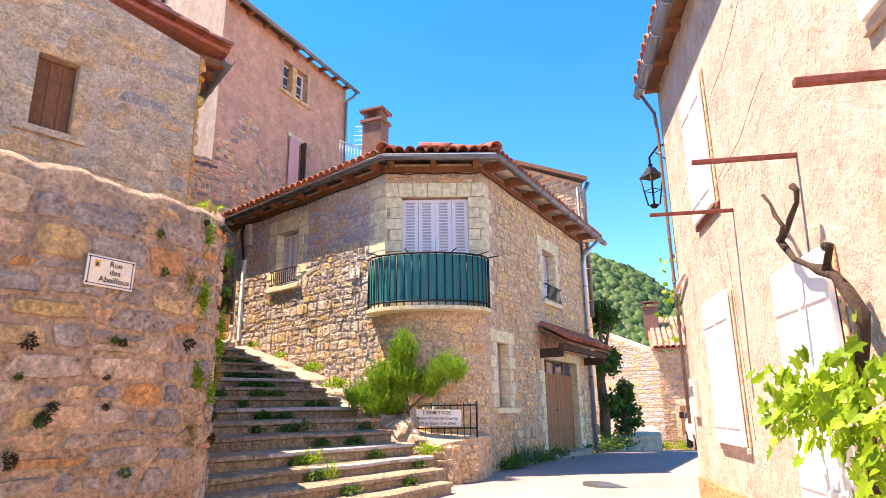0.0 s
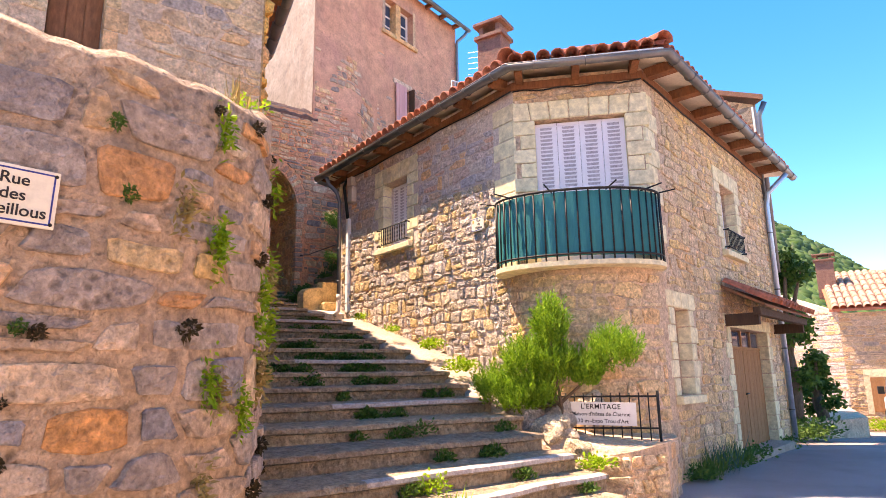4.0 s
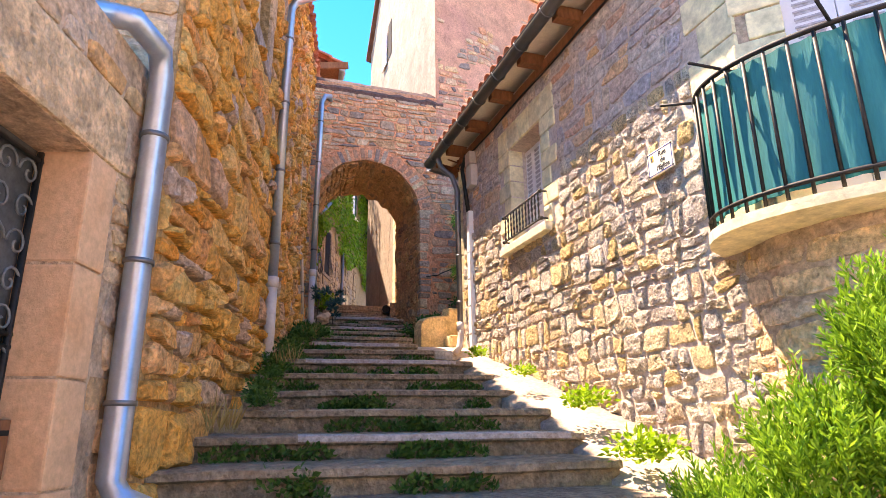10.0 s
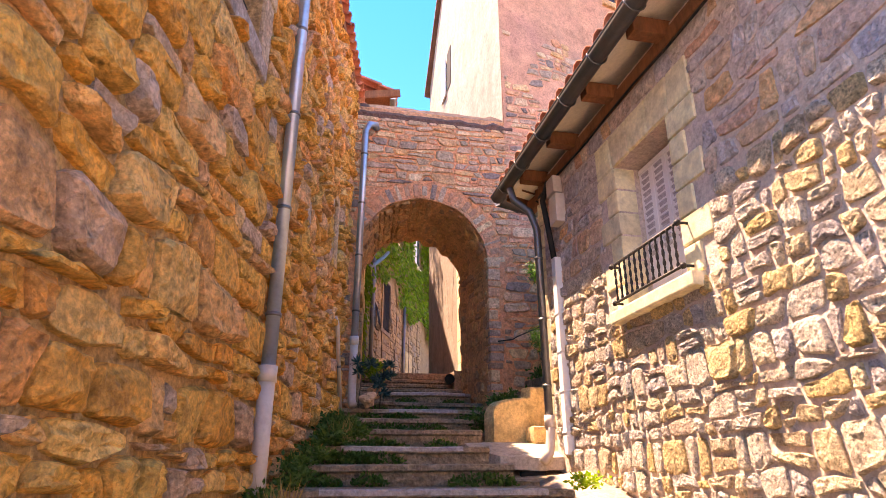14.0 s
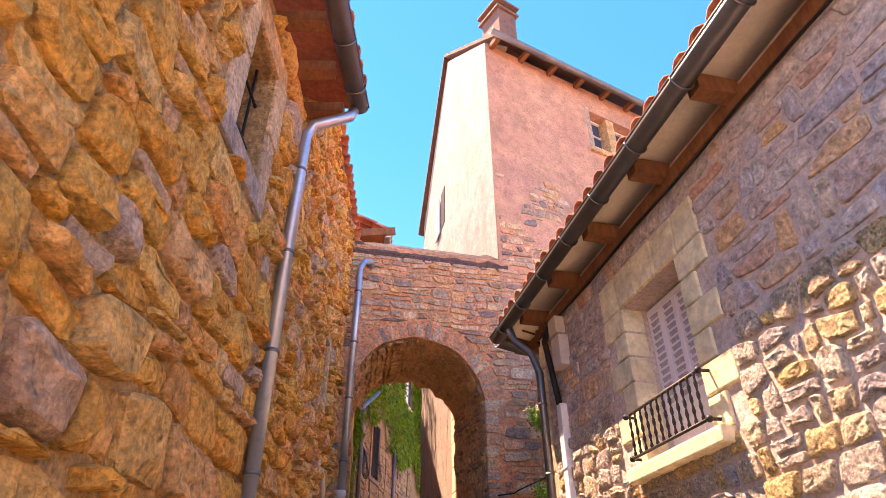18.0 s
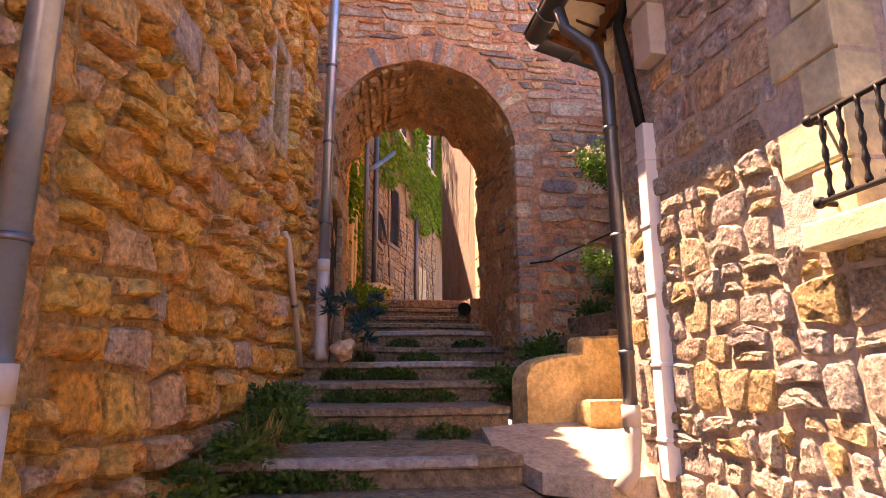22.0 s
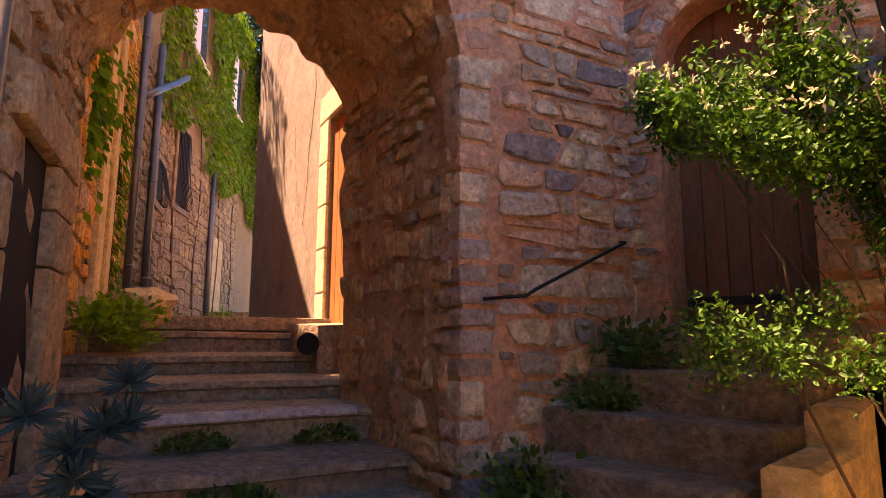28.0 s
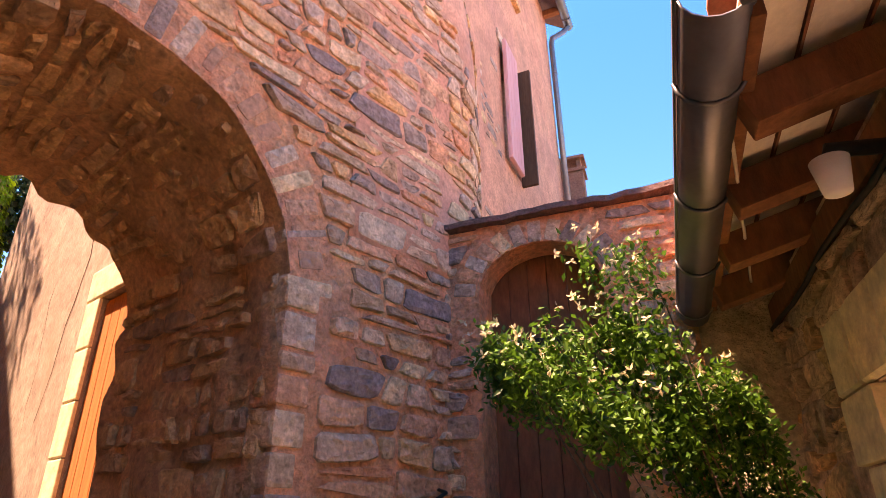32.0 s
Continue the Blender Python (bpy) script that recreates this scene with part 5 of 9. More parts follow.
downpipe("drainpipe", [(-12.72, 6.83, 5.82), (-12.7, 6.86, 5.68), (-12.62, 7.0, 5.52), (-12.6, 7.06, 5.32), (-12.57, 7.06, 3.42), (-12.56, 7.06, 3.3), (-12.54, 7.03, 3.14), (-12.53, 6.96, 3.06)], 0.038, M_dark_zinc, "dark drainpipe with a pale lower half at the house corner", M_pvc, 4, 3)
F1.piece("cable_duct", F1.u_of(-12.45, 7.2), F1.u_of(-12.36, 7.2), 3.12, 4.95, 0.0, 0.07, M_white, None, 0.006)
duct = bpy.data.objects["cable_duct"]
for k in range(5):
    F1.piece("clip", F1.u_of(-12.455, 7.2), F1.u_of(-12.355, 7.2), 3.3 + 0.36 * k, 3.32 + 0.36 * k, 0.0, 0.076, M_white, duct, 0.003)
tagged(duct, "white plastic cable duct fixed upright on the house wall", "cable duct")
tagged(piped("power_cable", [(-12.4, 7.14, 4.95), (-12.45, 7.12, 5.3), (-12.5, 7.1, 5.6), (-12.45, 7.15, 5.8)], 0.03, M_iron, None, 8), "bundle of black cables rising to the eave", "cable")
for z0, z1, u in ((5.25, 5.55, -12.26), (5.58, 5.76, -12.3)):
    b = tagged(F1.piece("meter_box", F1.u_of(u - 0.09, 7.2), F1.u_of(u + 0.09, 7.2), z0, z1, 0.0, 0.1, M_pvc, None, 0.012), "small cream junction box on the shaded house wall", "junction box")
downpipe("drainpipe", [F2.at(F2.length - 0.05, 5.8, 0.5), F2.at(F2.length - 0.08, 5.45, 0.12), F2.at(F2.length - 0.1, 5.2, 0.08), F2.at(F2.length - 0.1, 0.62, 0.08)], 0.05, M_zinc, "zinc drainpipe on the street corner of the house")
downpipe("drainpipe", [F2.at(F2.length + 0.05, 7.4, 0.02), F2.at(F2.length + 0.05, 0.62, 0.05)], 0.04, M_dark_zinc, "dark upright pipe beside the house corner")

# chimney on the roof
M_chimney = surface("old_chimney_render", [(0, (0.20, 0.11, 0.085)), (1, (0.28, 0.16, 0.12))], coarse=4, bump=0.02, stain_amount=0.6)


def chimney(name, x, y, z0, z1, w, label, pot=True):
    c = tagged(empty(name, (x, y, z0)), label, "chimney")
    boxed("shaft", pose(x, y, (z0 + z1) / 2, 0, 0, 20), w, w * 0.8, z1 - z0, M_chimney, c, 0.01)
    boxed("band", pose(x, y, z1 - 0.02, 0, 0, 20), w * 1.2, w, 0.07, M_chimney, c, 0.01)
    for sx in (-0.35, 0.35):
        boxed("leg", pose(x, y, z1 + 0.1, 0, 0, 20) @ pose(sx * w, 0, 0), 0.08, w * 0.7, 0.2, M_chimney, c, 0.006)
    boxed("cap", pose(x, y, z1 + 0.23, 0, 0, 20), w * 1.25, w * 1.05, 0.06, M_chimney, c, 0.01)
    return c


chimney("chimney", -9.35, 8.35, 6.2, 7.75, 0.46, "pinkish square chimney with a tiled cap on the roof")
for sgn in (0, 1):
    p = [eaves[1], eaves[2]][sgn]
    q = [inner[1], inner[2]][sgn]
    bm = bmesh.new()
    d = (q - p).normalized()
    for k in range(6):
        a = Vector((p.x, p.y, EAVE + 0.22)) + Vector((d.x, d.y, 0.27)) * (0.36 * k - 0.05)
        y = Vector((d.x, d.y, 0.27)).normalized()
        x = y.cross(Vector((0, 0, 1))).normalized()
        z = x.cross(y)
        half_tile(bm, Matrix(((x.x, y.x, z.x, a.x), (x.y, y.y, z.y, a.y), (x.z, y.z, z.z, a.z), (0, 0, 0, 1))), 0.12, 0.10, 0.42)
    part("hip_tiles", bm, M_tile[1], roof, "", True)
# aerial
aerial = tagged(empty("aerial", (-10.6, 9.2, 6.8)), "thin television aerial on the roof", "aerial")
piped("mast", [(-10.6, 9.2, 6.6), (-10.6, 9.2, 8.5)], 0.015, M_iron, aerial, 6)
for k in range(5):
    piped("element", [(-10.85, 9.0 + 0.0 * k, 7.9 + 0.12 * k), (-10.35, 9.4, 7.9 + 0.12 * k)], 0.006, M_zinc, aerial, 4)

# ---- signs ----
def lettering(parent, text, m, size, align="CENTER", spacing=1.0):
    cu = bpy.data.curves.new("lettering", "FONT")
    cu.body, cu.size, cu.align_x, cu.align_y, cu.extrude, cu.space_character = text, size, align, "CENTER", 0.0008, spacing
    cu.offset = size * 0.014
    cu.materials.append(M_lettering)
    ob = new("lettering", cu)
    ob.matrix_world = m
    ob.parent = parent
    ob.matrix_parent_inverse = parent.matrix_basis.inverted()
    return ob


M_enamel = surface("cream_enamel", [(0, (0.72, 0.66, 0.52)), (1, (0.78, 0.72, 0.58))], coarse=6, bump=0.001, stain_amount=0.15, speckle=0.05, rough=0.35)
M_gold = surface("yellow_enamel", [(0, (0.65, 0.42, 0.05)), (1, (0.7, 0.46, 0.07))], bump=0, stain_amount=0, rough=0.4)
M_blue = surface("blue_enamel", [(0, (0.02, 0.04, 0.22)), (1, (0.03, 0.05, 0.28))], bump=0, stain_amount=0, rough=0.4)


def street_sign(m, w, h, lines, label):
    s = tagged(empty("street_sign", m.translation), label, "sign")
    boxed("plate", m @ pose(0, 0, 0.006), w, h, 0.012, M_enamel, s, 0.004)
    for sx, sy, px, py in ((w * 0.9, 0.006, 0, h * 0.43), (w * 0.9, 0.006, 0, -h * 0.43), (0.006, h * 0.86, w * 0.45, 0), (0.006, h * 0.86, -w * 0.45, 0)):
        boxed("border", m @ pose(px, py, 0.0125), sx, sy, 0.002, M_blue, s)
    boxed("crest", m @ pose(-w * 0.29, h * 0.22, 0.0135), w * 0.11, h * 0.22, 0.003, M_gold, s, 0.001)
    boxed("crest_field", m @ pose(-w * 0.30, h * 0.20, 0.0155), w * 0.045, h * 0.12, 0.002, M_blue, s)
    for px in (-0.46, 0.46):
        for py in (-0.42, 0.42):
            bm = bmesh.new()
            bmesh.ops.create_cone(bm, cap_ends=True, segments=8, radius1=0.008, radius2=0.005, depth=0.006, matrix=m @ pose(px * w, py * h, 0.014))
            part("screw", bm, M_iron, s)
    n = len(lines)
    for i, t in enumerate(lines):
        lettering(s, t, m @ pose(0.03 if i else 0.03, h * (0.26 - 0.26 * i), 0.0135), h * 0.27)
    return s


su = AB_L[2] + 0.30
c, t0, t1 = ab_at(su, 2.56, 0.02), ab_at(su - 0.15, 2.56), ab_at(su + 0.15, 2.56)
xd = (t1 - t0).normalized()
nd = Vector((xd.y, -xd.x, 0))
street_sign(Matrix(((xd.x, 0, nd.x, c.x), (xd.y, 0, nd.y, c.y), (0, 1, 0, c.z), (0, 0, 0, 1))) @ pose(0, 0, 0.008, 0, 0, -1.5), 0.335, 0.215, ["Rue", "des", "Abeillous"], "cream enamel street name sign with a crest, screwed to the wall")
street_sign(F1.board(F1.u_of(-8.52, 7.2), 4.03, 0.045), 0.29, 0.2, ["Rue", "de", "l'Eglise"], "cream enamel street name sign with a crest on rough stones")

# ---- planter, fence and house sign ----
planter = structure(prism("wall_planter", [(-7.5, 6.75), (-7.0, 6.42), (-6.4, 6.5), (-5.95, 6.85), (-5.9, 7.4), (-6.2, 8.05), (-6.6, 8.5), (-7.2, 7.5)], 0.2, [1.5, 1.3, 1.05, 1.15, 1.2, 1.2, 1.2, 1.3], M_mortar_brown), "low stone planter at the foot of the house corner")
FF = Face((-7.25, 6.80), (-6.12, 7.62), (1, -1))
fence = tagged(empty("iron_fence", FF.at(0, 1.3)), "low black iron fence with thin bars before the shrub", "fence")
for z in (1.32, 1.66):
    piped("rail", [FF.at(0, z), FF.at(FF.length, z)], 0.011, M_iron, fence, 6)
for k in range(15):
    u = FF.length * k / 14
    piped("bar", [FF.at(u, 1.15), FF.at(u, 1.70)], 0.008, M_iron, fence, 5)
for k in (0, 14):
    piped("post", [FF.at(FF.length * k / 14, 1.0), FF.at(FF.length * k / 14, 1.72)], 0.016, M_iron, fence, 6)
mb = FF.board(FF.length * 0.56, 1.475, 0.03) @ pose(0, 0, 0, 0, 0, -1)
board_ = tagged(empty("house_sign", mb.translation), "white house sign with black lettering on the iron fence", "sign")
boxed("board", mb, 0.76, 0.25, 0.012, M_white, board_, 0.004)
lettering(board_, "L'ERMITAGE", mb @ pose(0.0, 0.075, 0.0075), 0.075, spacing=1.1)
lettering(board_, "Maison d'hôtes de Charme", mb @ pose(0.0, -0.005, 0.0075), 0.058)
lettering(board_, "à 20 m -Expo Trou d'Art", mb @ pose(0.0, -0.08, 0.0075), 0.058)


def rock(name, x, y, z, sx, sy, sz, seed, material, label="", parent=None):
    bm = bmesh.new()
    bmesh.ops.create_icosphere(bm, subdivisions=3, radius=1.0)
    for v in bm.verts:
        n = noise.noise(v.co * 1.4 + Vector((seed, seed * 2, 0))) * 0.45 + noise.noise(v.co * 4 + Vector((seed, 0, 0))) * 0.14
        v.co *= 1 + n
        v.co = Vector((v.co.x * sx + x, v.co.y * sy + y, v.co.z * sz + z))
    ob = part(name, bm, material, parent, "", False)
    return tagged(ob, label, "rock") if label else ob


for i, (x, y, z, a, b, c_) in enumerate(((-7.15, 6.62, 1.5, 0.22, 0.18, 0.2), (-6.75, 6.62, 1.32, 0.26, 0.16, 0.16), (-6.4, 6.62, 1.1, 0.2, 0.14, 0.16), (-6.85, 7.38, 1.5, 0.16, 0.14, 0.2), (-7.4, 6.75, 1.62, 0.15, 0.14, 0.15), (-6.95, 6.95, 1.45, 0.2, 0.2, 0.2))):
    rock("rock", x, y, z, a, b, c_, i * 3.1, M_cream[0], "pale weathered boulder in the planter beside the steps")

# ---- low plastered wall, slab and stair in the yard ----
bm = bmesh.new()
lw = [(-13.9, 6.87), (-13.95, 7.33), (-14.03, 7.75), (-14.1, 8.2), (-14.2, 8.55)]
tops = [(0, 3.62), (0.03, 3.69), (0.09, 3.735), (0.2, 3.765), (0.46, 3.80), (0.47, 3.91), (1.0, 3.94), (1.01, 4.1), (1.4, 4.13), (1.41, 4.27), (1.68, 4.3)]
ll = [0.0]
for a, b in zip(lw, lw[1:]):
    ll.append(ll[-1] + math.dist(a, b))
rws = []
for u, z in tops:
    x, y = np.interp(u, ll, [p[0] for p in lw]), np.interp(u, ll, [p[1] for p in lw])
    rws.append([bm.verts.new(p) for p in ((x + 0.09, y + 0.03, 3.1), (x + 0.085, y + 0.03, z - 0.02), (x + 0.06, y + 0.02, z), (x - 0.06, y - 0.02, z), (x - 0.085, y - 0.03, z - 0.02), (x - 0.09, y - 0.03, 3.1))])
for a, b in zip(rws, rws[1:]):
    for q in range(6):
        bm.faces.new((a[q], b[q], b[(q + 1) % 6], a[(q + 1) % 6]))
bm.faces.new(rws[0]), bm.faces.new(rws[-1][::-1])
structure(part("wall_low", bm, M_yellow), "low stepped wall in stained yellow plaster")
M_slab = surface("weathered_slab", [(0, (0.55, 0.47, 0.37)), (1, (0.66, 0.57, 0.46))], coarse=3, bump=0.02, stain_amount=0.5)
slab_tops = [3.12, 3.10, 3.11, 3.16, 3.34, 3.35, 3.32, 3.30, 3.28, 3.2]
slab = structure(prism("pavement_yard", [(-12.78, 6.64), (-12.63, 6.95), (-12.62, 7.2), (-12.76, 7.3), (-13.4, 8.9), (-14.15, 8.7), (-14.0, 7.7), (-13.85, 6.9), (-13.75, 6.55), (-13.25, 6.5)], [z - 0.11 for z in slab_tops], slab_tops, M_slab), "pale sunlit concrete slab of the small yard", "pavement")
structure(prism("ground_yard", [(-12.62, 6.6), (-12.3, 6.75), (-12.3, 7.25), (-12.8, 7.35), (-13.4, 8.95), (-14.3, 8.8), (-14.3, 7.0), (-13.6, 6.6)], 2.2, [2.92, 2.9, 2.9, 3.0, 3.2, 3.2, 3.15, 3.02], M_step[0]), "packed earth and stone under the yard slab", "ground")
# black block paints the shade in the hollow below the slab's front
structure(prism("floor_drain", [(-12.66, 6.8), (-12.64, 7.02), (-12.7, 7.02), (-12.72, 6.8)], 2.8, 2.985, M_black), "black block painted as the shaded hollow under the yard slab", "drain")
structure(boxed("kerb_low", pose(-13.76, 7.62, 3.36, 0, 0, 8), 0.2, 0.72, 0.2, M_yellow, None, 0.045), "rounded yellow plastered ledge at the foot of the low wall", "kerb")
ystair = structure(empty("stairs", (-14.8, 7.8, 3.6)), "narrow worn stone steps up to the arched door", "stairs")
for k, (z, y) in enumerate(((3.80, 7.32), (3.99, 7.62), (4.19, 7.92), (4.38, 8.2), (4.57, 8.42))):
    bm = bmesh.new()
    box(bm, pose((-15.3 - 14.22) / 2, y + 0.8, z - 0.6), 1.12, 1.6, 1.2, 0.018)
    for v in bm.verts:
        v.co.z += noise.noise((v.co.x * 3, v.co.y * 3, k)) * 0.012
        v.co.y += (v.co.x + 14.7) * 0.18
    part("step", bm, M_step[0], ystair)
# arched door
door_2 = structure(empty("door_2", FD.at(CD[0], CD[2])), "old dark brown arched plank door with iron strap hinges", "door")
cw = CD[1] - CD[0]
for k in range(6):
    a, b = CD[0] + cw * k / 6 + 0.002, CD[0] + cw * (k + 1) / 6 - 0.002
    FD.piece("plank", a, b, CD[2], 6.62, -0.3, -0.25, M_timber, door_2, 0.005)
for z in (4.75, 5.92):
    FD.piece("hinge", CD[0] + 0.01, CD[0] + cw * 0.72, z - 0.025, z + 0.025, -0.25, -0.24, M_iron, door_2, 0.003)
# arched head over the door
bm = bmesh.new()
cx = (CD[0] + CD[1]) / 2
ra = cw / 2
pts = [(CD[0], 6.25), (CD[0], 6.63), (CD[1], 6.63), (CD[1], 6.25)] + [(cx + ra * math.cos(math.pi * k / 10), 6.23 + 0.25 * math.sin(math.pi * k / 10)) for k in range(1, 10)]
low = [(cx - ra * math.cos(math.pi * k / 12), 6.18 + 0.29 * math.sin(math.pi * k / 12)) for k in range(13)]
vv = [[[bm.verts.new(FD.at(u, v if row else 6.63, d)) for u, v in low] for row in (1, 0)] for d in (0.002, -0.22)]
for k in range(12):
    bm.faces.new((vv[0][0][k], vv[0][0][k + 1], vv[0][1][k + 1], vv[0][1][k]))
    bm.faces.new((vv[1][0][k + 1], vv[1][0][k], vv[1][1][k], vv[1][1][k + 1]))
    bm.faces.new((vv[0][0][k + 1], vv[0][0][k], vv[1][0][k], vv[1][0][k + 1]))
part("arch_head", bm, M_mortar_pink, yard_door_wall)
for k in range(13):
    a = math.pi * (k + 0.5) / 13
    m = FD.stand(cx + (ra + 0.09) * math.cos(a), 6.18 + (0.29 + 0.07) * math.sin(a), -0.112)
    boxed("voussoir", m @ pose(0, 0, 0, 0, 90 - math.degrees(math.atan2(0.25 * math.sin(a) + 0.03, ra * math.cos(a))), 0), 0.085, 0.24, 0.14, M_red[0], yard_door_wall, 0.012)
bm = bmesh.new()
cap = []
for i in range(17):
    u = -0.02 + (FD.length + 0.04) * i / 16
    w = [noise.noise((u * 6, q, 2)) * 0.025 for q in (0, 4)]
    cap.append([bm.verts.new(FD.at(*p)) for p in ((u, 6.635 + w[0], 0.06 + w[1] * 2), (u, 6.675 + w[0], 0.055 + w[1] * 2), (u, 6.76 + w[1], -0.2), (u, 6.74, -0.5), (u, 6.6, -0.5))])
for a, b in zip(cap, cap[1:]):
    for q in range(5):
        bm.faces.new((a[q], b[q], b[(q + 1) % 5], a[(q + 1) % 5]))
bm.faces.new(cap[0]), bm.faces.new(cap[-1][::-1])
part("coping", bm, M_cap, yard_door_wall, "dark mossy stone coping")
handrail = tagged(empty("handrail", (-15.2, 7.5, 4.7)), "thin black iron handrail fixed to the stone pier", "handrail")
piped("bar", [(-15.24, 7.42, 4.72), (-15.16, 7.62, 4.74), (-15.14, 7.66, 4.77), (-15.16, 8.3, 5.06), (-15.26, 8.36, 5.08)], 0.0095, M_iron, handrail, 6)
# yard lamp under the eave
lamp = tagged(empty("wall_lamp", FW.at(0.9, 5.9)), "frosted white cup-shaped lamp under the eave", "lamp")
lp = Vector((-13.135, 7.34, 5.65))
bm = bmesh.new()
bmesh.ops.create_cone(bm, cap_ends=True, segments=20, radius1=0.032, radius2=0.046, depth=0.09, matrix=Matrix.Translation(lp))
part("shade", bm, M_white, lamp, "frosted white glass shade", True)
piped("arm", [lp + Vector((0, 0, 0.05)), lp + Vector((0, 0, 0.075)), lp - FW.n * 0.2 + Vector((0, 0, 0.06))], 0.02, M_iron, lamp, 8)
piped("cable", [(-13.3 - 0.03 * k, 7.2 + 0.13 * k, EAVE + 0.02 + 0.012 * math.sin(k * 2)) for k in range(12)], 0.006, M_pvc, roof, 5)

# ---- the alley's other side: gate, pipes, roofs ----
door_3 = structure(empty("door_3", FGt.at(GT[0], GT[2])), "dark wrought-iron gate with scrolls, closed, in a stone frame", "gate")
gd = -0.2
M_gate_plate = surface("dull_grey_sheet", [(0, (0.07, 0.08, 0.085)), (1, (0.11, 0.12, 0.125))], coarse=4, bump=0.002, stain_amount=0.4, rough=0.6)
FGt.piece("back_plate", GT[0] - 0.05, GT[1] + 0.05, GT[2], GT[3] - 0.004, gd - 0.06, gd - 0.03, M_gate_plate, door_3)
for u in (GT[0] + 0.02, (GT[0] + GT[1]) / 2, GT[1] - 0.02):
    piped("stile", [FGt.at(u, GT[2], gd), FGt.at(u, GT[3] - 0.02, gd)], 0.014, M_iron, door_3, 6)
for v in (1.9, 2.5, 2.55, 3.3):
    piped("rail", [FGt.at(GT[0], v, gd), FGt.at(GT[1], v, gd)], 0.012, M_iron, door_3, 6)
M_scroll = surface("grey_painted_iron", [(0, (0.17, 0.19, 0.20)), (1, (0.25, 0.27, 0.28))], coarse=6, bump=0.002, stain_amount=0.3, rough=0.5, metal=0.3)
for r_ in range(9):
    for c_ in range(5):
        cu, cv = GT[0] + 0.08 + 0.145 * c_, 1.98 + 0.155 * r_
        if cv > 3.3:
            continue
        sgn = 1 if (r_ + c_) % 2 else -1
        pts = [FGt.at(cu + sgn * (0.066 - 0.0042 * q) * math.cos(q * 0.55), cv + (0.07 - 0.0045 * q) * math.sin(q * 0.55), gd + 0.004) for q in range(15)]
        piped("scroll", pts, 0.0065, M_scroll, door_3, 4)
jz = [1.2, 1.95, 2.38, 2.85, GT[3]]
for a, b in zip(jz, jz[1:]):
    FGt.piece("jamb_stone", GT[1] - 0.004, GT[1] + 0.22, a + 0.004, b - 0.004, -0.36, 0.015, M_jamb, door_3, 0.012)
    FGt.piece("jamb_stone", GT[0] - 0.24, GT[0] + 0.004, a + 0.004, b - 0.004, -0.36, 0.012, M_jamb, door_3, 0.012)
FGt.piece("lintel", GT[0] - 0.28, GT[1] + 0.26, GT[3] + 0.002, GT[3] + 0.36, -0.36, 0.02, M_brown[0], door_3, 0.02)
FGt.piece("threshold", GT[0] - 0.05, GT[1] + 0.05, 1.2, 1.86, -0.4, -0.02, M_step[0], door_3, 0.02)
lb = tagged(FGt.piece("letterbox", GT[1] - 0.17, GT[1] - 0.03, 2.0, 2.22, gd + 0.02, gd + 0.08, M_timber, None, 0.008), "small brown metal letterbox with a slot on the gate", "letterbox")
# the slot's dark depth is painted as a black strip
FGt.piece("slot", GT[1] - 0.17, GT[1] - 0.04, 2.16, 2.18, gd + 0.08, gd + 0.083, M_black, lb)
p0 = Vector((-8.29, 3.815, 0))
downpipe("drainpipe", [FGt.at(GT[1] + 0.0, 4.08, -0.1), FGt.at(GT[1] + 0.06, 4.08, 0.07), FGt.at(FGt.length - 0.14, 4.07, 0.10), (p0.x, p0.y, 3.95), (p0.x, p0.y, 1.96), (p0.x + 0.02, p0.y + 0.05, 1.88), (p0.x + 0.03, p0.y + 0.16, 1.83)], 0.062, M_zinc, "large zinc drainpipe with an elbow beside the gate", clips=3)
q = FL.u_of(-11.45, 4.5)
downpipe("drainpipe", [FL.at(q + 0.1, LEFT_EAVE - 0.08, 0.48), FL.at(q + 0.05, LEFT_EAVE - 0.22, 0.46), FL.at(q, LEFT_EAVE - 0.38, 0.16), FL.at(q, LEFT_EAVE - 0.5, 0.1), FL.at(q, 3.6, 0.09), FL.at(q, 2.62, 0.09)], 0.05, M_zinc, "zinc drainpipe with a cream plastic foot on the ochre wall", M_pvc, 4, 4)
downpipe("drainpipe", [(-15.28, 5.62, 7.93), (-15.2, 5.60, 7.96), (-15.14, 5.50, 7.92), (-15.12, 5.44, 7.78), (-15.10, 5.42, 4.62), (-15.08, 5.42, 3.86), (-15.04, 5.44, 3.78)], 0.047, M_zinc, "blue-grey drainpipe with a white plastic foot beside the arch", M_pvc, 4, 4)
downpipe("waste_pipe", [(-14.28, 5.13, 4.72), (-14.34, 5.16, 4.66), (-14.8, 5.27, 3.72)], 0.025, M_pvc, "thin leaning cream plastic waste pipe on the wall", clips=1)
rail_g = line_gutter("gutter", [FL.at(-0.12, LEFT_EAVE - 0.4, 0.40), FL.at(q + 0.14, LEFT_EAVE - 0.02, 0.52)], M_dark_zinc, 0.085, "dark zinc gutter under the eave of the upper house")
left_roof = structure(empty("roof", FL.at(0, LEFT_EAVE)), "tiled roof of the upper house with red-brown timber eaves", "roof")
bm = bmesh.new()
up = LEFT_EAVE + 0.1
vs = [bm.verts.new(p) for p in (FL.at(-0.1, up - 0.4, 0.36), FL.at(q + 0.3, up, 0.48), FL.at(q + 0.3, up + 2.0, -6), FL.at(-0.1, up + 0.95, -6))]
vs += [bm.verts.new(v.co + Vector((0, 0, 0.07))) for v in vs]
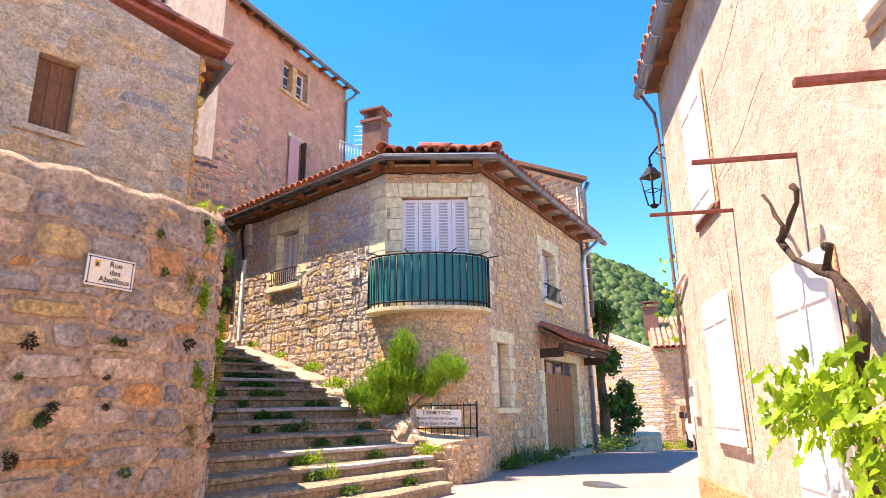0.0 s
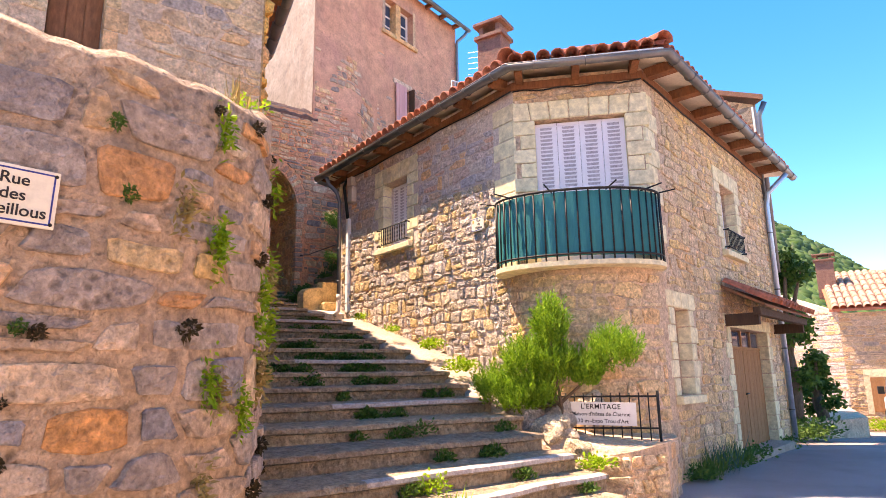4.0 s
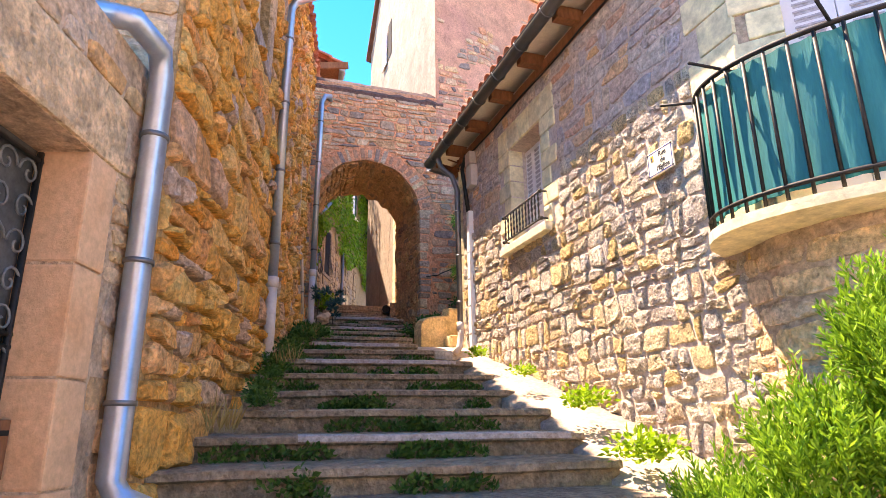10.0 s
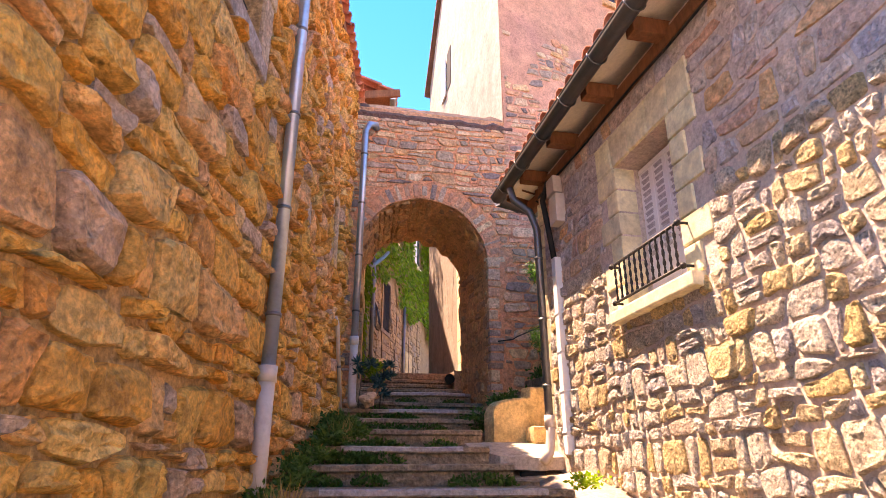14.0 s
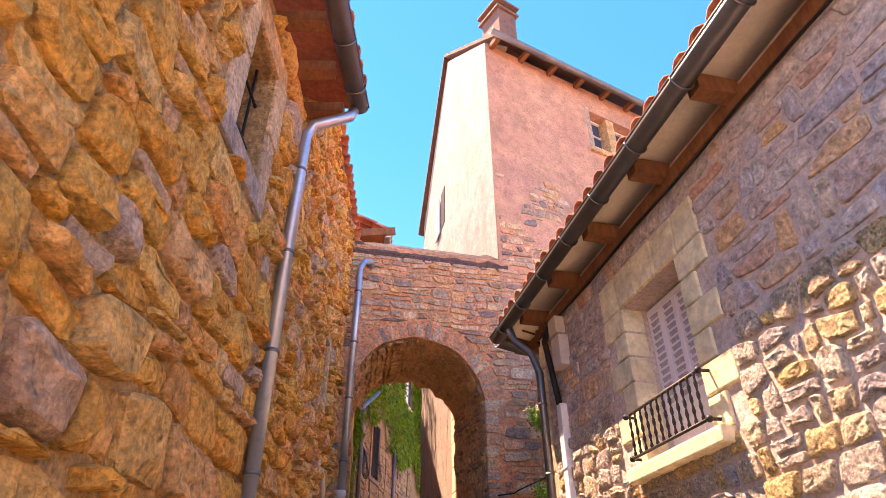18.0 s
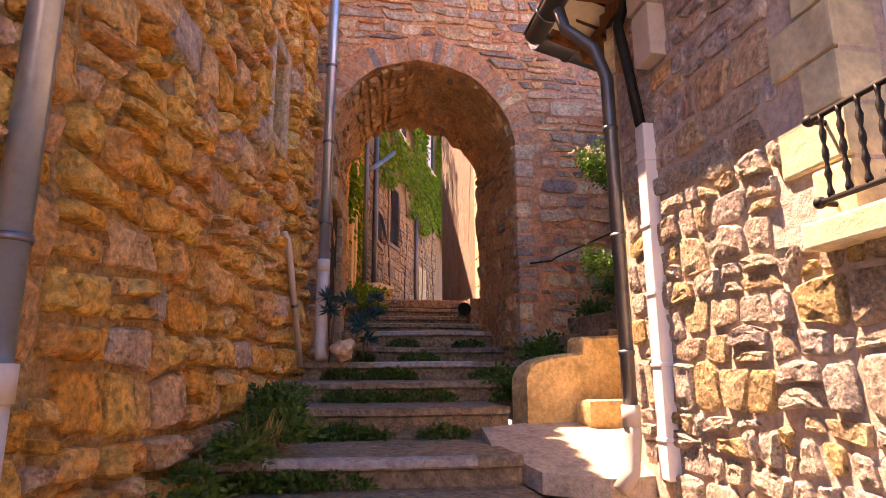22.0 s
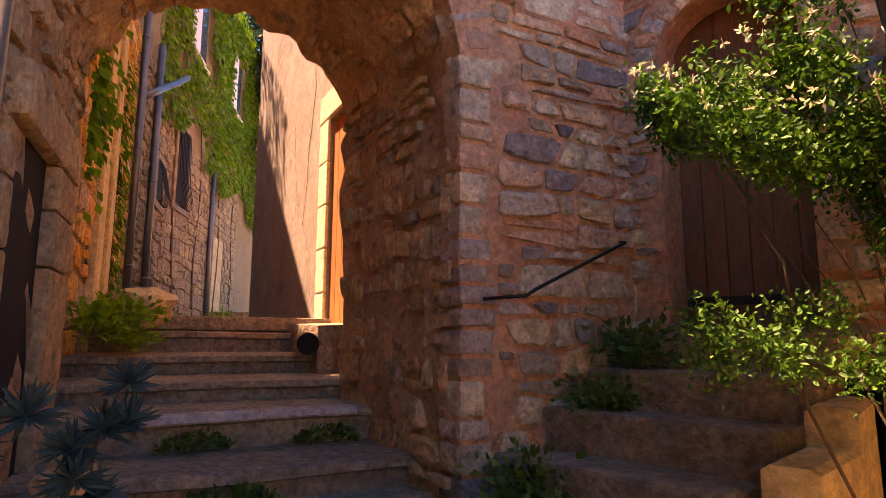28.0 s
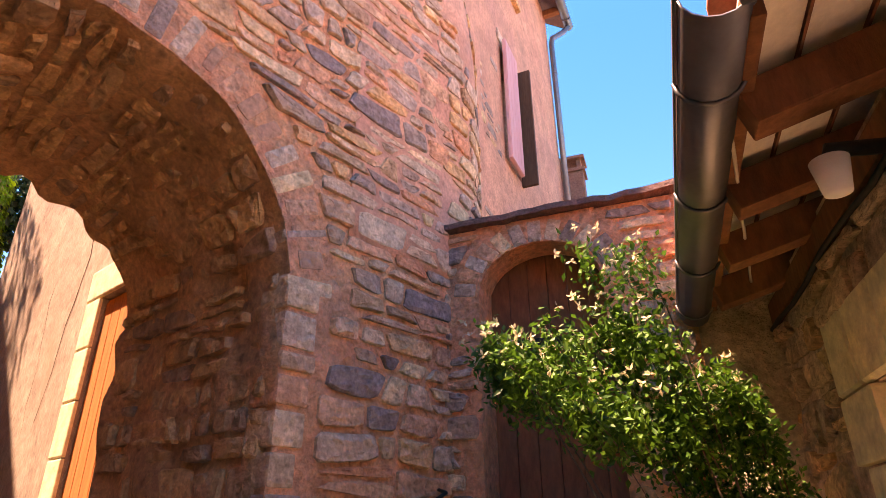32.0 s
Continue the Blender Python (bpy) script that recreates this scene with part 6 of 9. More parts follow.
for f in ((3, 2, 1, 0), (4, 5, 6, 7), (0, 1, 5, 4), (1, 2, 6, 5), (2, 3, 7, 6), (3, 0, 4, 7)):
    bm.faces.new([vs[i] for i in f])
part("roof_deck", bm, M_tile[0], left_roof)
for k in range(7):
    u = 0.1 + (FL.length - 0.2) * k / 6
    boxed("rafter", FL.stand(u, LEFT_EAVE - 0.03 - 0.4 * (1 - u / FL.length), 0.17), 0.11, 0.40, 0.12, M_timber, left_roof, 0.008)
tile_slope(left_roof, FL.at(-0.1, up - 0.31, 0.41), FL.at(q + 0.3, up + 0.1, 0.54), -FL.n, radians(17), 8)
# verge tiles along the upper house's street gable
bm = bmesh.new()
for k in range(14):
    a = FL.at(-0.1, up - 0.31, 0.41) + (-FL.n * math.cos(radians(12.5)) + Vector((0, 0, math.sin(radians(12.5))))) * (0.42 * k)
    y = (-FL.n * math.cos(radians(12.5)) + Vector((0, 0, math.sin(radians(12.5))))).normalized()
    x = FL.u
    z = x.cross(y)
    z = z if z.z > 0 else -z
    half_tile(bm, Matrix(((x.x, y.x, z.x, a.x), (x.y, y.y, z.y, a.y), (x.z, y.z, z.z, a.z), (0, 0, 0, 1))), 0.11, 0.09, 0.45)
part("verge_tiles", bm, M_tile[1], left_roof, "", True)
b_roof = structure(empty("roof", FL2.at(0, 8.5)), "narrow timber and tile eave above the ochre wall", "roof")
for k in range(9):
    a, b = FL2.length * k / 9, FL2.length * (k + 1) / 9
    FL2.piece("eave_board", a + 0.006, b - 0.006, 8.42, 8.56, -0.3, 0.06, M_timber, b_roof, 0.006)
tile_slope(b_roof, FL2.at(-0.1, 8.58, 0.1), FL2.at(FL2.length, 8.58, 0.1), -FL2.n, radians(21), 3)
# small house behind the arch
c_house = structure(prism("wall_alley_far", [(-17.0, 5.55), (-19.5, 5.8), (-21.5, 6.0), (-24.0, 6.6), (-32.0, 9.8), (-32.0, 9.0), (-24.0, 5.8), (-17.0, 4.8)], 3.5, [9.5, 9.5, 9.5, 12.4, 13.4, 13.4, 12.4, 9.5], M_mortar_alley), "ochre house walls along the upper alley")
c_roof = structure(empty("roof", (-17, 5.8, 9.6)), "timber eave corner of the house behind the arch", "roof")
boxed("soffit", pose(-17.9, 5.75, 9.62, 8, 0, -6), 2.0, 0.75, 0.05, M_timber, c_roof, 0.01)
boxed("fascia", pose(-16.92, 5.78, 9.68, 8, 0, -6), 0.05, 0.8, 0.16, M_timber, c_roof, 0.01)
boxed("gutter_end", pose(-17.9, 6.15, 9.66, 0, 0, -6), 2.0, 0.12, 0.11, M_zinc, c_roof, 0.04)
tile_slope(c_roof, (-16.9, 6.1, 9.74), (-18.9, 6.3, 9.74), (0, -1, 0), radians(20), 3)
# barred window in the high wall, slit window
window_6 = structure(empty("window_6", FL.at(GW[0], GW[2])), "small window with crossed iron bars in rough stone, its dark room painted black", "window")
# black sheet paints the darkness of the room behind the bars
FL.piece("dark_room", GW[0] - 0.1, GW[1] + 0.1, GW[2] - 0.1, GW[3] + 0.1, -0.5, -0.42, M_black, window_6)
for k in range(3):
    u = GW[0] + (GW[1] - GW[0]) * (k + 0.5) / 3
    piped("bar", [FL.at(u, GW[2], -0.12), FL.at(u, GW[3], -0.12)], 0.012, M_iron, window_6, 5)
for k in range(2):
    v = GW[2] + (GW[3] - GW[2]) * (k + 0.7) / 2.4
    piped("cross_bar", [FL.at(GW[0], v, -0.11), FL.at(GW[1], v, -0.11)], 0.012, M_iron, window_6, 5)
for a, b, c_, d_ in ((GW[0] - 0.24, GW[0], GW[2] - 0.1, GW[2] + 0.55), (GW[0] - 0.2, GW[0], GW[2] + 0.57, GW[3] + 0.1), (GW[1], GW[1] + 0.2, GW[2] - 0.1, GW[2] + 0.45), (GW[1], GW[1] + 0.26, GW[2] + 0.47, GW[3] + 0.1), (GW[0] - 0.2, GW[1] + 0.2, GW[3], GW[3] + 0.26), (GW[0] - 0.2, GW[1] + 0.2, GW[2] - 0.2, GW[2])):
    FL.piece("frame_stone", a + 0.004, b - 0.004, c_ + 0.004, d_ - 0.004, -0.3, 0.03, M_brown[0], window_6, 0.02)
window_7 = structure(empty("window_7", FL2.at(SL[0], SL[2])), "blocked slit window framed in pale stone", "window")
FL2.piece("infill", SL[0] - 0.02, SL[1] + 0.02, SL[2] - 0.02, SL[3] + 0.02, -0.3, -0.1, M_plaster_pale, window_7)
for a, b, c_, d_ in ((SL[0] - 0.1, SL[0], SL[2] - 0.02, SL[3] + 0.02), (SL[1], SL[1] + 0.1, SL[2] - 0.02, SL[3] + 0.02), (SL[0] - 0.1, SL[1] + 0.1, SL[3], SL[3] + 0.12), (SL[0] - 0.12, SL[1] + 0.12, SL[2] - 0.12, SL[2])):
    FL2.piece("frame_stone", a + 0.003, b - 0.003, c_ + 0.003, d_ - 0.003, -0.2, 0.035, M_brown[0], window_7, 0.015)
# window of the upper house
window_8 = structure(empty("window_8", FU.at(UW[0], UW[2])), "window with a weathered red-brown wooden shutter in pale stone", "window")
FU.piece("shutter_leaf", UW[0] + 0.01, UW[1] - 0.01, UW[2] + 0.01, UW[3] - 0.01, -0.2, -0.14, M_timber, window_8, 0.006)
for k in range(3):
    FU.piece("board", UW[0] + 0.02 + 0.153 * k, UW[0] + 0.16 + 0.153 * k, UW[2] + 0.05, UW[3] - 0.05, -0.14, -0.128, M_timber, window_8, 0.004)
surround(window_8, FU, UW, jamb=0.13, long=0.08, course=0.28, keys=1, lintel=0.16, depth=0.012, sill_out=0.05)
for ob in window_8.children:
    if not ob.name.startswith(("shutter", "board")):
        ob.data.materials[0] = M_brown[0]
# passage under the arch: side doorway
door_4 = structure(empty("door_4", (-16, 5.6, 4.1)), "doorway under the arch with a worn stone frame, its dark depth painted black", "door")
FP = Face((-15.3, 5.42), (-16.9, 5.615), (0, 1))
for k, (z0, z1) in enumerate(((3.9, 4.3), (4.3, 4.85), (4.85, 5.12), (5.12, 5.34))):
    FP.piece("frame_stone", 0.82, 1.24 + 0.05 * (k % 2), z0 + 0.004, z1 - 0.004, -0.12, 0.075, M_vault[0], door_4, 0.02)
    FP.piece("frame_stone", 0.10, 0.26, z0 + 0.004, z1 - 0.004, -0.12, 0.03, M_vault[0], door_4, 0.02)
FP.piece("lintel", 0.12, 1.32, 5.345, 5.58, -0.12, 0.085, M_vault[0], door_4, 0.03)
# black panel painted for the unlit depth of the doorway
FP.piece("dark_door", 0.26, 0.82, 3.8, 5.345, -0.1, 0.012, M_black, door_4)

# ---- upper alley ----
FIV = Face((-24.0, 6.6), (-32.0, 9.8), (0.4, 1))
FA = Face((-17.0, 5.55), (-21.5, 6.0), (0, 1))
FB = Face((-21.5, 6.0), (-24.0, 6.6), (0, 1))
for u, w in ((1.25, 0.42), (2.0, 0.34)):
    structure(FA.piece("trim", u, u + w, 4.4, 9.2, 0.002, 0.08, M_yellow, None, 0.02), "pale ochre pilaster on the alley wall", "pilaster")
# flat black box paints the shade inside the small opening
structure(FA.piece("window_9", 2.45, 2.85, 6.02, 6.34, 0.002, 0.05, M_black, None), "small opening in the alley wall, its dark depth painted black", "window")
for face, u, z0, z1, r_ in ((FA, 4.42, 4.7, 9.3, 0.05), (FB, 1.08, 4.7, 9.0, 0.055), (FIV, 3.0, 4.8, 8.3, 0.05)):
    downpipe("drainpipe", [face.at(u, z1, 0.09), face.at(u, z0, 0.09)], r_, M_dark_zinc, "old grey drainpipe on the alley wall", clips=3)
downpipe("pipe_branch", [FB.at(0.02, 7.75, 0.1), FB.at(0.4, 8.0, 0.2), FB.at(1.3, 8.5, 0.3), FB.at(2.0, 8.9, 0.35)], 0.05, M_dark_zinc, "slanting branch of the alley drainpipe", clips=1)
for face, u0, u1, v0, v1, bars, text in ((FB, 1.75, 2.35, 6.75, 7.4, 7, "window behind a bulging iron grille"), (FIV, 0.55, 1.3, 7.0, 8.45, 8, "tall window behind a bulging iron grille")):
    w = structure(empty("window_10", face.at(u0, v0)), text, "window")
    # black pane paints the unlit room behind the grille
    face.piece("pane", u0, u1, v0, v1, 0.003, 0.02, M_black, w)
    for a, b, c_, d_ in ((u0 - 0.12, u0, v0 - 0.1, v1 + 0.1), (u1, u1 + 0.12, v0 - 0.1, v1 + 0.1), (u0, u1, v1, v1 + 0.12), (u0 - 0.15, u1 + 0.15, v0 - 0.12, v0)):
        face.piece("frame_stone", a, b, c_, d_, 0.003, 0.05, M_alley[0], w, 0.015)
    for k in range(bars):
        u = u0 + (u1 - u0) * (k + 0.5) / bars
        piped("bar", [face.at(u, v1, 0.06), face.at(u, v0 + 0.5, 0.09), face.at(u, v0 + 0.3, 0.13), face.at(u, v0 + 0.08, 0.17), face.at(u, v0 - 0.02, 0.12), face.at(u, v0 - 0.03, 0.06)], 0.007, M_iron, w, 5)
for u, v0, v1 in ((4.9, 10.4, 11.8), (1.35, 10.2, 11.6)):
    w = structure(empty("window_11", FIV.at(u, v0)), "high window with an open white shutter among ivy", "window")
    FIV.piece("pane", u, u + 0.7, v0, v1, 0.003, 0.02, M_glass, w)
    FIV.piece("shutter_leaf", u - 0.5, u - 0.02, v0, v1, 0.05, 0.09, M_white, w, 0.006)
    FIV.piece("frame_stone", u - 0.08, u + 0.78, v0 - 0.12, v0, 0.003, 0.1, M_dressed[0], w, 0.01)
# black panel on the wall paints the cellar's dark depth
structure(FB.piece("door_5", 1.35, 2.1, 4.7, 5.5, 0.003, 0.012, M_black, None), "small cellar opening at the foot of the alley wall, its dark depth painted black", "door")
structure(FIV.piece("door_6", 3.6, 4.5, 4.8, 6.9, 0.003, 0.03, M_yellow, None, 0.01), "pale door far up the alley", "door")
for k in range(4):
    structure(boxed("stairs_upper", pose(-25.0 - 0.8 * k, 8.0 + 0.3 * k, 4.66 + 0.14 * k, 0, 0, -20), 1.0, 4.5, 0.22, M_step[0], None, 0.02), "worn grey step far up the alley", "steps")
for z, x, yl, yr in ((4.62, -18.5, 6.1, 7.7),):
    structure(boxed("kerb_upper", pose(x, (yl + yr) / 2, z + 0.05), 0.5, yr - yl, 0.12, M_step[0], None, 0.02), "worn stone edge of the upper alley", "kerb")
rock("rock", -18.2, 6.05, 4.78, 0.34, 0.26, 0.17, 4.4, M_yellow, "yellowish worn stone bench at the alley's edge")
# orange door in the gable wall
door_7 = structure(empty("door_7", FG.at(RD[0], RD[2])), "orange-brown wooden door in the sunlit gable, ajar", "door")
FG.piece("door_leaf", RD[0] + 0.02, RD[1] - 0.02, RD[2], RD[3] - 0.02, -0.1, -0.04, M_red_door, door_7, 0.006)
for k in range(6):
    w = (RD[1] - RD[0] - 0.04) / 6
    FG.piece("board", RD[0] + 0.02 + w * k + 0.004, RD[0] + 0.02 + w * (k + 1) - 0.004, RD[2] + 0.03, RD[3] - 0.05, -0.04, -0.03, M_red_door, door_7, 0.004)
for a, b in ((RD[0] - 0.28, RD[0]), (RD[1], RD[1] + 0.28)):
    for k in range(5):
        FG.piece("jamb_stone", a, b, RD[2] + 0.44 * k + 0.004, RD[2] + 0.44 * (k + 1) - 0.004, -0.2, 0.03, M_dressed[0], door_7, 0.015)
FG.piece("lintel", RD[0] - 0.3, RD[1] + 0.3, RD[3] + 0.01, RD[3] + 0.3, -0.2, 0.03, M_dressed[0], door_7, 0.015)
FG.piece("threshold", RD[0] - 0.2, RD[1] + 0.2, 4.3, RD[2] - 0.003, -0.2, 0.25, M_step[0], door_7, 0.02)
pp = tagged(empty("drain_mouth", (-17.3, 7.2, 4.45)), "round drain pipe mouth beside the steps, its dark inside painted black", "pipe")
bm = bmesh.new()
tube(bm, [(-17.33, 7.20, 4.50), (-17.7, 7.30, 4.52)], 0.088, 16, False)
part("pipe", bm, M_step[0], pp, "", True)
# black plug paints the dark inside of the pipe
bm = bmesh.new()
tube(bm, [(-17.335, 7.2, 4.50), (-17.38, 7.215, 4.5)], 0.084, 16)
part("inside", bm, M_black, pp)
structure(prism("kerb_arch", [(-17.35, 7.28), (-17.9, 7.3), (-18.4, 7.3), (-18.4, 7.75), (-17.35, 7.7)], 4.0, [4.64, 4.66, 4.68, 4.7, 4.66], M_step[0]), "stone kerb beside the steps behind the arch", "kerb")
for k, (x, y, h) in enumerate(((-15.4, 5.75, 4.02), (-15.0, 5.62, 3.86))):
    rock("rock", x, y, h, 0.15, 0.1, 0.09, k + 8.2, M_jamb, "reddish rough stone beside the steps")

# ---- tall house details ----
window_12 = structure(empty("window_12", FT.at(TW[0], TW[2])), "tall house window with blue panes and a stone mullion", "window")
FT.piece("pane", TW[0] + 0.05, TW[0] + 0.5, TW[2] + 0.03, TW[3] - 0.03, -0.3, -0.27, M_glass, window_12)
FT.piece("pane", TW[0] + 0.72, TW[1] - 0.05, TW[2] + 0.03, TW[3] - 0.03, -0.3, -0.27, M_glass, window_12)
FT.piece("mullion", TW[0] + 0.5, TW[0] + 0.72, TW[2], TW[3], -0.32, -0.02, M_brown[0], window_12, 0.01)
for a, b, c_, d_ in ((TW[0], TW[0] + 0.04, TW[2], TW[3]), (TW[1] - 0.04, TW[1], TW[2], TW[3]), (TW[0], TW[1], TW[3] - 0.04, TW[3]), (TW[0], TW[1], TW[2], TW[2] + 0.04)):
    FT.piece("window_frame", a, b, c_, d_, -0.29, -0.22, M_white, window_12, 0.006)
for v in (TW[2] + 0.35, TW[2] + 0.68):
    FT.piece("glazing_bar", TW[0] + 0.04, TW[1] - 0.04, v, v + 0.025, -0.28, -0.24, M_white, window_12)
for a, b in ((TW[0] - 0.12, TW[0] - 0.003), (TW[1] + 0.003, TW[1] + 0.12)):
    FT.piece("frame_stone", a, b, TW[2] - 0.02, TW[3] + 0.1, -0.2, 0.012, M_brown[0], window_12, 0.01)
FT.piece("sill", TW[0] - 0.16, TW[1] + 0.16, TW[2] - 0.13, TW[2] - 0.003, -0.2, 0.07, M_brown[0], window_12, 0.01)
window_13 = structure(empty("window_13", FT.at(TP[0], TP[2])), "window with a half-open faded pink plank shutter", "window")
# black sheet paints the dark room behind the shutter
FT.piece("pane", TP[0], TP[1], TP[2], TP[3], -0.3, -0.25, M_black, window_13)
sh = FT.piece("shutter_leaf", TP[0] - 0.05, TP[0] + 0.42, TP[2] - 0.05, TP[3] + 0.05, 0.05, 0.09, M_pink_shutter, window_13, 0.006)
for k in range(4):
    FT.piece("board", TP[0] - 0.045 + 0.116 * k, TP[0] + 0.066 + 0.116 * k, TP[2] - 0.045, TP[3] + 0.045, 0.09, 0.098, M_pink_shutter, sh, 0.003)
FT.piece("shutter_leaf", TP[1] - 0.02, TP[1] + 0.03, TP[2] - 0.05, TP[3] + 0.05, 0.0, 0.2, M_door, window_13, 0.006)
FT.piece("frame_stone", TP[0] - 0.1, TP[1] + 0.1, TP[3] + 0.06, TP[3] + 0.22, -0.1, 0.02, M_brown[0], window_13, 0.01)
line_gutter("gutter", [FT.at(-0.1, 13.62, 0.38), FT.at(FT.length + 0.3, 13.6, 0.38)], M_dark_zinc, 0.07, "dark gutter under the tall house's eave")
rafters(tall_roof, FT, TALL_EAVE - 0.12, 0.35, 9, 0.15)
downpipe("drainpipe", [FT.at(FT.length + 0.2, 13.55, 0.37), FT.at(FT.length + 0.1, 13.35, 0.3), FT.at(FT.length - 0.03, 13.15, 0.1), FT.at(FT.length - 0.05, 13.0, 0.08), FT.at(FT.length - 0.05, 7.5, 0.08)], 0.05, M_dark_zinc, "dark drainpipe at the edge of the tall house")
chimney("chimney", -15.95, 8.25, 13.6, 15.4, 0.62, "rendered chimney at the tall house's eave corner")
window_14 = structure(empty("window_14", FG.at(1.9, 11.8)), "small gable window with an open white shutter", "window")
# black sheet on the gable paints the dark behind the window
FG.piece("pane", FG.length - 4.35, FG.length - 3.95, 11.9, 13.0, 0.003, 0.012, M_black, window_14)
FG.piece("shutter_leaf", FG.length - 4.9, FG.length - 4.4, 11.85, 12.9, 0.02, 0.06, M_white, window_14, 0.006)
# low roof terrace rail between the houses
tr_ = tagged(empty("terrace_rail", (-13.85, 11.5, 8.75)), "thin grey terrace railing between the roofs", "railing")
for z in (8.85, 9.6):
    piped("rail", [(-13.87, 10.95, z), (-13.8, 12.05, z)], 0.02, M_zinc, tr_, 5)
for k in range(11):
    piped("bar", [(-13.87 + 0.007 * k, 10.95 + 0.11 * k, 8.75), (-13.87 + 0.007 * k, 10.95 + 0.11 * k, 9.6)], 0.012, M_zinc, tr_, 4)
structure(prism("wall_between", [(-13.95, 10.9), (-13.3, 10.9), (-13.3, 12.1), (-13.9, 12.1)], 3, 8.75, M_plaster_pink), "low wing between the two houses")
structure(prism("wall_wing", [(-17.2, 13.8), (-16.7, 15.6), (-18.5, 16), (-18.5, 14)], 3, 9.6, M_plaster_pink), "low rear wing beside the tall house")
chimney("chimney", -17.4, 14.75, 9.6, 10.9, 0.42, "small weathered brick chimney behind the tall house")
# house behind the corner house
rear = structure(prism("wall_behind", [(-13.0, 15.4), (-8.2, 15.4), (-10.5, 18.5), (-13.0, 18.5)], -0.5, 7.95, M_red[1]), "red-brown stone house behind the corner house")
rear_roof = structure(empty("roof", (-10, 15, 7.6)), "dark red tiled roof of the house behind", "roof")
bm = bmesh.new()
vs = [bm.verts.new(p) for p in ((-13.3, 15.15, 10.6), (-7.9, 15.15, 7.9), (-10.4, 18.8, 9.2), (-13.3, 18.8, 10.6), (-13.3, 15.15, 10.72), (-7.9, 15.15, 8.02), (-10.4, 18.8, 9.32), (-13.3, 18.8, 10.72))]
for f in ((3, 2, 1, 0), (4, 5, 6, 7), (0, 1, 5, 4), (1, 2, 6, 5), (2, 3, 7, 6), (3, 0, 4, 7)):
    bm.faces.new([vs[i] for i in f])
part("roof_deck", bm, M_dark_roof, rear_roof)
bm = bmesh.new()
for p in ((-13.0, 15.4, 7.94), (-8.2, 15.4, 7.94), (-13.0, 15.4, 10.42)):
    bm.verts.new(p)
bm.verts.ensure_lookup_table()
bm.faces.new(list(bm.verts))
part("gable_top", bm, M_red[1], rear)
downpipe("drainpipe", [(-7.95, 15.3, 7.9), (-8.12, 15.32, 7.6), (-8.14, 15.32, 4.0)], 0.06, M_dark_zinc, "dark drainpipe on the house behind")

# ---- house across the street ----
def plain_shutters(name, o, leaves, label, d=0.02):
    s = structure(empty(name, FR.at(o[0], o[2])), label, "window")
    w = (o[1] - o[0]) / leaves
    for k in range(leaves):
        leaf = FR.piece("shutter_leaf", o[0] + w * k + 0.005, o[0] + w * (k + 1) - 0.005, o[2], o[3], d, d + 0.04, M_white, s, 0.006)
        for z in (o[2] + (o[3] - o[2]) * 0.12, o[2] + (o[3] - o[2]) * 0.82):
            FR.piece("hinge", o[0] + w * k + 0.02, o[0] + w * (k + 1) - 0.02, z - 0.014, z + 0.014, d + 0.04, d + 0.05, M_white, leaf, 0.003)
    FR.piece("sill", o[0] - 0.05, o[1] + 0.05, o[2] - 0.06, o[2] - 0.003, 0.003, 0.035, M_rust if name == "window_15" else M_plaster_right, s, 0.012)
    FR.piece("jamb", o[1] + 0.004, o[1] + 0.05, o[2], o[3], 0.003, 0.02, M_brown[0], s, 0.006)
    return s


plain_shutters("window_15", S1, 2, "upper window with closed white wooden shutters, sunlit")
plain_shutters("window_16", S2, 2, "ground-floor window with closed white wooden shutters, sunlit")
plain_shutters("window_17", S3, 2, "low window with white wooden shutters behind the vine")
plain_shutters("window_18", (4.96, 5.8, 3.42, 4.5), 2, "upper window with white wooden shutters near the vine")
for x, y, z, l in ((-0.754, 4.319, 3.17, 0.65), (-1.51, 5.515, 3.25, 0.7), (0.22, 2.78, 2.75, 0.72)):
    u = FR.u_of(x, y)
    tagged(boxed("iron_bar", FR.stand(u, z, l / 2 - 0.05) , 0.035, l + 0.1, 0.03, M_rust, None, 0.005), "rusty iron trellis bar standing out from the wall", "iron bar")
for k, (ua, za, ub, zb) in enumerate(((0.7, 3.9, 3.4, 4.7), (1.0, 3.3, 3.6, 3.9), (2.2, 3.15, 2.3, 1.3))):
    pts = [FR.at(ua + (ub - ua) * q / 8, za + (zb - za) * q / 8 + 0.04 * math.sin(q * 1.7 + k), 0.02) for q in range(9)]
    tagged(piped("wire", pts, 0.0022, M_rust, None, 4), "thin slack wire on the rendered wall", "wire")
right_roof = structure(empty("roof", FR.at(0, RIGHT_EAVE)), "tiled roof edge of the peach house with a gutter", "roof")
bm = bmesh.new()
vs = [bm.verts.new(p) for p in (FR.at(-0.04, RIGHT_EAVE + 0.02, 0.2), FR.at(FR.length + 1, RIGHT_EAVE + 0.02, 0.2), FR.at(FR.length + 1, RIGHT_EAVE + 1.55, -5), FR.at(-0.04, RIGHT_EAVE + 1.55, -5))]
vs += [bm.verts.new(v.co + Vector((0, 0, 0.08))) for v in vs]
for f in ((3, 2, 1, 0), (4, 5, 6, 7), (0, 1, 5, 4), (1, 2, 6, 5), (2, 3, 7, 6), (3, 0, 4, 7)):
    bm.faces.new([vs[i] for i in f])
part("roof_deck", bm, M_timber, right_roof)
rafters(right_roof, FR, RIGHT_EAVE - 0.06, 0.26, 14, 0.1)
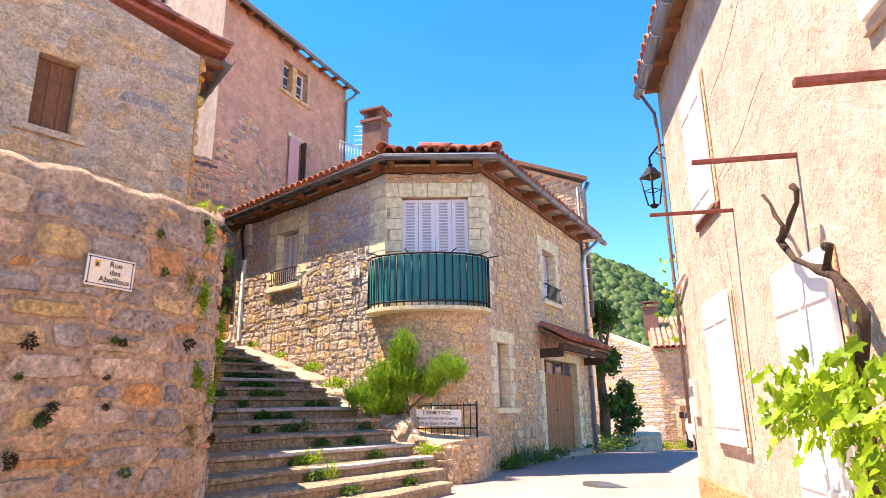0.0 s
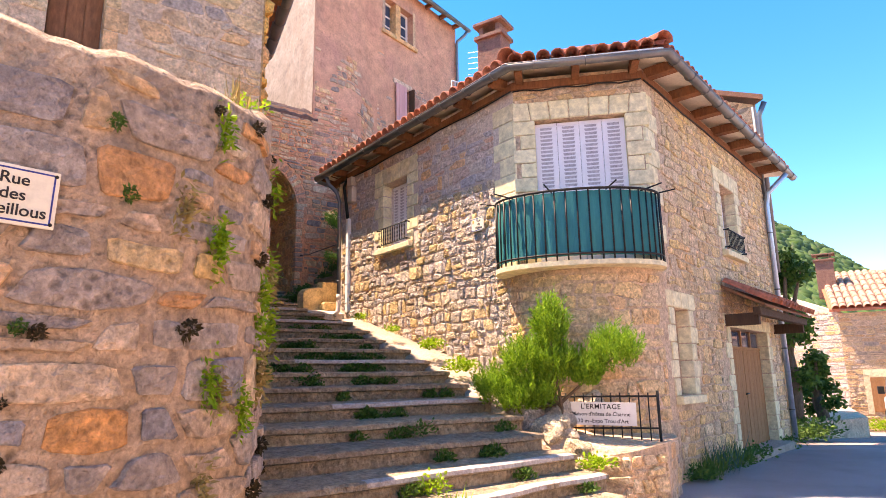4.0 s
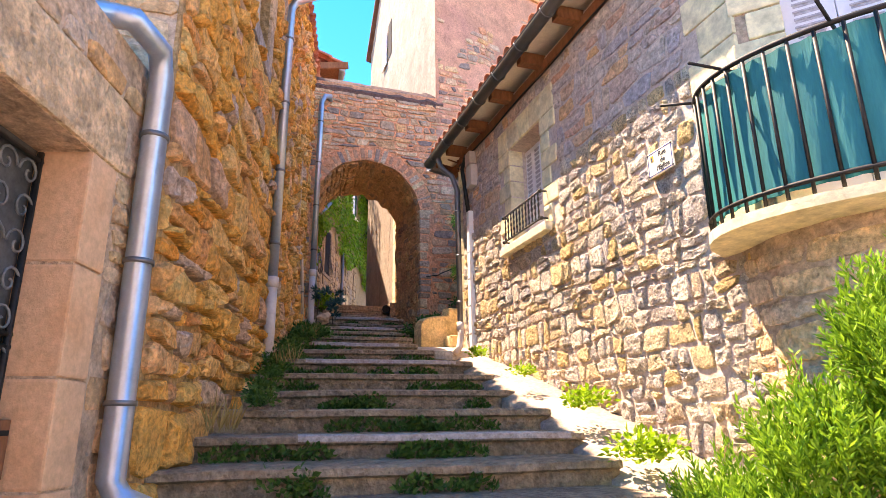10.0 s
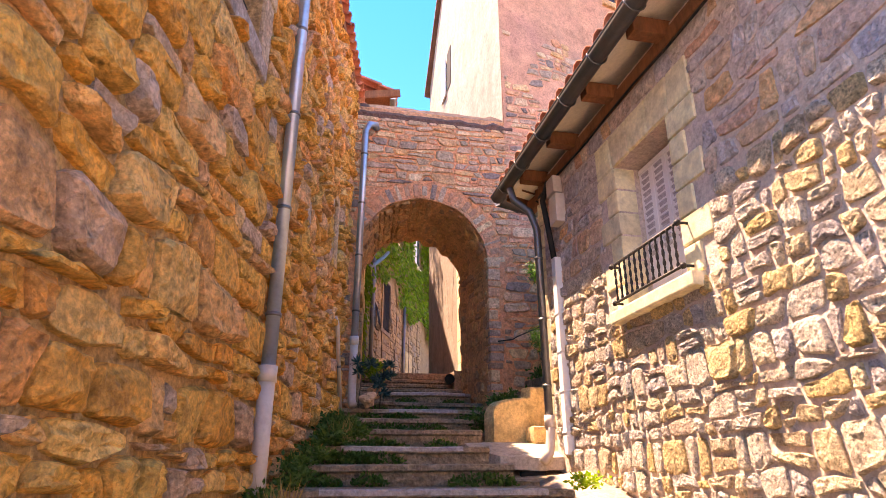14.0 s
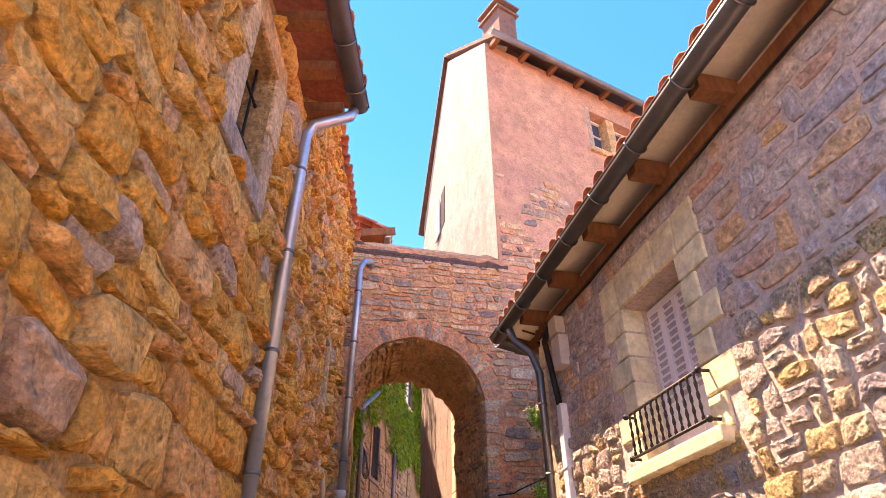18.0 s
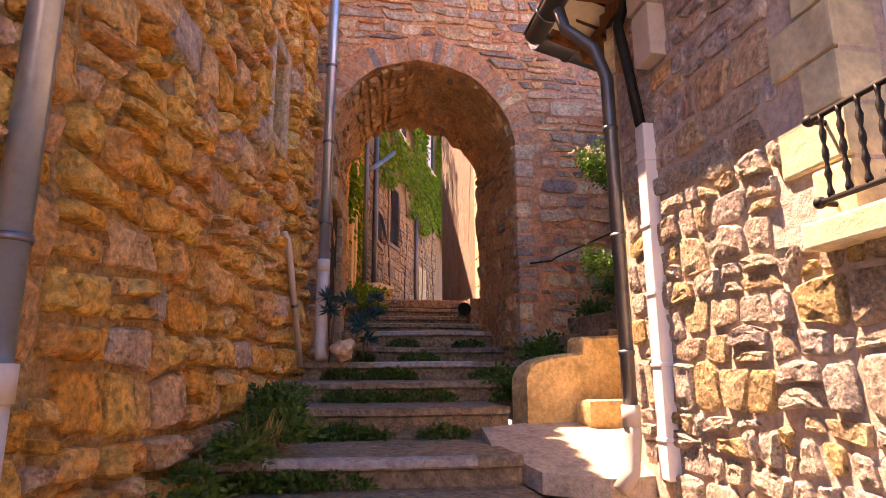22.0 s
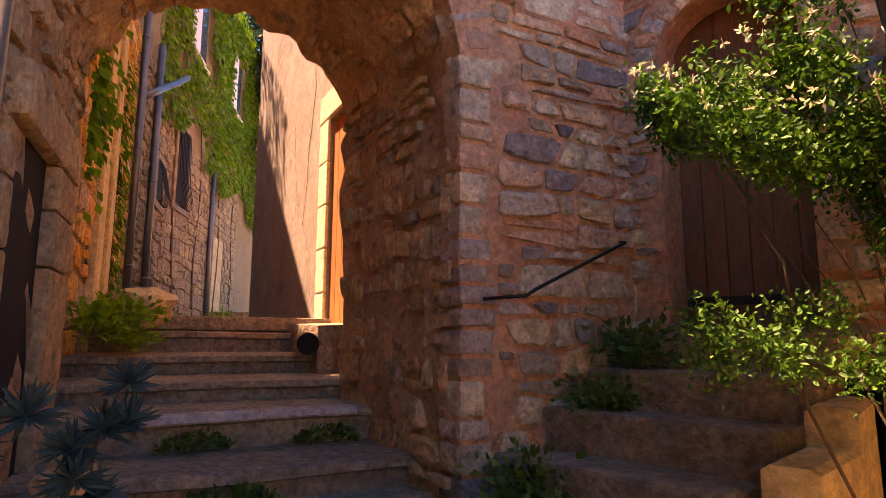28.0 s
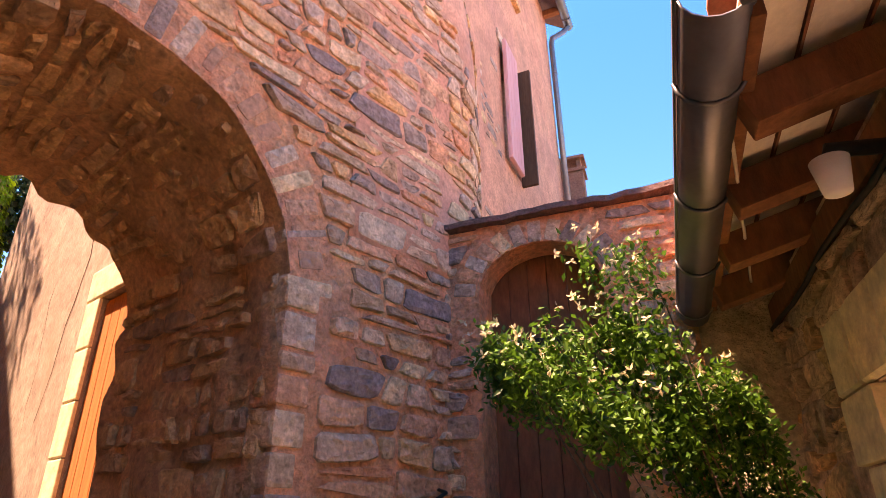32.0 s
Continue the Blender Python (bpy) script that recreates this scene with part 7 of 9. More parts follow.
tile_slope(right_roof, FR.at(-0.06, RIGHT_EAVE + 0.13, 0.25), FR.at(4.5, RIGHT_EAVE + 0.13, 0.25), -FR.n, radians(17), 4)
line_gutter("gutter", [FR.at(-0.05, RIGHT_EAVE - 0.02, 0.235), FR.at(6.0, RIGHT_EAVE - 0.02, 0.235)], M_zinc, 0.07, "dark zinc gutter under the eave of the peach house")
downpipe("drainpipe", [FR.at(0.04, RIGHT_EAVE - 0.08, 0.22), FR.at(0.05, 5.4, 0.08), FR.at(0.05, 5.1, 0.06), FR.at(0.05, 2.8, 0.06), FR.at(0.05, 1.4, 0.06)], 0.02, M_old_pipe, "thin brownish drainpipe on the corner of the peach house", clips=4)
tagged(piped("pipe_branch", [FR.at(0.05, 2.95, 0.05), FR.at(0.2, 3.02, 0.05), FR.at(0.5, 3.1, 0.03)], 0.022, M_pvc, None, 6), "short cream pipe branching on the wall", "pipe")
mailbox = tagged(empty("letterbox", FR.at(0.28, 1.7, 0)), "cream letterbox set in the house wall", "letterbox")
FR.piece("body", 0.17, 0.40, 1.48, 1.90, 0.0, 0.05, M_enamel, mailbox, 0.01)
FR.piece("flap", 0.19, 0.38, 1.72, 1.82, 0.05, 0.06, M_zinc, mailbox, 0.003)
FR.piece("lower_stone", -0.01, FR.length, -0.4, 0.82, 0.0, 0.03, M_mortar_ochre, right_wall, 0.02)
# street lamp on the corner
lamp2 = tagged(empty("street_lamp", FR.at(0, 4.7, 0)), "black wrought-iron street lantern on a wall bracket", "street lamp")
lc = Vector((-3.15, 7.92, 4.5))
wallp = FR.at(0.02, 4.95, 0.0)
piped("bracket", [wallp, wallp + Vector((-0.1, 0.1, 0.06)), Vector((lc.x, lc.y, 4.97)), Vector((lc.x, lc.y, 4.86))], 0.015, M_iron, lamp2, 6)
piped("scroll", [wallp + Vector((0, 0, -0.2)), wallp + Vector((-0.1, 0.1, -0.1)), wallp + Vector((-0.2, 0.2, 0.02))], 0.01, M_iron, lamp2, 5)
for nm, r0, r1, z, h in (("finial", 0.02, 0.035, 4.84, 0.05), ("crown", 0.12, 0.05, 4.77, 0.10), ("brim", 0.17, 0.13, 4.70, 0.05), ("foot", 0.03, 0.07, 4.25, 0.05)):
    bm = bmesh.new()
    bmesh.ops.create_cone(bm, cap_ends=True, segments=4, radius1=r0, radius2=r1, depth=h, matrix=pose(lc.x, lc.y, z, 0, 0, 20))
    part(nm, bm, M_iron, lamp2)
for k in range(4):
    a = radians(20) + math.pi / 2 * k
    piped("frame_bar", [(lc.x + 0.15 * math.cos(a), lc.y + 0.15 * math.sin(a), 4.68), (lc.x + 0.075 * math.cos(a), lc.y + 0.075 * math.sin(a), 4.27)], 0.011, M_iron, lamp2, 5)
    b = a + math.pi / 2
    piped("frame_bar", [(lc.x + 0.112 * math.cos(a), lc.y + 0.112 * math.sin(a), 4.48), (lc.x + 0.112 * math.cos(b), lc.y + 0.112 * math.sin(b), 4.48)], 0.006, M_iron, lamp2, 4)

# ---- van ----
van = tagged(empty("van", (-8.0, 24.0, 0.1)), "white delivery van parked on the street, seen from behind", "van")
VM = pose(-7.34, 22.5, ground_height(-8.2, 24.5) - 0.02, 0, 0, 26)
bm = bmesh.new()
secs = []
for y, wid, z0, z1, zr in ((0.0, 0.86, 0.42, 1.0, 1.80), (0.06, 0.90, 0.36, 1.05, 1.88), (0.3, 0.93, 0.34, 1.06, 1.92), (2.6, 0.93, 0.34, 1.06, 1.92), (3.3, 0.92, 0.34, 1.06, 1.82), (4.0, 0.90, 0.34, 1.02, 1.12), (4.6, 0.84, 0.36, 0.9, 0.98), (4.75, 0.7, 0.42, 0.75, 0.82)):
    secs.append([bm.verts.new(VM @ Vector((sx * w_, y, z))) for sx, w_, z in ((-1, wid * 0.97, z0), (-1, wid, z1 * 0.65), (-1, wid, z1), (-1, wid * 0.87, zr - 0.1), (-1, wid * 0.76, zr), (1, wid * 0.76, zr), (1, wid * 0.87, zr - 0.1), (1, wid, z1), (1, wid, z1 * 0.65), (1, wid * 0.97, z0))])
for a, b in zip(secs, secs[1:]):
    for k in range(10):
        bm.faces.new((a[k], a[(k + 1) % 10], b[(k + 1) % 10], b[k]))
bm.faces.new(secs[0]), bm.faces.new(secs[-1][::-1])
M_van = surface("white_car_paint", [(0, (0.78, 0.78, 0.80)), (1, (0.82, 0.82, 0.84))], bump=0, stain_amount=0.08, speckle=0.03, rough=0.25)
M_lamp_red = surface("red_lens", [(0, (0.5, 0.015, 0.02)), (1, (0.6, 0.03, 0.03))], bump=0, stain_amount=0, rough=0.2)
M_rubber = surface("black_rubber", [(0, (0.018, 0.018, 0.018)), (1, (0.03, 0.03, 0.03))], bump=0.002, stain_amount=0.1, rough=0.8)
part("body", bm, M_van, van)
for sx in (-0.5, 0.5):
    d = boxed("rear_door", VM @ pose(sx * 0.84, -0.012, 1.08), 0.80, 0.03, 1.35, M_van, van, 0.02)
    boxed("door_recess", VM @ pose(sx * 0.84, -0.03, 1.42), 0.66, 0.012, 0.42, M_van, d, 0.02)
boxed("bumper", VM @ pose(0, -0.06, 0.44), 1.84, 0.2, 0.2, M_rubber, van, 0.03)
boxed("number_plate", VM @ pose(-0.28, -0.04, 0.86), 0.5, 0.012, 0.11, M_white, van, 0.003)
for k in range(7):
    boxed("plate_mark", VM @ pose(-0.47 + 0.062 * k, -0.048, 0.86), 0.032, 0.004, 0.06, M_lettering, van)
boxed("door_handle", VM @ pose(-0.18, -0.045, 1.08), 0.16, 0.03, 0.05, M_rubber, van, 0.008)
for sx in (-1, 1):
    boxed("tail_light", VM @ pose(sx * 0.86, 0.0, 1.0), 0.11, 0.08, 0.36, M_lamp_red, van, 0.015)
    boxed("side_window", VM @ pose(sx * 0.915, 3.0, 1.35, 0, sx * -8, 0), 0.02, 0.75, 0.42, M_glass, van, 0.01)
    boxed("mirror", VM @ pose(sx * 1.04, 3.5, 1.25), 0.18, 0.1, 0.24, M_rubber, van, 0.02)
    for y in (0.75, 3.75):
        bm = bmesh.new()
        bmesh.ops.create_cone(bm, cap_ends=True, segments=24, radius1=0.33, radius2=0.33, depth=0.22, matrix=VM @ pose(sx * 0.84, y, 0.33, 0, 90, 0))
        bmesh.ops.bevel(bm, geom=[e for e in bm.edges if e.calc_face_angle(0) > 1], offset=0.03, segments=2, affect="EDGES")
        wheel = part("wheel", bm, M_rubber, van)
        bm = bmesh.new()
        bmesh.ops.create_cone(bm, cap_ends=True, segments=20, radius1=0.2, radius2=0.19, depth=0.235, matrix=VM @ pose(sx * 0.84, y, 0.33, 0, 90, 0))
        part("rim", bm, M_zinc, wheel)
    boxed("roof_rail", VM @ pose(sx * 0.72, 1.5, 1.94), 0.03, 2.2, 0.03, M_rubber, van, 0.008)

# ---- far house, trees and hill ----
FH1, FH2 = Face((-12.3, 29.4), (-14.4, 29.7), (-0.1, -1)), Face((-12.3, 29.4), (-3.5, 33.5), (0.3, -1))
far_a = structure(holed_wall("wall_far_gable", FH1, 0, 3.4, -1.2, 4.2, 0.4, [], M_mortar_light, top=(4.2, 5.6)), "sunlit rubble gable of the far house")
far_b = structure(holed_wall("wall_far_front", FH2, 0, FH2.length, -1.2, 4.15, 0.4, [], M_mortar_brown), "shaded rubble front of the far house")
window_19 = structure(empty("window_19", FH2.at(1.2, 0.6)), "far window with brown wooden shutters", "window")
for k in range(2):
    FH2.piece("shutter_leaf", 0.75 + 0.5 * k, 1.22 + 0.5 * k, 0.3, 1.6, 0.003, 0.05, M_garage, window_19, 0.008)
for a, b, c_, d_ in ((0.55, 0.75, 0.2, 1.7), (1.75, 1.95, 0.2, 1.7), (0.55, 1.95, 1.62, 1.9)):
    FH2.piece("frame_stone", a, b, c_, d_, 0.003, 0.03, M_dressed[0], window_19, 0.01)
M_tile_far = stone_pair("pale_clay_tile", [(0.0, (0.58, 0.33, 0.24)), (0.5, (0.66, 0.42, 0.31)), (1.0, (0.52, 0.30, 0.22))], coarse=2.0, bump=0.006, stain_amount=0.35)
far_roof = structure(empty("roof", (-10, 31, 4.3)), "far roof of pale red canal tiles", "roof")
upv = Vector((-0.42, 0.9, 0))
tile_slope(far_roof, FH2.at(-0.2, 4.3, 0.3), FH2.at(9.0, 4.3, 0.3), upv, radians(26), 13, 0.27, True, r=0.13, pair=M_tile_far)
bm = bmesh.new()
a, b = FH2.at(-0.3, 4.2, 0.3), FH2.at(9.2, 4.2, 0.3)
vs = [bm.verts.new(p) for p in (a, b, b + upv * 4.2 + Vector((0, 0, 2.0)), a + upv * 4.2 + Vector((0, 0, 2.0)), a + Vector((0, 0, 0.1)), b + Vector((0, 0, 0.1)), b + upv * 4.2 + Vector((0, 0, 2.1)), a + upv * 4.2 + Vector((0, 0, 2.1)))]
for f in ((3, 2, 1, 0), (4, 5, 6, 7), (0, 1, 5, 4), (1, 2, 6, 5), (2, 3, 7, 6), (3, 0, 4, 7)):
    bm.faces.new([vs[i] for i in f])
part("roof_deck", bm, M_tile[1], far_roof)
chimney("chimney", -13.3, 31.4, 5.0, 6.7, 0.7, "squat stone chimney with a tiled cap on the far house")
annex = structure(prism("wall_annex", [(-7.9, 28.2), (-2, 31), (-3, 33), (-9.0, 30.6)], -1, 3.1, M_mortar_brown), "low stone annex of the far house")
an_roof = structure(empty("roof", (-7, 29, 3.2)), "lean-to tiled roof of the annex", "roof")
tile_slope(an_roof, (-8.5, 28.2, 3.15), (-2.2, 31.1, 3.15), (-0.42, 0.9, 0), radians(22), 8, 0.25, True, r=0.12, pair=M_tile_far)
structure(prism("wall_street_end", [(-8.6, 15.2), (-8.3, 19.5), (-12.6, 28.8), (-13.2, 28.8), (-9.2, 19.5), (-9.4, 15.2)], -0.6, 0.75, M_mortar_brown), "old garden wall along the street below the house")
manhole = tagged(empty("manhole_cover", (-4.2, 8.03, 0.6)), "round worn iron manhole cover in the road", "manhole cover")
bm = bmesh.new()
zc = ground_height(-4.2, 8.03)
bmesh.ops.create_cone(bm, cap_ends=True, segments=32, radius1=0.36, radius2=0.35, depth=0.05, matrix=pose(-4.2, 8.03, zc - 0.036, -3, 3, 0))
part("lid", bm, M_dark_zinc, manhole)

# ---- plants ----
def leaf_material(name, lo, hi, rough=0.55, through=0.35):
    m, nt, b = node_material(name, rough)
    src = nt.nodes.new("ShaderNodeNewGeometry").outputs["Random Per Island"]
    col = ramp(nt, src, [(0.0, lo), (1.0, hi)])
    nt.links.new(col, b.inputs["Base Color"])
    tr = nt.nodes.new("ShaderNodeBsdfTranslucent")
    nt.links.new(col, tr.inputs[0])
    mix = nt.nodes.new("ShaderNodeMixShader")
    mix.inputs[0].default_value = through
    out = nt.nodes["Material Output"]
    nt.links.new(b.outputs[0], mix.inputs[1]), nt.links.new(tr.outputs[0], mix.inputs[2]), nt.links.new(mix.outputs[0], out.inputs[0])
    return m


L_rosemary = leaf_material("rosemary_needles", (0.07, 0.19, 0.012), (0.30, 0.50, 0.04))
L_weed = leaf_material("weed_leaves", (0.045, 0.11, 0.02), (0.12, 0.22, 0.04))
L_dry = leaf_material("dry_grass", (0.28, 0.20, 0.07), (0.42, 0.32, 0.12))
L_ivy = leaf_material("ivy_leaves", (0.07, 0.19, 0.01), (0.24, 0.42, 0.025), through=0.45)
L_vine = leaf_material("vine_leaves", (0.14, 0.28, 0.01), (0.32, 0.48, 0.03), through=0.45)
L_shrub = leaf_material("shrub_leaves", (0.018, 0.085, 0.012), (0.095, 0.255, 0.028), through=0.25)
L_flower = leaf_material("cream_blossom", (0.68, 0.56, 0.34), (0.80, 0.72, 0.50))
L_tree = leaf_material("tree_leaves", (0.035, 0.09, 0.015), (0.10, 0.20, 0.03))
L_dark = leaf_material("dark_tree_leaves", (0.012, 0.035, 0.012), (0.03, 0.07, 0.02))
L_hill = leaf_material("hill_wood", (0.022, 0.056, 0.014), (0.066, 0.125, 0.024), through=0.1)
L_spurge = leaf_material("blue_green_leaves", (0.03, 0.09, 0.09), (0.07, 0.15, 0.14))
M_bark = surface("bark", [(0, (0.11, 0.075, 0.05)), (1, (0.19, 0.13, 0.09))], coarse=6, bump=0.02, stretch=(3, 3, 0.6))
M_twig = surface("red_brown_twig", [(0, (0.22, 0.10, 0.06)), (1, (0.32, 0.16, 0.09))], coarse=8, bump=0.003, stain_amount=0.2)
M_moss = surface("dry_moss", [(0, (0.045, 0.028, 0.012)), (1, (0.10, 0.065, 0.02))], coarse=8, fine=60, bump=0.03)


class Leaves:
    """Collects small folded leaves into one mesh."""

    def __init__(self):
        self.v, self.f = [], []

    def leaf(self, p, d, up, length, width):
        d = d.normalized()
        s = d.cross(up)
        s = s.normalized() if s.length > 1e-4 else d.orthogonal().normalized()
        n = s.cross(d)
        i = len(self.v)
        self.v += [p, p + d * length * 0.45 + s * width * 0.5 + n * width * 0.12, p + d * length, p + d * length * 0.45 - s * width * 0.5 + n * width * 0.12]
        self.f += [(i, i + 1, i + 2), (i, i + 2, i + 3)]

    def lobed(self, p, d, up, size):
        """A broad leaf with five lobes."""
        d = d.normalized()
        s = d.cross(up)
        s = s.normalized() if s.length > 1e-4 else d.orthogonal().normalized()
        n = s.cross(d)
        i = len(self.v)
        self.v.append(p)
        shape = ((0.1, -0.15), (0.42, -0.3), (0.36, 0.1), (0.62, 0.28), (0.34, 0.42), (0.3, 0.72), (0.0, 0.98), (-0.3, 0.72), (-0.34, 0.42), (-0.62, 0.28), (-0.36, 0.1), (-0.42, -0.3), (-0.1, -0.15))
        self.v += [p + s * a * size + d * b * size + n * (abs(a) * 0.25 + 0.1 * b * b) * size for a, b in shape]
        self.f += [(i, i + 1 + k, i + 2 + k) for k in range(len(shape) - 1)]

    def link(self, name, material, parent=None):
        return mesh_object(name, self.v, self.f, material, parent)


def rand_dir(r, zmin=-1.0):
    while True:
        v = Vector((r.uniform(-1, 1), r.uniform(-1, 1), r.uniform(zmin, 1)))
        if 0.05 < v.length < 1:
            return v.normalized()


def under(ob, parent):
    ob.parent = parent
    ob.matrix_parent_inverse = parent.matrix_basis.inverted()
    return ob


# rosemary in the planter
r = random.Random(11)
rosemary = tagged(empty("rosemary_bush", (-6.85, 6.85, 1.35)), "bright green rosemary bush growing among pale boulders", "shrub")
lobes = [(-7.34, 6.40, 1.70, 0.28, 0.24, 0.2), (-7.06, 6.55, 1.98, 0.25, 0.23, 0.22), (-6.84, 6.74, 2.36, 0.17, 0.17, 0.34), (-6.34, 7.2, 2.08, 0.27, 0.25, 0.2), (-6.8, 6.76, 1.95, 0.2, 0.2, 0.26), (-7.12, 6.5, 1.58, 0.26, 0.24, 0.16), (-6.56, 6.98, 1.86, 0.16, 0.16, 0.14), (-6.98, 6.62, 1.64, 0.22, 0.2, 0.15)]
lv = Leaves()
for x, y, z, a, b, c in lobes:
    for _ in range(250):
        d = rand_dir(r, -0.5)
        base = Vector((x + d.x * a * r.uniform(0.3, 1), y + d.y * b * r.uniform(0.3, 1), z + d.z * c * r.uniform(0.3, 1)))
        grow = (d * 0.45 + Vector((r.uniform(-0.3, 0.3), r.uniform(-0.3, 0.3), 1.0))).normalized()
        ln = r.uniform(0.1, 0.3)
        for q in range(26):
            p = base + grow * ln * q / 26
            lv.leaf(p, grow * 0.9 + rand_dir(r) * 0.7, rand_dir(r), r.uniform(0.03, 0.055), 0.012)
under(lv.link("needles", L_rosemary), rosemary)
for k, (x, y, z, *_r) in enumerate(lobes):
    piped("limb", [(-6.85, 6.85, 1.3), (-6.88 + 0.1 * math.sin(k), 6.82, 1.55), (x * 0.5 - 3.43, y * 0.5 + 3.42, z * 0.6 + 0.6), (x, y, z)], [0.022, 0.018, 0.012, 0.006], M_bark, rosemary, 7)


def tuft(x, y, z, r, size=0.16, n=40, material=None, blades=False, name="weed", label="", droop=0.3, group="weeds on the steps"):
    lv = Leaves()
    for _ in range(n if blades else n * 3):
        d = rand_dir(r, 0.1)
        base = Vector((x + r.uniform(-1, 1) * size * 0.5, y + r.uniform(-1, 1) * size * 0.5, z - 0.01))
        if blades:
            lv.leaf(base, Vector((d.x * 0.5, d.y * 0.5, 1)), rand_dir(r), size * r.uniform(0.7, 1.5), 0.012)
        else:
            h = r.uniform(0.1, 1.0) * size * 0.8
            lv.leaf(base + d * size * r.uniform(0.05, 0.5) + Vector((0, 0, h * 0.5)), d + Vector((0, 0, -droop)), rand_dir(r), (0.02 + size * 0.1) * r.uniform(0.7, 1.5), (0.014 + size * 0.06) * r.uniform(0.7, 1.4))
    ob = lv.link(name, material or L_weed)
    o = Vector((x, y, z))
    ob.data.transform(Matrix.Translation(-o))
    ob.location = o
    return tagged(ob, label or "green weed tuft growing from a step joint", "weed", group)


def patch(x, y, z, r, length, n, label="low patch of green weeds along a step joint"):
    """A low strip of small leaves along the foot of a step."""
    lv = Leaves()
    for _ in range(n):
        t = r.uniform(-1, 1)
        h = r.uniform(0.0, 0.10) * (1 - t * t * 0.6)
        p = Vector((x + 0.01 + abs(r.gauss(0, 0.045)), y + t * length / 2, z + h))
        d = rand_dir(r, -0.1) + Vector((0.6, 0, 0.3))
        lv.leaf(p, d, rand_dir(r), r.uniform(0.025, 0.055), r.uniform(0.016, 0.034))
    ob = lv.link("weed", L_weed)
    o = Vector((x, y, z))
    ob.data.transform(Matrix.Translation(-o))
    ob.location = o
    return tagged(ob, label, "weed", "weeds on the steps")


r = random.Random(21)
for k, (z, xl, xr, yr) in enumerate(STEPS):
    if k < 1 or k > 20:
        continue
    pz = STEPS[k - 1][0]
    many = 2 if k < 4 else 3 if k < 9 else 4 if k < 19 else 2
    lo = 5.6 if k > 16 else 4.8 if k > 9 else 4.3
    for _ in range(many):
        y = r.uniform(lo, yr - 0.25)
        x = xl + (xr - xl) * (y - 4.1) / 2.4 - 0.03
        ln = r.uniform(0.12, 0.3) if k < 9 else r.uniform(0.2, 0.6)
        patch(x, y, pz + 0.005, r, ln, int(420 * ln) + 40)
    if k in (2, 3, 5, 8, 11):
        y = r.uniform(lo, yr - 0.3)
        tuft(xl + (xr - xl) * (y - 4.1) / 2.4 + 0.02, y, pz + 0.01, r, 0.2, 40, L_vine if k < 5 else None, k == 2)
# thick greenery along the foot of the high wall
for k in range(22):
    x = -9.6 - 4.6 * (k / 21) + r.uniform(-0.1, 0.1)
    y = 3.95 + (-8.3 - x) * 0.189 + 0.08 + r.uniform(0, 0.2)
    z = slope_line(x) - 0.03
    tuft(x, y, z, r, r.uniform(0.09, 0.15) + 0.05 * (k / 21), 60, None, False, label="dark green weeds along the foot of the wall", group="weeds along the wall")
for k in range(7):
    x, y = -13.2 + r.uniform(-0.6, 0.7), 5.1 + r.uniform(0, 0.25)
    tuft(x, y, slope_line(x) + 0.02, r, 0.19, 100, None, False, label="bushy green weeds at the foot of the wall", group="weeds along the wall")
for x, y, n in ((-9.0, 4.25, 40), (-11.0, 4.75, 30), (-12.9, 5.2, 30)):
    tuft(x, y, slope_line(x) + 0.02, r, 0.18, n, L_dry, True, "dry_grass", "dry straw-coloured grass at the wall's foot")
# plants at the house foot and along the bank
for x, y, z, s, n in ((-8.3, 6.62, 1.95, 0.26, 120), (-9.1, 6.72, 2.28, 0.22, 100), (-11.1, 6.72, 2.86, 0.15, 60), (-6.1, 6.5, 1.0, 0.2, 70), (-10.2, 6.78, 2.6, 0.16, 50)):
    tuft(x, y, z, r, s, n, L_vine, label="fresh green leafy weed beside the steps", group="weeds along the bank")
for u in (0.4, 0.6, 0.8, 1.0, 1.5, 1.9, 2.3, 2.7, 3.1, 5.2):
    p = F2.at(u + r.uniform(-0.1, 0.1), 0.6, 0.12)
    tuft(p.x, p.y, ground_height(p.x, p.y) - 0.02, r, r.uniform(0.2, 0.34), 80, None, u in (0.8, 1.0, 1.9), label="green weeds at the foot of the house wall", group="weeds by the street")
for u in (1.05, 1.2):
    p = F2.at(u, 0.6, 0.15)
    tuft(p.x, p.y, ground_height(p.x, p.y), r, 0.42, 26, L_spurge, True, "iris_plant", "clump of sword-shaped blue-green iris leaves", group="irises")
# tufts and moss on the garden wall
for k in range(62):
    u = r.uniform(AB_L[1] - 0.4, AB_L[-1] - 0.1)
    v = r.uniform(0.9, ab_top(u) - 0.1)
    p = ab_at(u, v, 0.015)
    size = r.uniform(0.035, 0.085)
    lv = Leaves()
    nd = (ab_at(u, v, 1) - ab_at(u, v, 0)).normalized()
    for _ in range(120):
        d = (rand_dir(r) + nd * 0.9 + Vector((0, 0, -0.25))).normalized()
        lv.leaf(p + rand_dir(r) * size * 0.5, d, rand_dir(r), size * r.uniform(0.25, 0.55), size * 0.2)
    ob = lv.link("wall_tuft", M_moss if k % 4 else L_weed)
    ob.data.transform(Matrix.Translation(-p))
    ob.location = p
    tagged(ob, "small brownish plant tuft growing from the old wall" if k % 4 else "small green plant tuft growing from the old wall", "wall plant", "tufts on the garden wall")
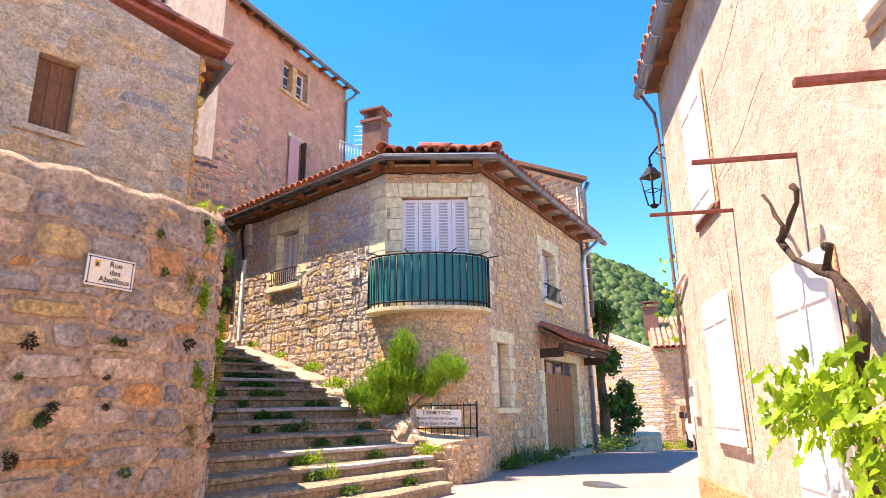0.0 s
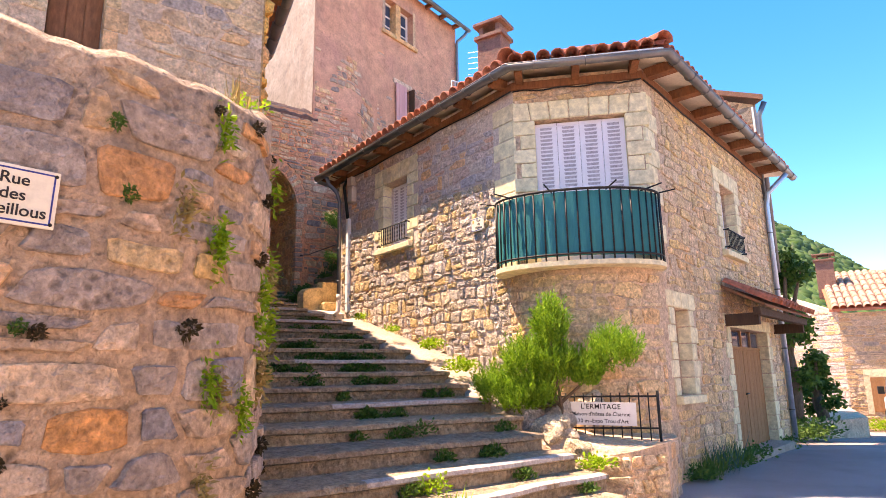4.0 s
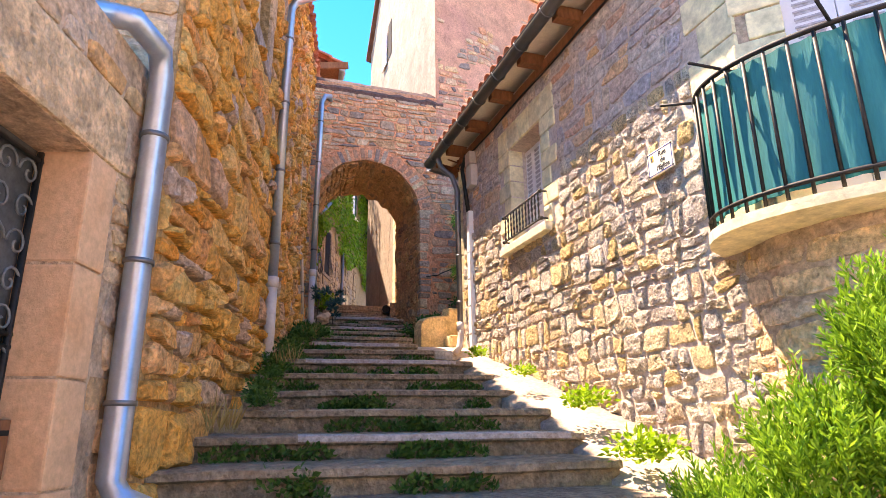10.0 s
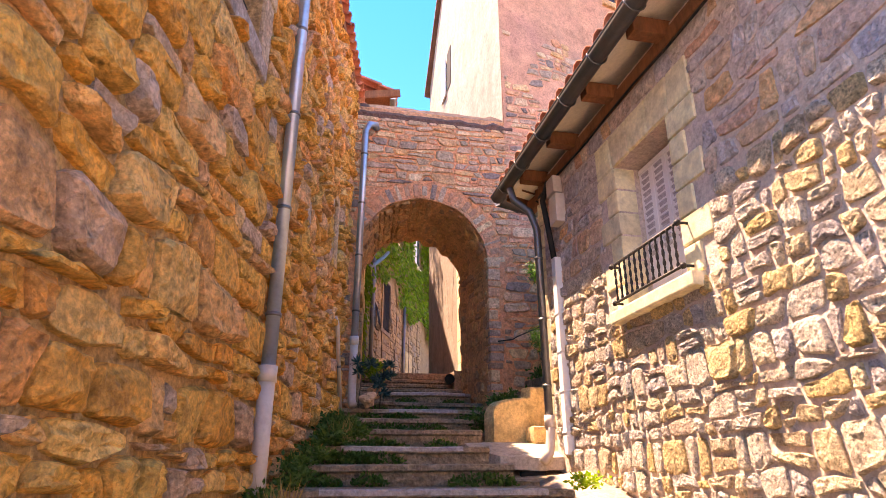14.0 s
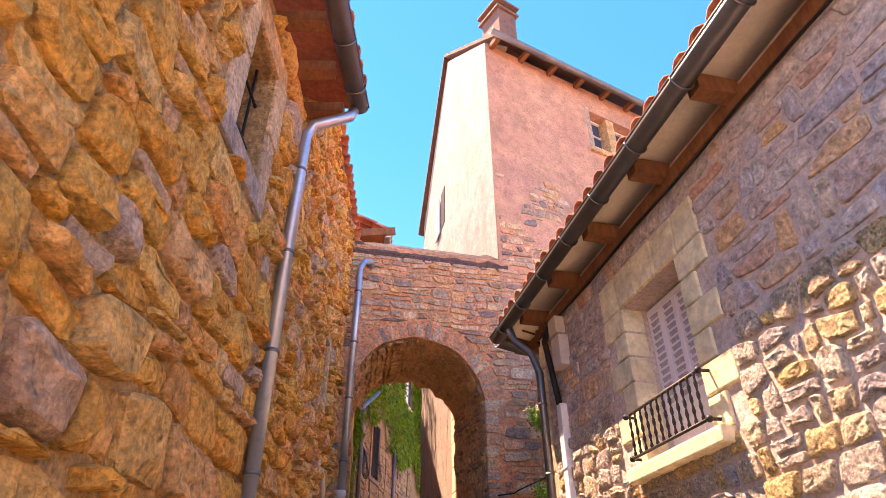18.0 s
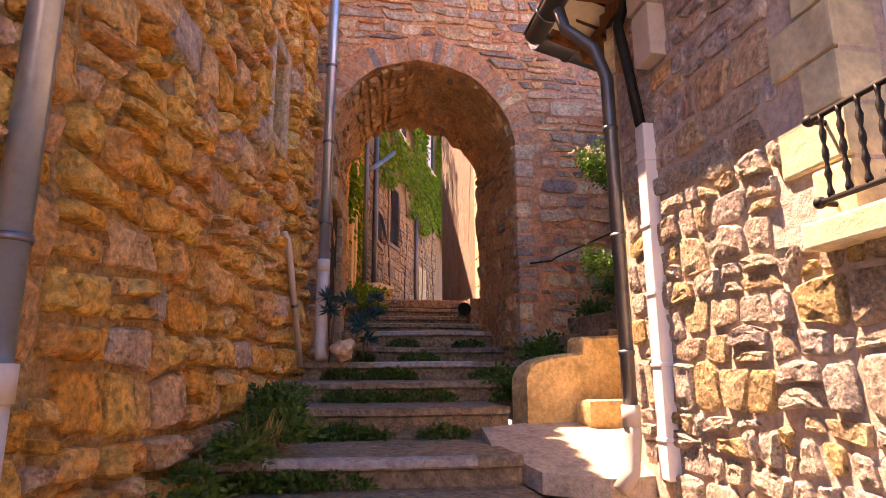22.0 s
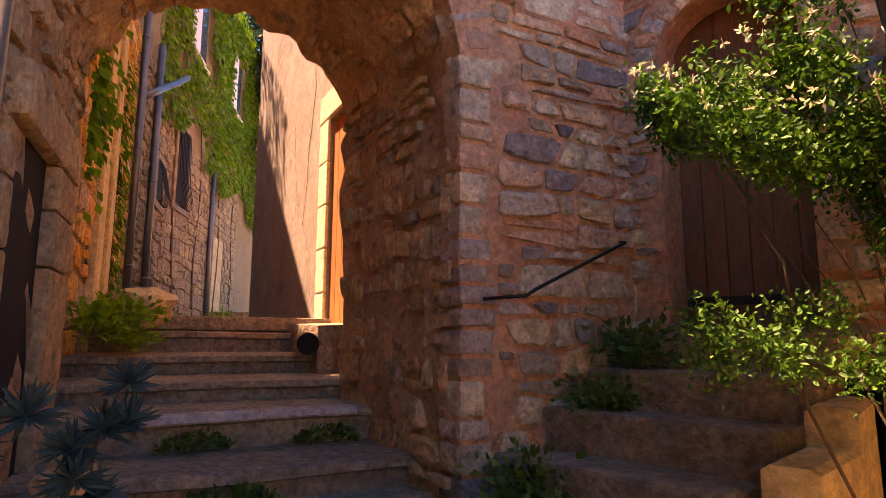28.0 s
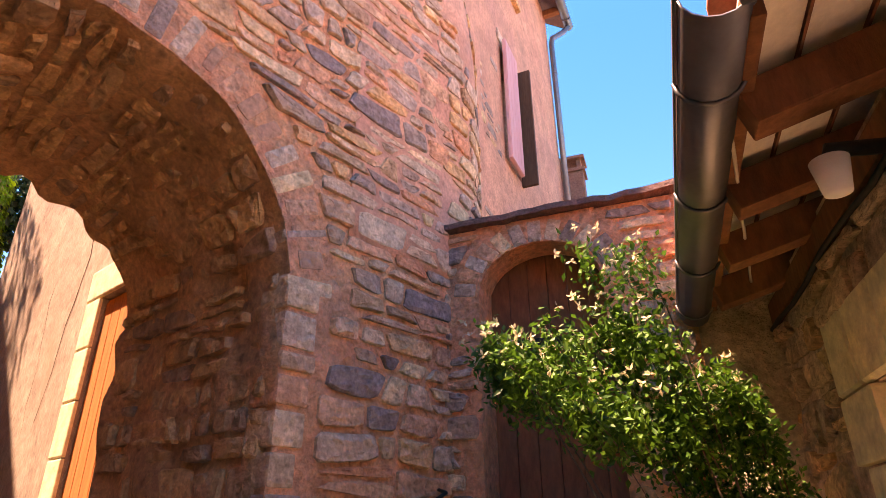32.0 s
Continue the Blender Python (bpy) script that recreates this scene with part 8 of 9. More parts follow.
for k in range(16):
    u, v = r.uniform(AB_L[4] - 0.1, AB_L[6] + 0.2), r.uniform(1.4, 3.15)
    p = ab_at(u, v, 0.02)
    nd = (ab_at(u, v, 1) - ab_at(u, v, 0)).normalized()
    lv = Leaves()
    for _ in range(110):
        d = (rand_dir(r) + nd * 0.8 + Vector((0, 0, -0.3))).normalized()
        lv.leaf(p + Vector((r.gauss(0, 0.02), r.gauss(0, 0.02), r.gauss(0, 0.06))), d, rand_dir(r), r.uniform(0.03, 0.06), 0.016)
    ob = lv.link("wall_fern", L_vine if k % 3 else L_dry)
    ob.data.transform(Matrix.Translation(-p))
    ob.location = p
    tagged(ob, "yellow-green fern growing from the wall's rounded corner" if k % 3 else "dry straw-coloured plant on the wall's rounded corner", "wall plant", "tufts on the garden wall")
for u, n in ((AB_L[5], 40), (AB_L[6], 60), (AB_L[7], 50), (AB_L[8], 60), (AB_L[8] + 0.4, 40)):
    p = ab_at(u, ab_top(u), -0.15)
    tuft(p.x, p.y, p.z, r, 0.15, n // 2, L_dry if u != AB_L[6] else L_vine, u != AB_L[6], "dry_grass", "dry grass and seedlings on the wall's top", group="plants on the wall top")

# spurge beside the pipe
for x, y, z in ((-15.05, 5.55, 4.25), (-15.35, 5.85, 4.3), (-15.2, 5.75, 4.05)):
    lv = Leaves()
    c = Vector((x, y, z))
    for k in range(3):
        cc = c + Vector((r.uniform(-0.1, 0.1), r.uniform(-0.1, 0.1), r.uniform(-0.15, 0.1)))
        for _ in range(60):
            d = rand_dir(r, -0.4)
            lv.leaf(cc, d, rand_dir(r), 0.12, 0.022)
    s = tagged(empty("spurge", c), "blue-green spurge rosettes on thin stems by the pipe", "plant")
    under(lv.link("leaves", L_spurge), s)
    piped("stem", [c, c + Vector((0.03, -0.03, -0.2)), (x + 0.05, y - 0.05, slope_line(x) + 0.05)], 0.008, M_bark, s, 5)

# flowering shrub in the yard
r = random.Random(31)
shrub = tagged(empty("flowering_shrub", (-13.72, 8.1, 3.4)), "loose green shrub with small cream blossoms in the yard", "shrub")
lv, fl = Leaves(), Leaves()
across, deep = Vector((0.76, 0.65, 0)), Vector((-0.65, 0.76, 0))
for k in range(124):
    if k >= 96:
        tip = Vector((-13.76, 8.42, 5.1)) + across * r.uniform(-0.25, 0.3) + deep * r.uniform(-0.15, 0.2) + Vector((0, 0, r.uniform(-0.2, 0.16)))
    elif k < 70:
        s = r.uniform(-1, 1)
        tip = Vector((-14.12, 8.1, 5.44)) + across * s * 0.52 + deep * r.uniform(-0.24, 0.2) + Vector((0, 0, r.uniform(-0.24, 0.26) * (1.2 - abs(s)) - 0.12 * s))
    else:
        s = r.uniform(-1, 1)
        tip = Vector((-13.82, 8.0, 4.54)) + across * s * 0.56 + deep * r.uniform(-0.2, 0.2) + Vector((0, 0, r.uniform(-0.16, 0.16) - 0.06 * s))
    if k in (3, 9, 14):
        tip = Vector((-14.05, 8.12, 6.0)) + across * (k - 9) * 0.025
    base = Vector((-13.72 + r.uniform(-0.08, 0.08), 8.15 + r.uniform(-0.08, 0.08), 3.4))
    mid = base.lerp(tip, 0.6) + Vector((0.1, 0.05, 0.1))
    pts = [base, base.lerp(mid, 0.6) + Vector((0.02, 0, 0.08)), mid, tip.lerp(mid, 0.35) + Vector((0, 0, 0.05)), tip]
    if k % 14 == 0:
        pts[1] += Vector((r.uniform(-0.15, 0.15), r.uniform(-0.15, 0.15), 0))
        piped("twig", pts, [0.007, 0.006, 0.005, 0.003, 0.002], M_bark, shrub, 4)
    else:
        piped("twig", pts[3:], [0.003, 0.002], M_bark, shrub, 4)
    for q in range(150 if k < 70 else 190):
        t = r.random() ** 0.6
        p = tip.lerp(mid, (1 - t) * 0.30) + rand_dir(r) * r.uniform(0.01, 0.11)
        lv.leaf(p, rand_dir(r) + Vector((0, 0, -0.1)), rand_dir(r) + Vector((0, 0, 0.8)), r.uniform(0.026, 0.046) * (1 if k < 70 else 0.75), r.uniform(0.014, 0.024) * (1 if k < 70 else 0.75))
    if k < 36:
        for _ in range(4):
            p = tip + rand_dir(r) * 0.12 + Vector((0, 0, 0.03))
            for _ in range(5):
                fl.leaf(p, rand_dir(r), rand_dir(r), 0.029, 0.014)
for k in range(6):
    tip = Vector((-13.75, 8.28, 4.95)) + across * r.uniform(-0.45, 0.3) + deep * r.uniform(-0.15, 0.2) + Vector((0, 0, r.uniform(-0.2, 0.15)))
    base = Vector((-13.68 + r.uniform(-0.1, 0.1), 8.2 + r.uniform(-0.1, 0.1), 3.4))
    piped("stem", [base, base.lerp(tip, 0.4) + Vector((0.1, 0.04, 0.1)), base.lerp(tip, 0.75) + Vector((0.06, 0.02, 0.1)), tip], [0.006, 0.005, 0.004, 0.002], M_twig, shrub, 4)
under(lv.link("leaves", L_shrub), shrub)
under(fl.link("blossoms", L_flower), shrub)
for x, y, z, s in ((-15.05, 7.55, 3.8, 0.3), (-15.1, 8.3, 4.35, 0.36), (-15.05, 8.0, 4.15, 0.25), (-14.4, 6.95, 3.5, 0.28), (-14.75, 7.3, 3.75, 0.26)):
    tuft(x, y, z, r, s, 110, None, label="dark green weeds at the foot of the stone pier", group="weeds by the pier")

# ivy on the alley wall
r = random.Random(41)
ivy = tagged(empty("ivy", FIV.at(3, 5)), "thick bright green ivy covering the alley wall", "ivy")
lv = Leaves()
for _ in range(17000):
    u, v = r.uniform(-1.9, 8.0), r.uniform(6.2, 13.2)
    edge = 8.35 + 0.35 * math.sin(u * 1.3) + 0.5 * noise.noise((u * 1.5, v, 0)) - 0.12 * max(u - 3.5, 0)
    if 0.75 < u < 2.2 and 10.1 < v < 11.7 or 4.3 < u < 5.7 and 10.3 < v < 11.9:
        continue
    if v < edge or noise.noise((u * 1.1, v * 1.1, 7)) < -0.42:
        continue
    p = FIV.at(u, v, r.uniform(0.03, 0.16))
    lv.leaf(p, Vector((r.uniform(-0.5, 0.5), r.uniform(-0.5, 0.5), -1)) + FIV.n * 0.5, FIV.n + rand_dir(r) * 0.5, r.uniform(0.09, 0.16), r.uniform(0.08, 0.14))
under(lv.link("leaves", L_ivy), ivy)
for u in (0.6, 2.1, 3.9, 5.4):
    piped("stem", [FIV.at(u + 0.12 * math.sin(q * 1.4 + u), 4.7 + 0.7 * q, 0.03) for q in range(7)], [0.03, 0.026, 0.024, 0.02, 0.016, 0.012, 0.008], M_bark, ivy, 6)
ivy2 = tagged(empty("ivy", FA.at(3, 5)), "strand of ivy climbing beside the drainpipe", "ivy")
lv = Leaves()
for _ in range(500):
    p = FA.at(2.75 + r.gauss(0, 0.12), r.uniform(4.7, 7.4), r.uniform(0.03, 0.12))
    lv.leaf(p, Vector((r.uniform(-0.5, 0.5), r.uniform(-0.5, 0.5), -1)) + FA.n * 0.5, FA.n, r.uniform(0.07, 0.12), 0.08)
for _ in range(260):
    p = Vector((-16.85 + r.gauss(0, 0.06), 5.66 + abs(r.gauss(0, 0.06)), 5.95 + r.gauss(0, 0.22)))
    lv.leaf(p, Vector((r.uniform(-0.5, 0.5), r.uniform(0.2, 0.6), -0.8)), rand_dir(r), 0.08, 0.05)
under(lv.link("leaves", L_ivy), ivy2)
piped("stem", [FA.at(2.75 + 0.06 * math.sin(q * 1.3), 4.65 + 0.5 * q, 0.03) for q in range(6)], [0.02, 0.018, 0.016, 0.013, 0.01, 0.006], M_bark, ivy2, 6)
for x, y, z, s in ((-17.3, 5.85, 4.5, 0.4), (-17.7, 5.95, 4.62, 0.3), (-22.0, 6.5, 4.7, 0.4), (-26.0, 8.0, 4.8, 0.5), (-17.6, 6.0, 4.45, 0.26)):
    tuft(x, y, z, r, s, 90, L_ivy, label="green plants at the foot of the alley wall", group="weeds in the upper alley")


# ---- trees ----
def tree(x, y, z, h, crown, seed, material, label, leaves=2600, leaf=0.2):
    r = random.Random(seed)
    t = tagged(empty("tree", (x, y, z)), label, "tree")
    piped("trunk", [(x, y, z - 0.2), (x + 0.1, y, z + h * 0.3), (x - 0.05, y + 0.1, z + h * 0.7)], [0.2, 0.15, 0.06], M_bark, t, 8)
    lv = Leaves()
    clumps = [Vector((x, y, z + h * 0.65)) + Vector((r.gauss(0, crown * 0.45), r.gauss(0, crown * 0.45), r.gauss(0, h * 0.17))) for _ in range(16)]
    for c in clumps[:7]:
        piped("limb", [(x, y, z + h * 0.35), c.lerp(Vector((x, y, z + h * 0.5)), 0.4), c], [0.08, 0.05, 0.015], M_bark, t, 5)
    for _ in range(leaves):
        c = r.choice(clumps)
        lv.leaf(c + rand_dir(r) * crown * 0.42 * r.uniform(0.35, 1), rand_dir(r) + Vector((0, 0, -0.3)), rand_dir(r), leaf * r.uniform(0.7, 1.3), leaf * 0.6)
    under(lv.link("crown", material), t)
    return t


tree(-8.75, 16.6, 0.2, 4.6, 0.75, 51, L_tree, "leafy green tree beside the garden wall", 3000, 0.14)
tree(-9.05, 18.6, 0.0, 2.7, 0.6, 52, L_tree, "dark green climbing bush on the garden wall", 2200, 0.14)
tree(-9.0, 15.4, 0.0, 3.0, 0.5, 55, L_tree, "dark leafy bush in the shade of the house corner", 1800, 0.13)
tree(-30.5, 10.6, 4.0, 12.5, 2.1, 53, L_dark, "dark evergreen tree at the alley's end", 7000, 0.22)
tree(-15.0, 15.5, 3.0, 6.3, 1.6, 54, L_tree, "green tree behind the yard wall", 2200, 0.2)
tree(-6.1, 27.0, -0.3, 2.3, 0.7, 56, L_vine, "rose bush by the far house", 1400, 0.12)
for x, y in ((-11.8, 27.8), (-11.0, 28.3), (-10.4, 28.6), (-8.3, 14.9), (-8.1, 15.6), (-8.2, 16.4)):
    tuft(x, y, ground_height(x, y), r, 0.6, 150, L_vine if x < -9 else L_weed, label="tall grass and weeds at the street's edge", group="weeds by the street")
fl = Leaves()
for _ in range(30):
    fl.leaf(Vector((-6.6 + r.gauss(0, 0.3), 26.7, 1.7 + r.gauss(0, 0.3))), rand_dir(r), rand_dir(r), 0.1, 0.1)
roses = tagged(fl.link("roses", M_lamp_red), "red roses on the bush by the far house", "flowers")

# vine on the peach house
M_vine_bark = surface("dark_vine_bark", [(0, (0.055, 0.035, 0.025)), (1, (0.12, 0.075, 0.05))], coarse=9, fine=40, bump=0.03, stretch=(2, 2, 0.5), strength=1.0)
r = random.Random(61)
vine = tagged(empty("grapevine", FR.at(FR.u_of(-0.5, 3.9), 0.3)), "old grapevine with a twisted trunk and bright green leaves", "vine")
vu = FR.u_of(-0.62, 4.1)
trunk = [FR.at(4.40, 0.2, 0.12), FR.at(4.46, 1.0, 0.14), FR.at(4.45, 1.7, 0.12), FR.at(4.56, 1.9, 0.13), FR.at(4.58, 2.03, 0.11), FR.at(4.50, 2.17, 0.13), FR.at(4.38, 2.27, 0.12), FR.at(4.25, 2.33, 0.13), FR.at(4.08, 2.39, 0.11), FR.at(3.92, 2.47, 0.13), FR.at(3.76, 2.60, 0.12), FR.at(3.74, 2.64, 0.13), FR.at(3.86, 2.68, 0.12), FR.at(3.95, 2.72, 0.13), FR.at(4.04, 2.80, 0.11), FR.at(4.09, 2.86, 0.12), FR.at(4.06, 2.90, 0.13)]
piped("trunk", trunk, [0.034, 0.032, 0.032, 0.038, 0.034, 0.036, 0.026, 0.034, 0.018, 0.018, 0.024, 0.028, 0.017, 0.02, 0.015, 0.018, 0.024], M_vine_bark, vine, 9)
piped("limb", [FR.at(3.76, 2.64, 0.13), FR.at(3.80, 2.72, 0.12), FR.at(3.70, 2.82, 0.12), FR.at(3.62, 2.93, 0.11), FR.at(3.54, 3.02, 0.12)], [0.02, 0.014, 0.016, 0.009, 0.014], M_vine_bark, vine, 7)
piped("limb", [FR.at(4.30, 2.30, 0.13), FR.at(4.46, 2.42, 0.15), FR.at(4.52, 2.40, 0.2)], [0.022, 0.018, 0.026], M_vine_bark, vine, 7)
lv = Leaves()
for _ in range(520):
    s = r.random()
    p = FR.at(vu - 0.2 + 1.5 * s + r.gauss(0, 0.12), 1.52 + 0.22 * math.sin(s * 3) + r.gauss(0, 0.10) - max(s - 0.25, 0) * 1.0 * r.random(), 0.3 + r.uniform(-0.18, 0.18))
    lv.lobed(p, Vector((r.uniform(-0.6, 0.6), r.uniform(-0.6, 0.6), -0.6)) + FR.n * 0.3, FR.n + rand_dir(r) * 0.7, r.uniform(0.05, 0.085))
for _ in range(36):
    p = FR.at(-0.02 + r.uniform(-0.2, 0.15), r.uniform(2.4, 3.5), 0.05 + r.uniform(-0.1, 0.2))
    lv.leaf(p, rand_dir(r) + Vector((0, 0, -0.6)), rand_dir(r), 0.08, 0.08)
under(lv.link("leaves", L_vine), vine)

# wooded hill
def hill_height(x, y):
    az, d = math.degrees(math.atan2(-x, y)), math.hypot(x, y)
    el = float(np.interp(az, [-5, 10, 17.6, 21, 24, 27.8, 36, 50, 70], [1, 2.6, 5.4, 8.2, 10.3, 12.1, 13.2, 12, 7]))
    s = min(max((d - 90) / 190, 0), 1)
    s = s * s * (3 - 2 * s)
    return -6 + (280 * math.tan(radians(el)) + 7.6) * s + noise.noise((x * 0.015, y * 0.015, 0)) * 4 * s


hill = structure(sheet("backdrop_hill", [-520 + 20 * i for i in range(40)], [120 + 20 * i for i in range(28)], hill_height, L_hill), "steep green wooded hillside", "hill")
r = random.Random(71)
bm = bmesh.new()
bmesh.ops.create_icosphere(bm, subdivisions=1, radius=1.0)
unit = [v.co.copy() for v in bm.verts]
tris = [tuple(v.index for v in f.verts) for f in bm.faces]
bm.free()
hv, hf = [], []
for _ in range(11000):
    a = r.uniform(radians(10), radians(48))
    d = r.uniform(110, 300)
    x, y = -math.sin(a) * d, math.cos(a) * d
    s = r.uniform(1.3, 2.6)
    z = hill_height(x, y) + s * 0.7
    o = len(hv)
    k = r.uniform(0, 50)
    for v in unit:
        q = 1 + noise.noise(v * 1.8 + Vector((k, 0, 0))) * 0.55
        hv.append((x + v.x * s * q, y + v.y * s * q, z + v.z * s * q * 1.2))
    hf += [tuple(i + o for i in f) for f in tris]
woods = tagged(mesh_object("woods", hv, hf, L_hill, smooth=True), "dense green trees covering the far hillside", "woods", kind="stuff")

# ---- masonry ----
def on(face):
    return lambda u, v, d: face.at(u, v, d)


def clear(o, left=0.2, right=0.2, low=0.1, high=0.25):
    return (o[0] - left, o[1] + right, o[2] - low, o[3] + high)


masonry(corner_wall["front"], on(F1), (2.8, 5.0), 0.013, M_front, 131, 120, u0=0.03, u1=F1.length - 0.02, v0=4.66, v1=EAVE - 0.08, w=0.24, h=0.165, gap=0.03, vary=0.45,
        openings=[clear(W1, 0.3, 0.3, 0.03, 0.3), (F1.length - 0.43, F1.length + 1, 3.3, 9)])
masonry(corner_wall["front"], on(F1), (2.8, 3.4), 0.024, M_cream, 101, 300, u0=0.03, u1=F1.length - 0.12, v0=1.3, v1=4.65, w=0.17, h=0.152, gap=0.024, vary=0.46,
        openings=[clear(W1, 0.3, 0.3, 0.03, 0.3), (F1.length - 0.43, F1.length + 1, 3.3, 9)], keep=lambda u, v: v > slope_line(F1.at(u, 0).x) - 0.06)
masonry(corner_wall["corner"], on(FC), (0.8, 5.7), 0.012, M_brown, 102, 60, u0=0.0, u1=FC.length, v0=5.58, v1=EAVE - 0.08, w=0.3, h=0.13, gap=0.02)
masonry(corner_wall["street"], on(F2), (1.2, 2.2), 0.018, M_warm, 103, 300, u0=0.3, u1=F2.length - 0.03, v0=0.5, v1=EAVE - 0.08, w=0.27, h=0.155, gap=0.026,
        openings=[clear(W2, 0.27, 0.27, 0.12, 0.27), clear(W3, 0.25, 0.25, 0.12, 0.22), clear(GD, 0.26, 0.26, 0.3, 0.2), (-1, 0.42, 3.3, 9)])
masonry(rounded, lambda u, v, d: Vector((*arc_at(u, d).xy, v)), (1.0, 2.0), 0.018, M_warm, 104, 160, u0=0.02, u1=2.25, v0=0.9, v1=3.12, w=0.3, h=0.17, gap=0.032)
masonry(corner_wall["yard"], on(FW), (1.0, 5.0), 0.03, M_brown, 105, 120, u0=0.02, u1=FW.length - 0.02, v0=3.3, v1=EAVE - 0.08, w=0.27, h=0.17, gap=0.036,
        openings=[clear(WW, 0.3, 0.3, 0.12, 0.26)])
M_vouss = surface("pink_voussoir", [(0, (0.50, 0.27, 0.17)), (1, (0.58, 0.34, 0.21))], coarse=3, bump=0.03, stain_amount=0.4)
AF = Face((AX, YR), (AX, YL), (1, 0))
u_c = YR - AY
masonry(arch, on(AF), (1.0, 4.8), 0.02, M_red, 106, 300, u0=0.02, u1=YR - 5.25, v0=3.5, v1=ZT - 0.15, w=0.27, h=0.128, gap=0.03, vary=0.5,
        openings=[(u_c - AR - 0.22, u_c + AR, 0, AS)], arches=[(u_c, AS, AR + 0.26)], keep=lambda u, v: u > 0.03)
kk, z = random.Random(12), 3.52
while z < AS - 0.05:
    h, l = kk.uniform(0.1, 0.19), kk.uniform(0.12, 0.205)
    AF.piece("corner_stone", u_c - AR - l, u_c - AR + 0.012, z, z + h - 0.022, -0.2, kk.uniform(0.008, 0.022), M_red[0], arch, 0.018)
    z += h
for k in range(25):
    a = math.pi * (k + 0.5) / 25
    rr = AR + 0.13
    m = AF.stand(u_c + rr * math.cos(a), AS + rr * math.sin(a), -0.05)
    kk = random.Random(k)
    boxed("voussoir", m @ pose(0, 0, 0, 0, 90 - math.degrees(a) + kk.uniform(-4, 4), 0), 0.085 + kk.uniform(-0.025, 0.015), 0.102 + kk.uniform(0, 0.02), 0.22 + kk.uniform(-0.08, 0.06), M_red[0] if kk.random() < 0.45 else M_vouss, arch, 0.02)


def vault_place(u, v, d):
    """Places under the arch: v runs from the pier's foot up, round the vault and down again; u from front to back."""
    x = AX - 0.05 - u
    h = AS - 3.5
    yc, rr, zs = arch_line(x)
    if v < h:
        return Vector((x, yc + rr - d, 3.5 + v * (zs - 3.5) / h))
    a = (v - h) / AR
    if a < math.pi:
        return Vector((x, yc + (rr - d) * math.cos(a), zs + (rr - d) * math.sin(a)))
    return Vector((x, yc - rr + d, zs - (v - h - math.pi * AR)))


masonry(arch, vault_place, (0.5, 1.5), 0.022, M_vault, 107, 200, "vault_stone", u0=0.02, u1=1.5, v0=0.3, v1=2 * (AS - 3.5) + math.pi * AR - 0.3, w=0.22, h=0.14, gap=0.04, vary=0.5,
        openings=[(0.2, 1.15, AS - 3.5 + math.pi * AR + 0.35, 99)], keep=lambda u, v: noise.noise((u * 3, v * 3, 4)) > -0.25)
masonry(left_wall, on(FL), (2.4, 3.6), 0.06, M_ochre, 108, 300, u0=0.03, u1=FL.length - 0.02, v0=1.6, v1=LEFT_EAVE - 0.03, w=0.28, h=0.2, gap=0.03, vary=0.55,
        openings=[clear(GW, 0.22, 0.22, 0.2, 0.24)], keep=lambda u, v: v < LEFT_EAVE - 0.55 + 0.42 * u / FL.length)
masonry(left_wall2, on(FL2), (1.6, 4.2), 0.075, M_ochre, 109, 300, u0=0.02, u1=FL2.length - 1.6, v0=2.6, v1=8.42, w=0.24, h=0.18, gap=0.035, vary=0.5,
        openings=[clear(SL, 0.1, 0.1, 0.12, 0.12)])
masonry(upper_front, on(FU), (FU.length - 1.6, 5.2), 0.012, M_brown, 110, 200, u0=FU.length - 5.5, u1=FU.length - 0.02, v0=2.6, v1=LEFT_EAVE - 0.45, w=0.36, h=0.2, gap=0.03,
        openings=[clear(UW, 0.28, 0.28, 0.1, 0.17)])
masonry(upper_front, on(FU), (FU.length - 1.6, 7.2), 0.012, M_brown, 113, 60, u0=FU.length - 5.5, u1=FU.length - 0.5, v0=LEFT_EAVE - 0.45, v1=LEFT_EAVE + 0.6, w=0.36, h=0.2, gap=0.03,
        keep=lambda u, v: v < LEFT_EAVE - 0.57 + 1.42 * (1 - u / FU.length))
masonry(garden_wall, ab_at, (AB_L[3], 2.0), 0.02, M_old, 111, 300, u0=AB_L[1] - 1.0, u1=AB_L[-1] - 0.02, v0=0.1, v1=3.9, w=0.33, h=0.18, gap=0.05, vary=0.5,
        keep=lambda u, v: v < ab_top(u) - 0.14)
masonry(gate_wall, on(FGt), (0.6, 3.0), 0.014, M_brown, 112, 60, u0=0.0, u1=FGt.length, v0=1.5, v1=3.85, w=0.28, h=0.17, gap=0.03, openings=[(GT[0] - 0.25, GT[1] + 0.25, 0, GT[3] + 0.37)])
masonry(yard_door_wall, on(FD), (0.6, 5.5), 0.02, M_red, 114, 120, u0=0.01, u1=FD.length - 0.02, v0=4.0, v1=6.6, w=0.2, h=0.125, gap=0.028, openings=[(CD[0] - 0.02, CD[1] + 0.02, 0, 6.2)], arches=[((CD[0] + CD[1]) / 2, 6.15, 0.55)])
masonry(tall, lambda u, v, d: bulge(7.69 + u, v, d), (0.8, 8.4), 0.018, M_red, 115, 200, u0=0.02, u1=2.1, v0=6.75, v1=10.9, w=0.23, h=0.125, gap=0.034,
        keep=lambda u, v: v > 8.2 + (0 if u < 0.8 else -1.4) and noise.noise((u * 1.3, v * 1.3, 2)) > -0.25 + 0.22 * (v - 8.3) + 0.1 * (u - 1))
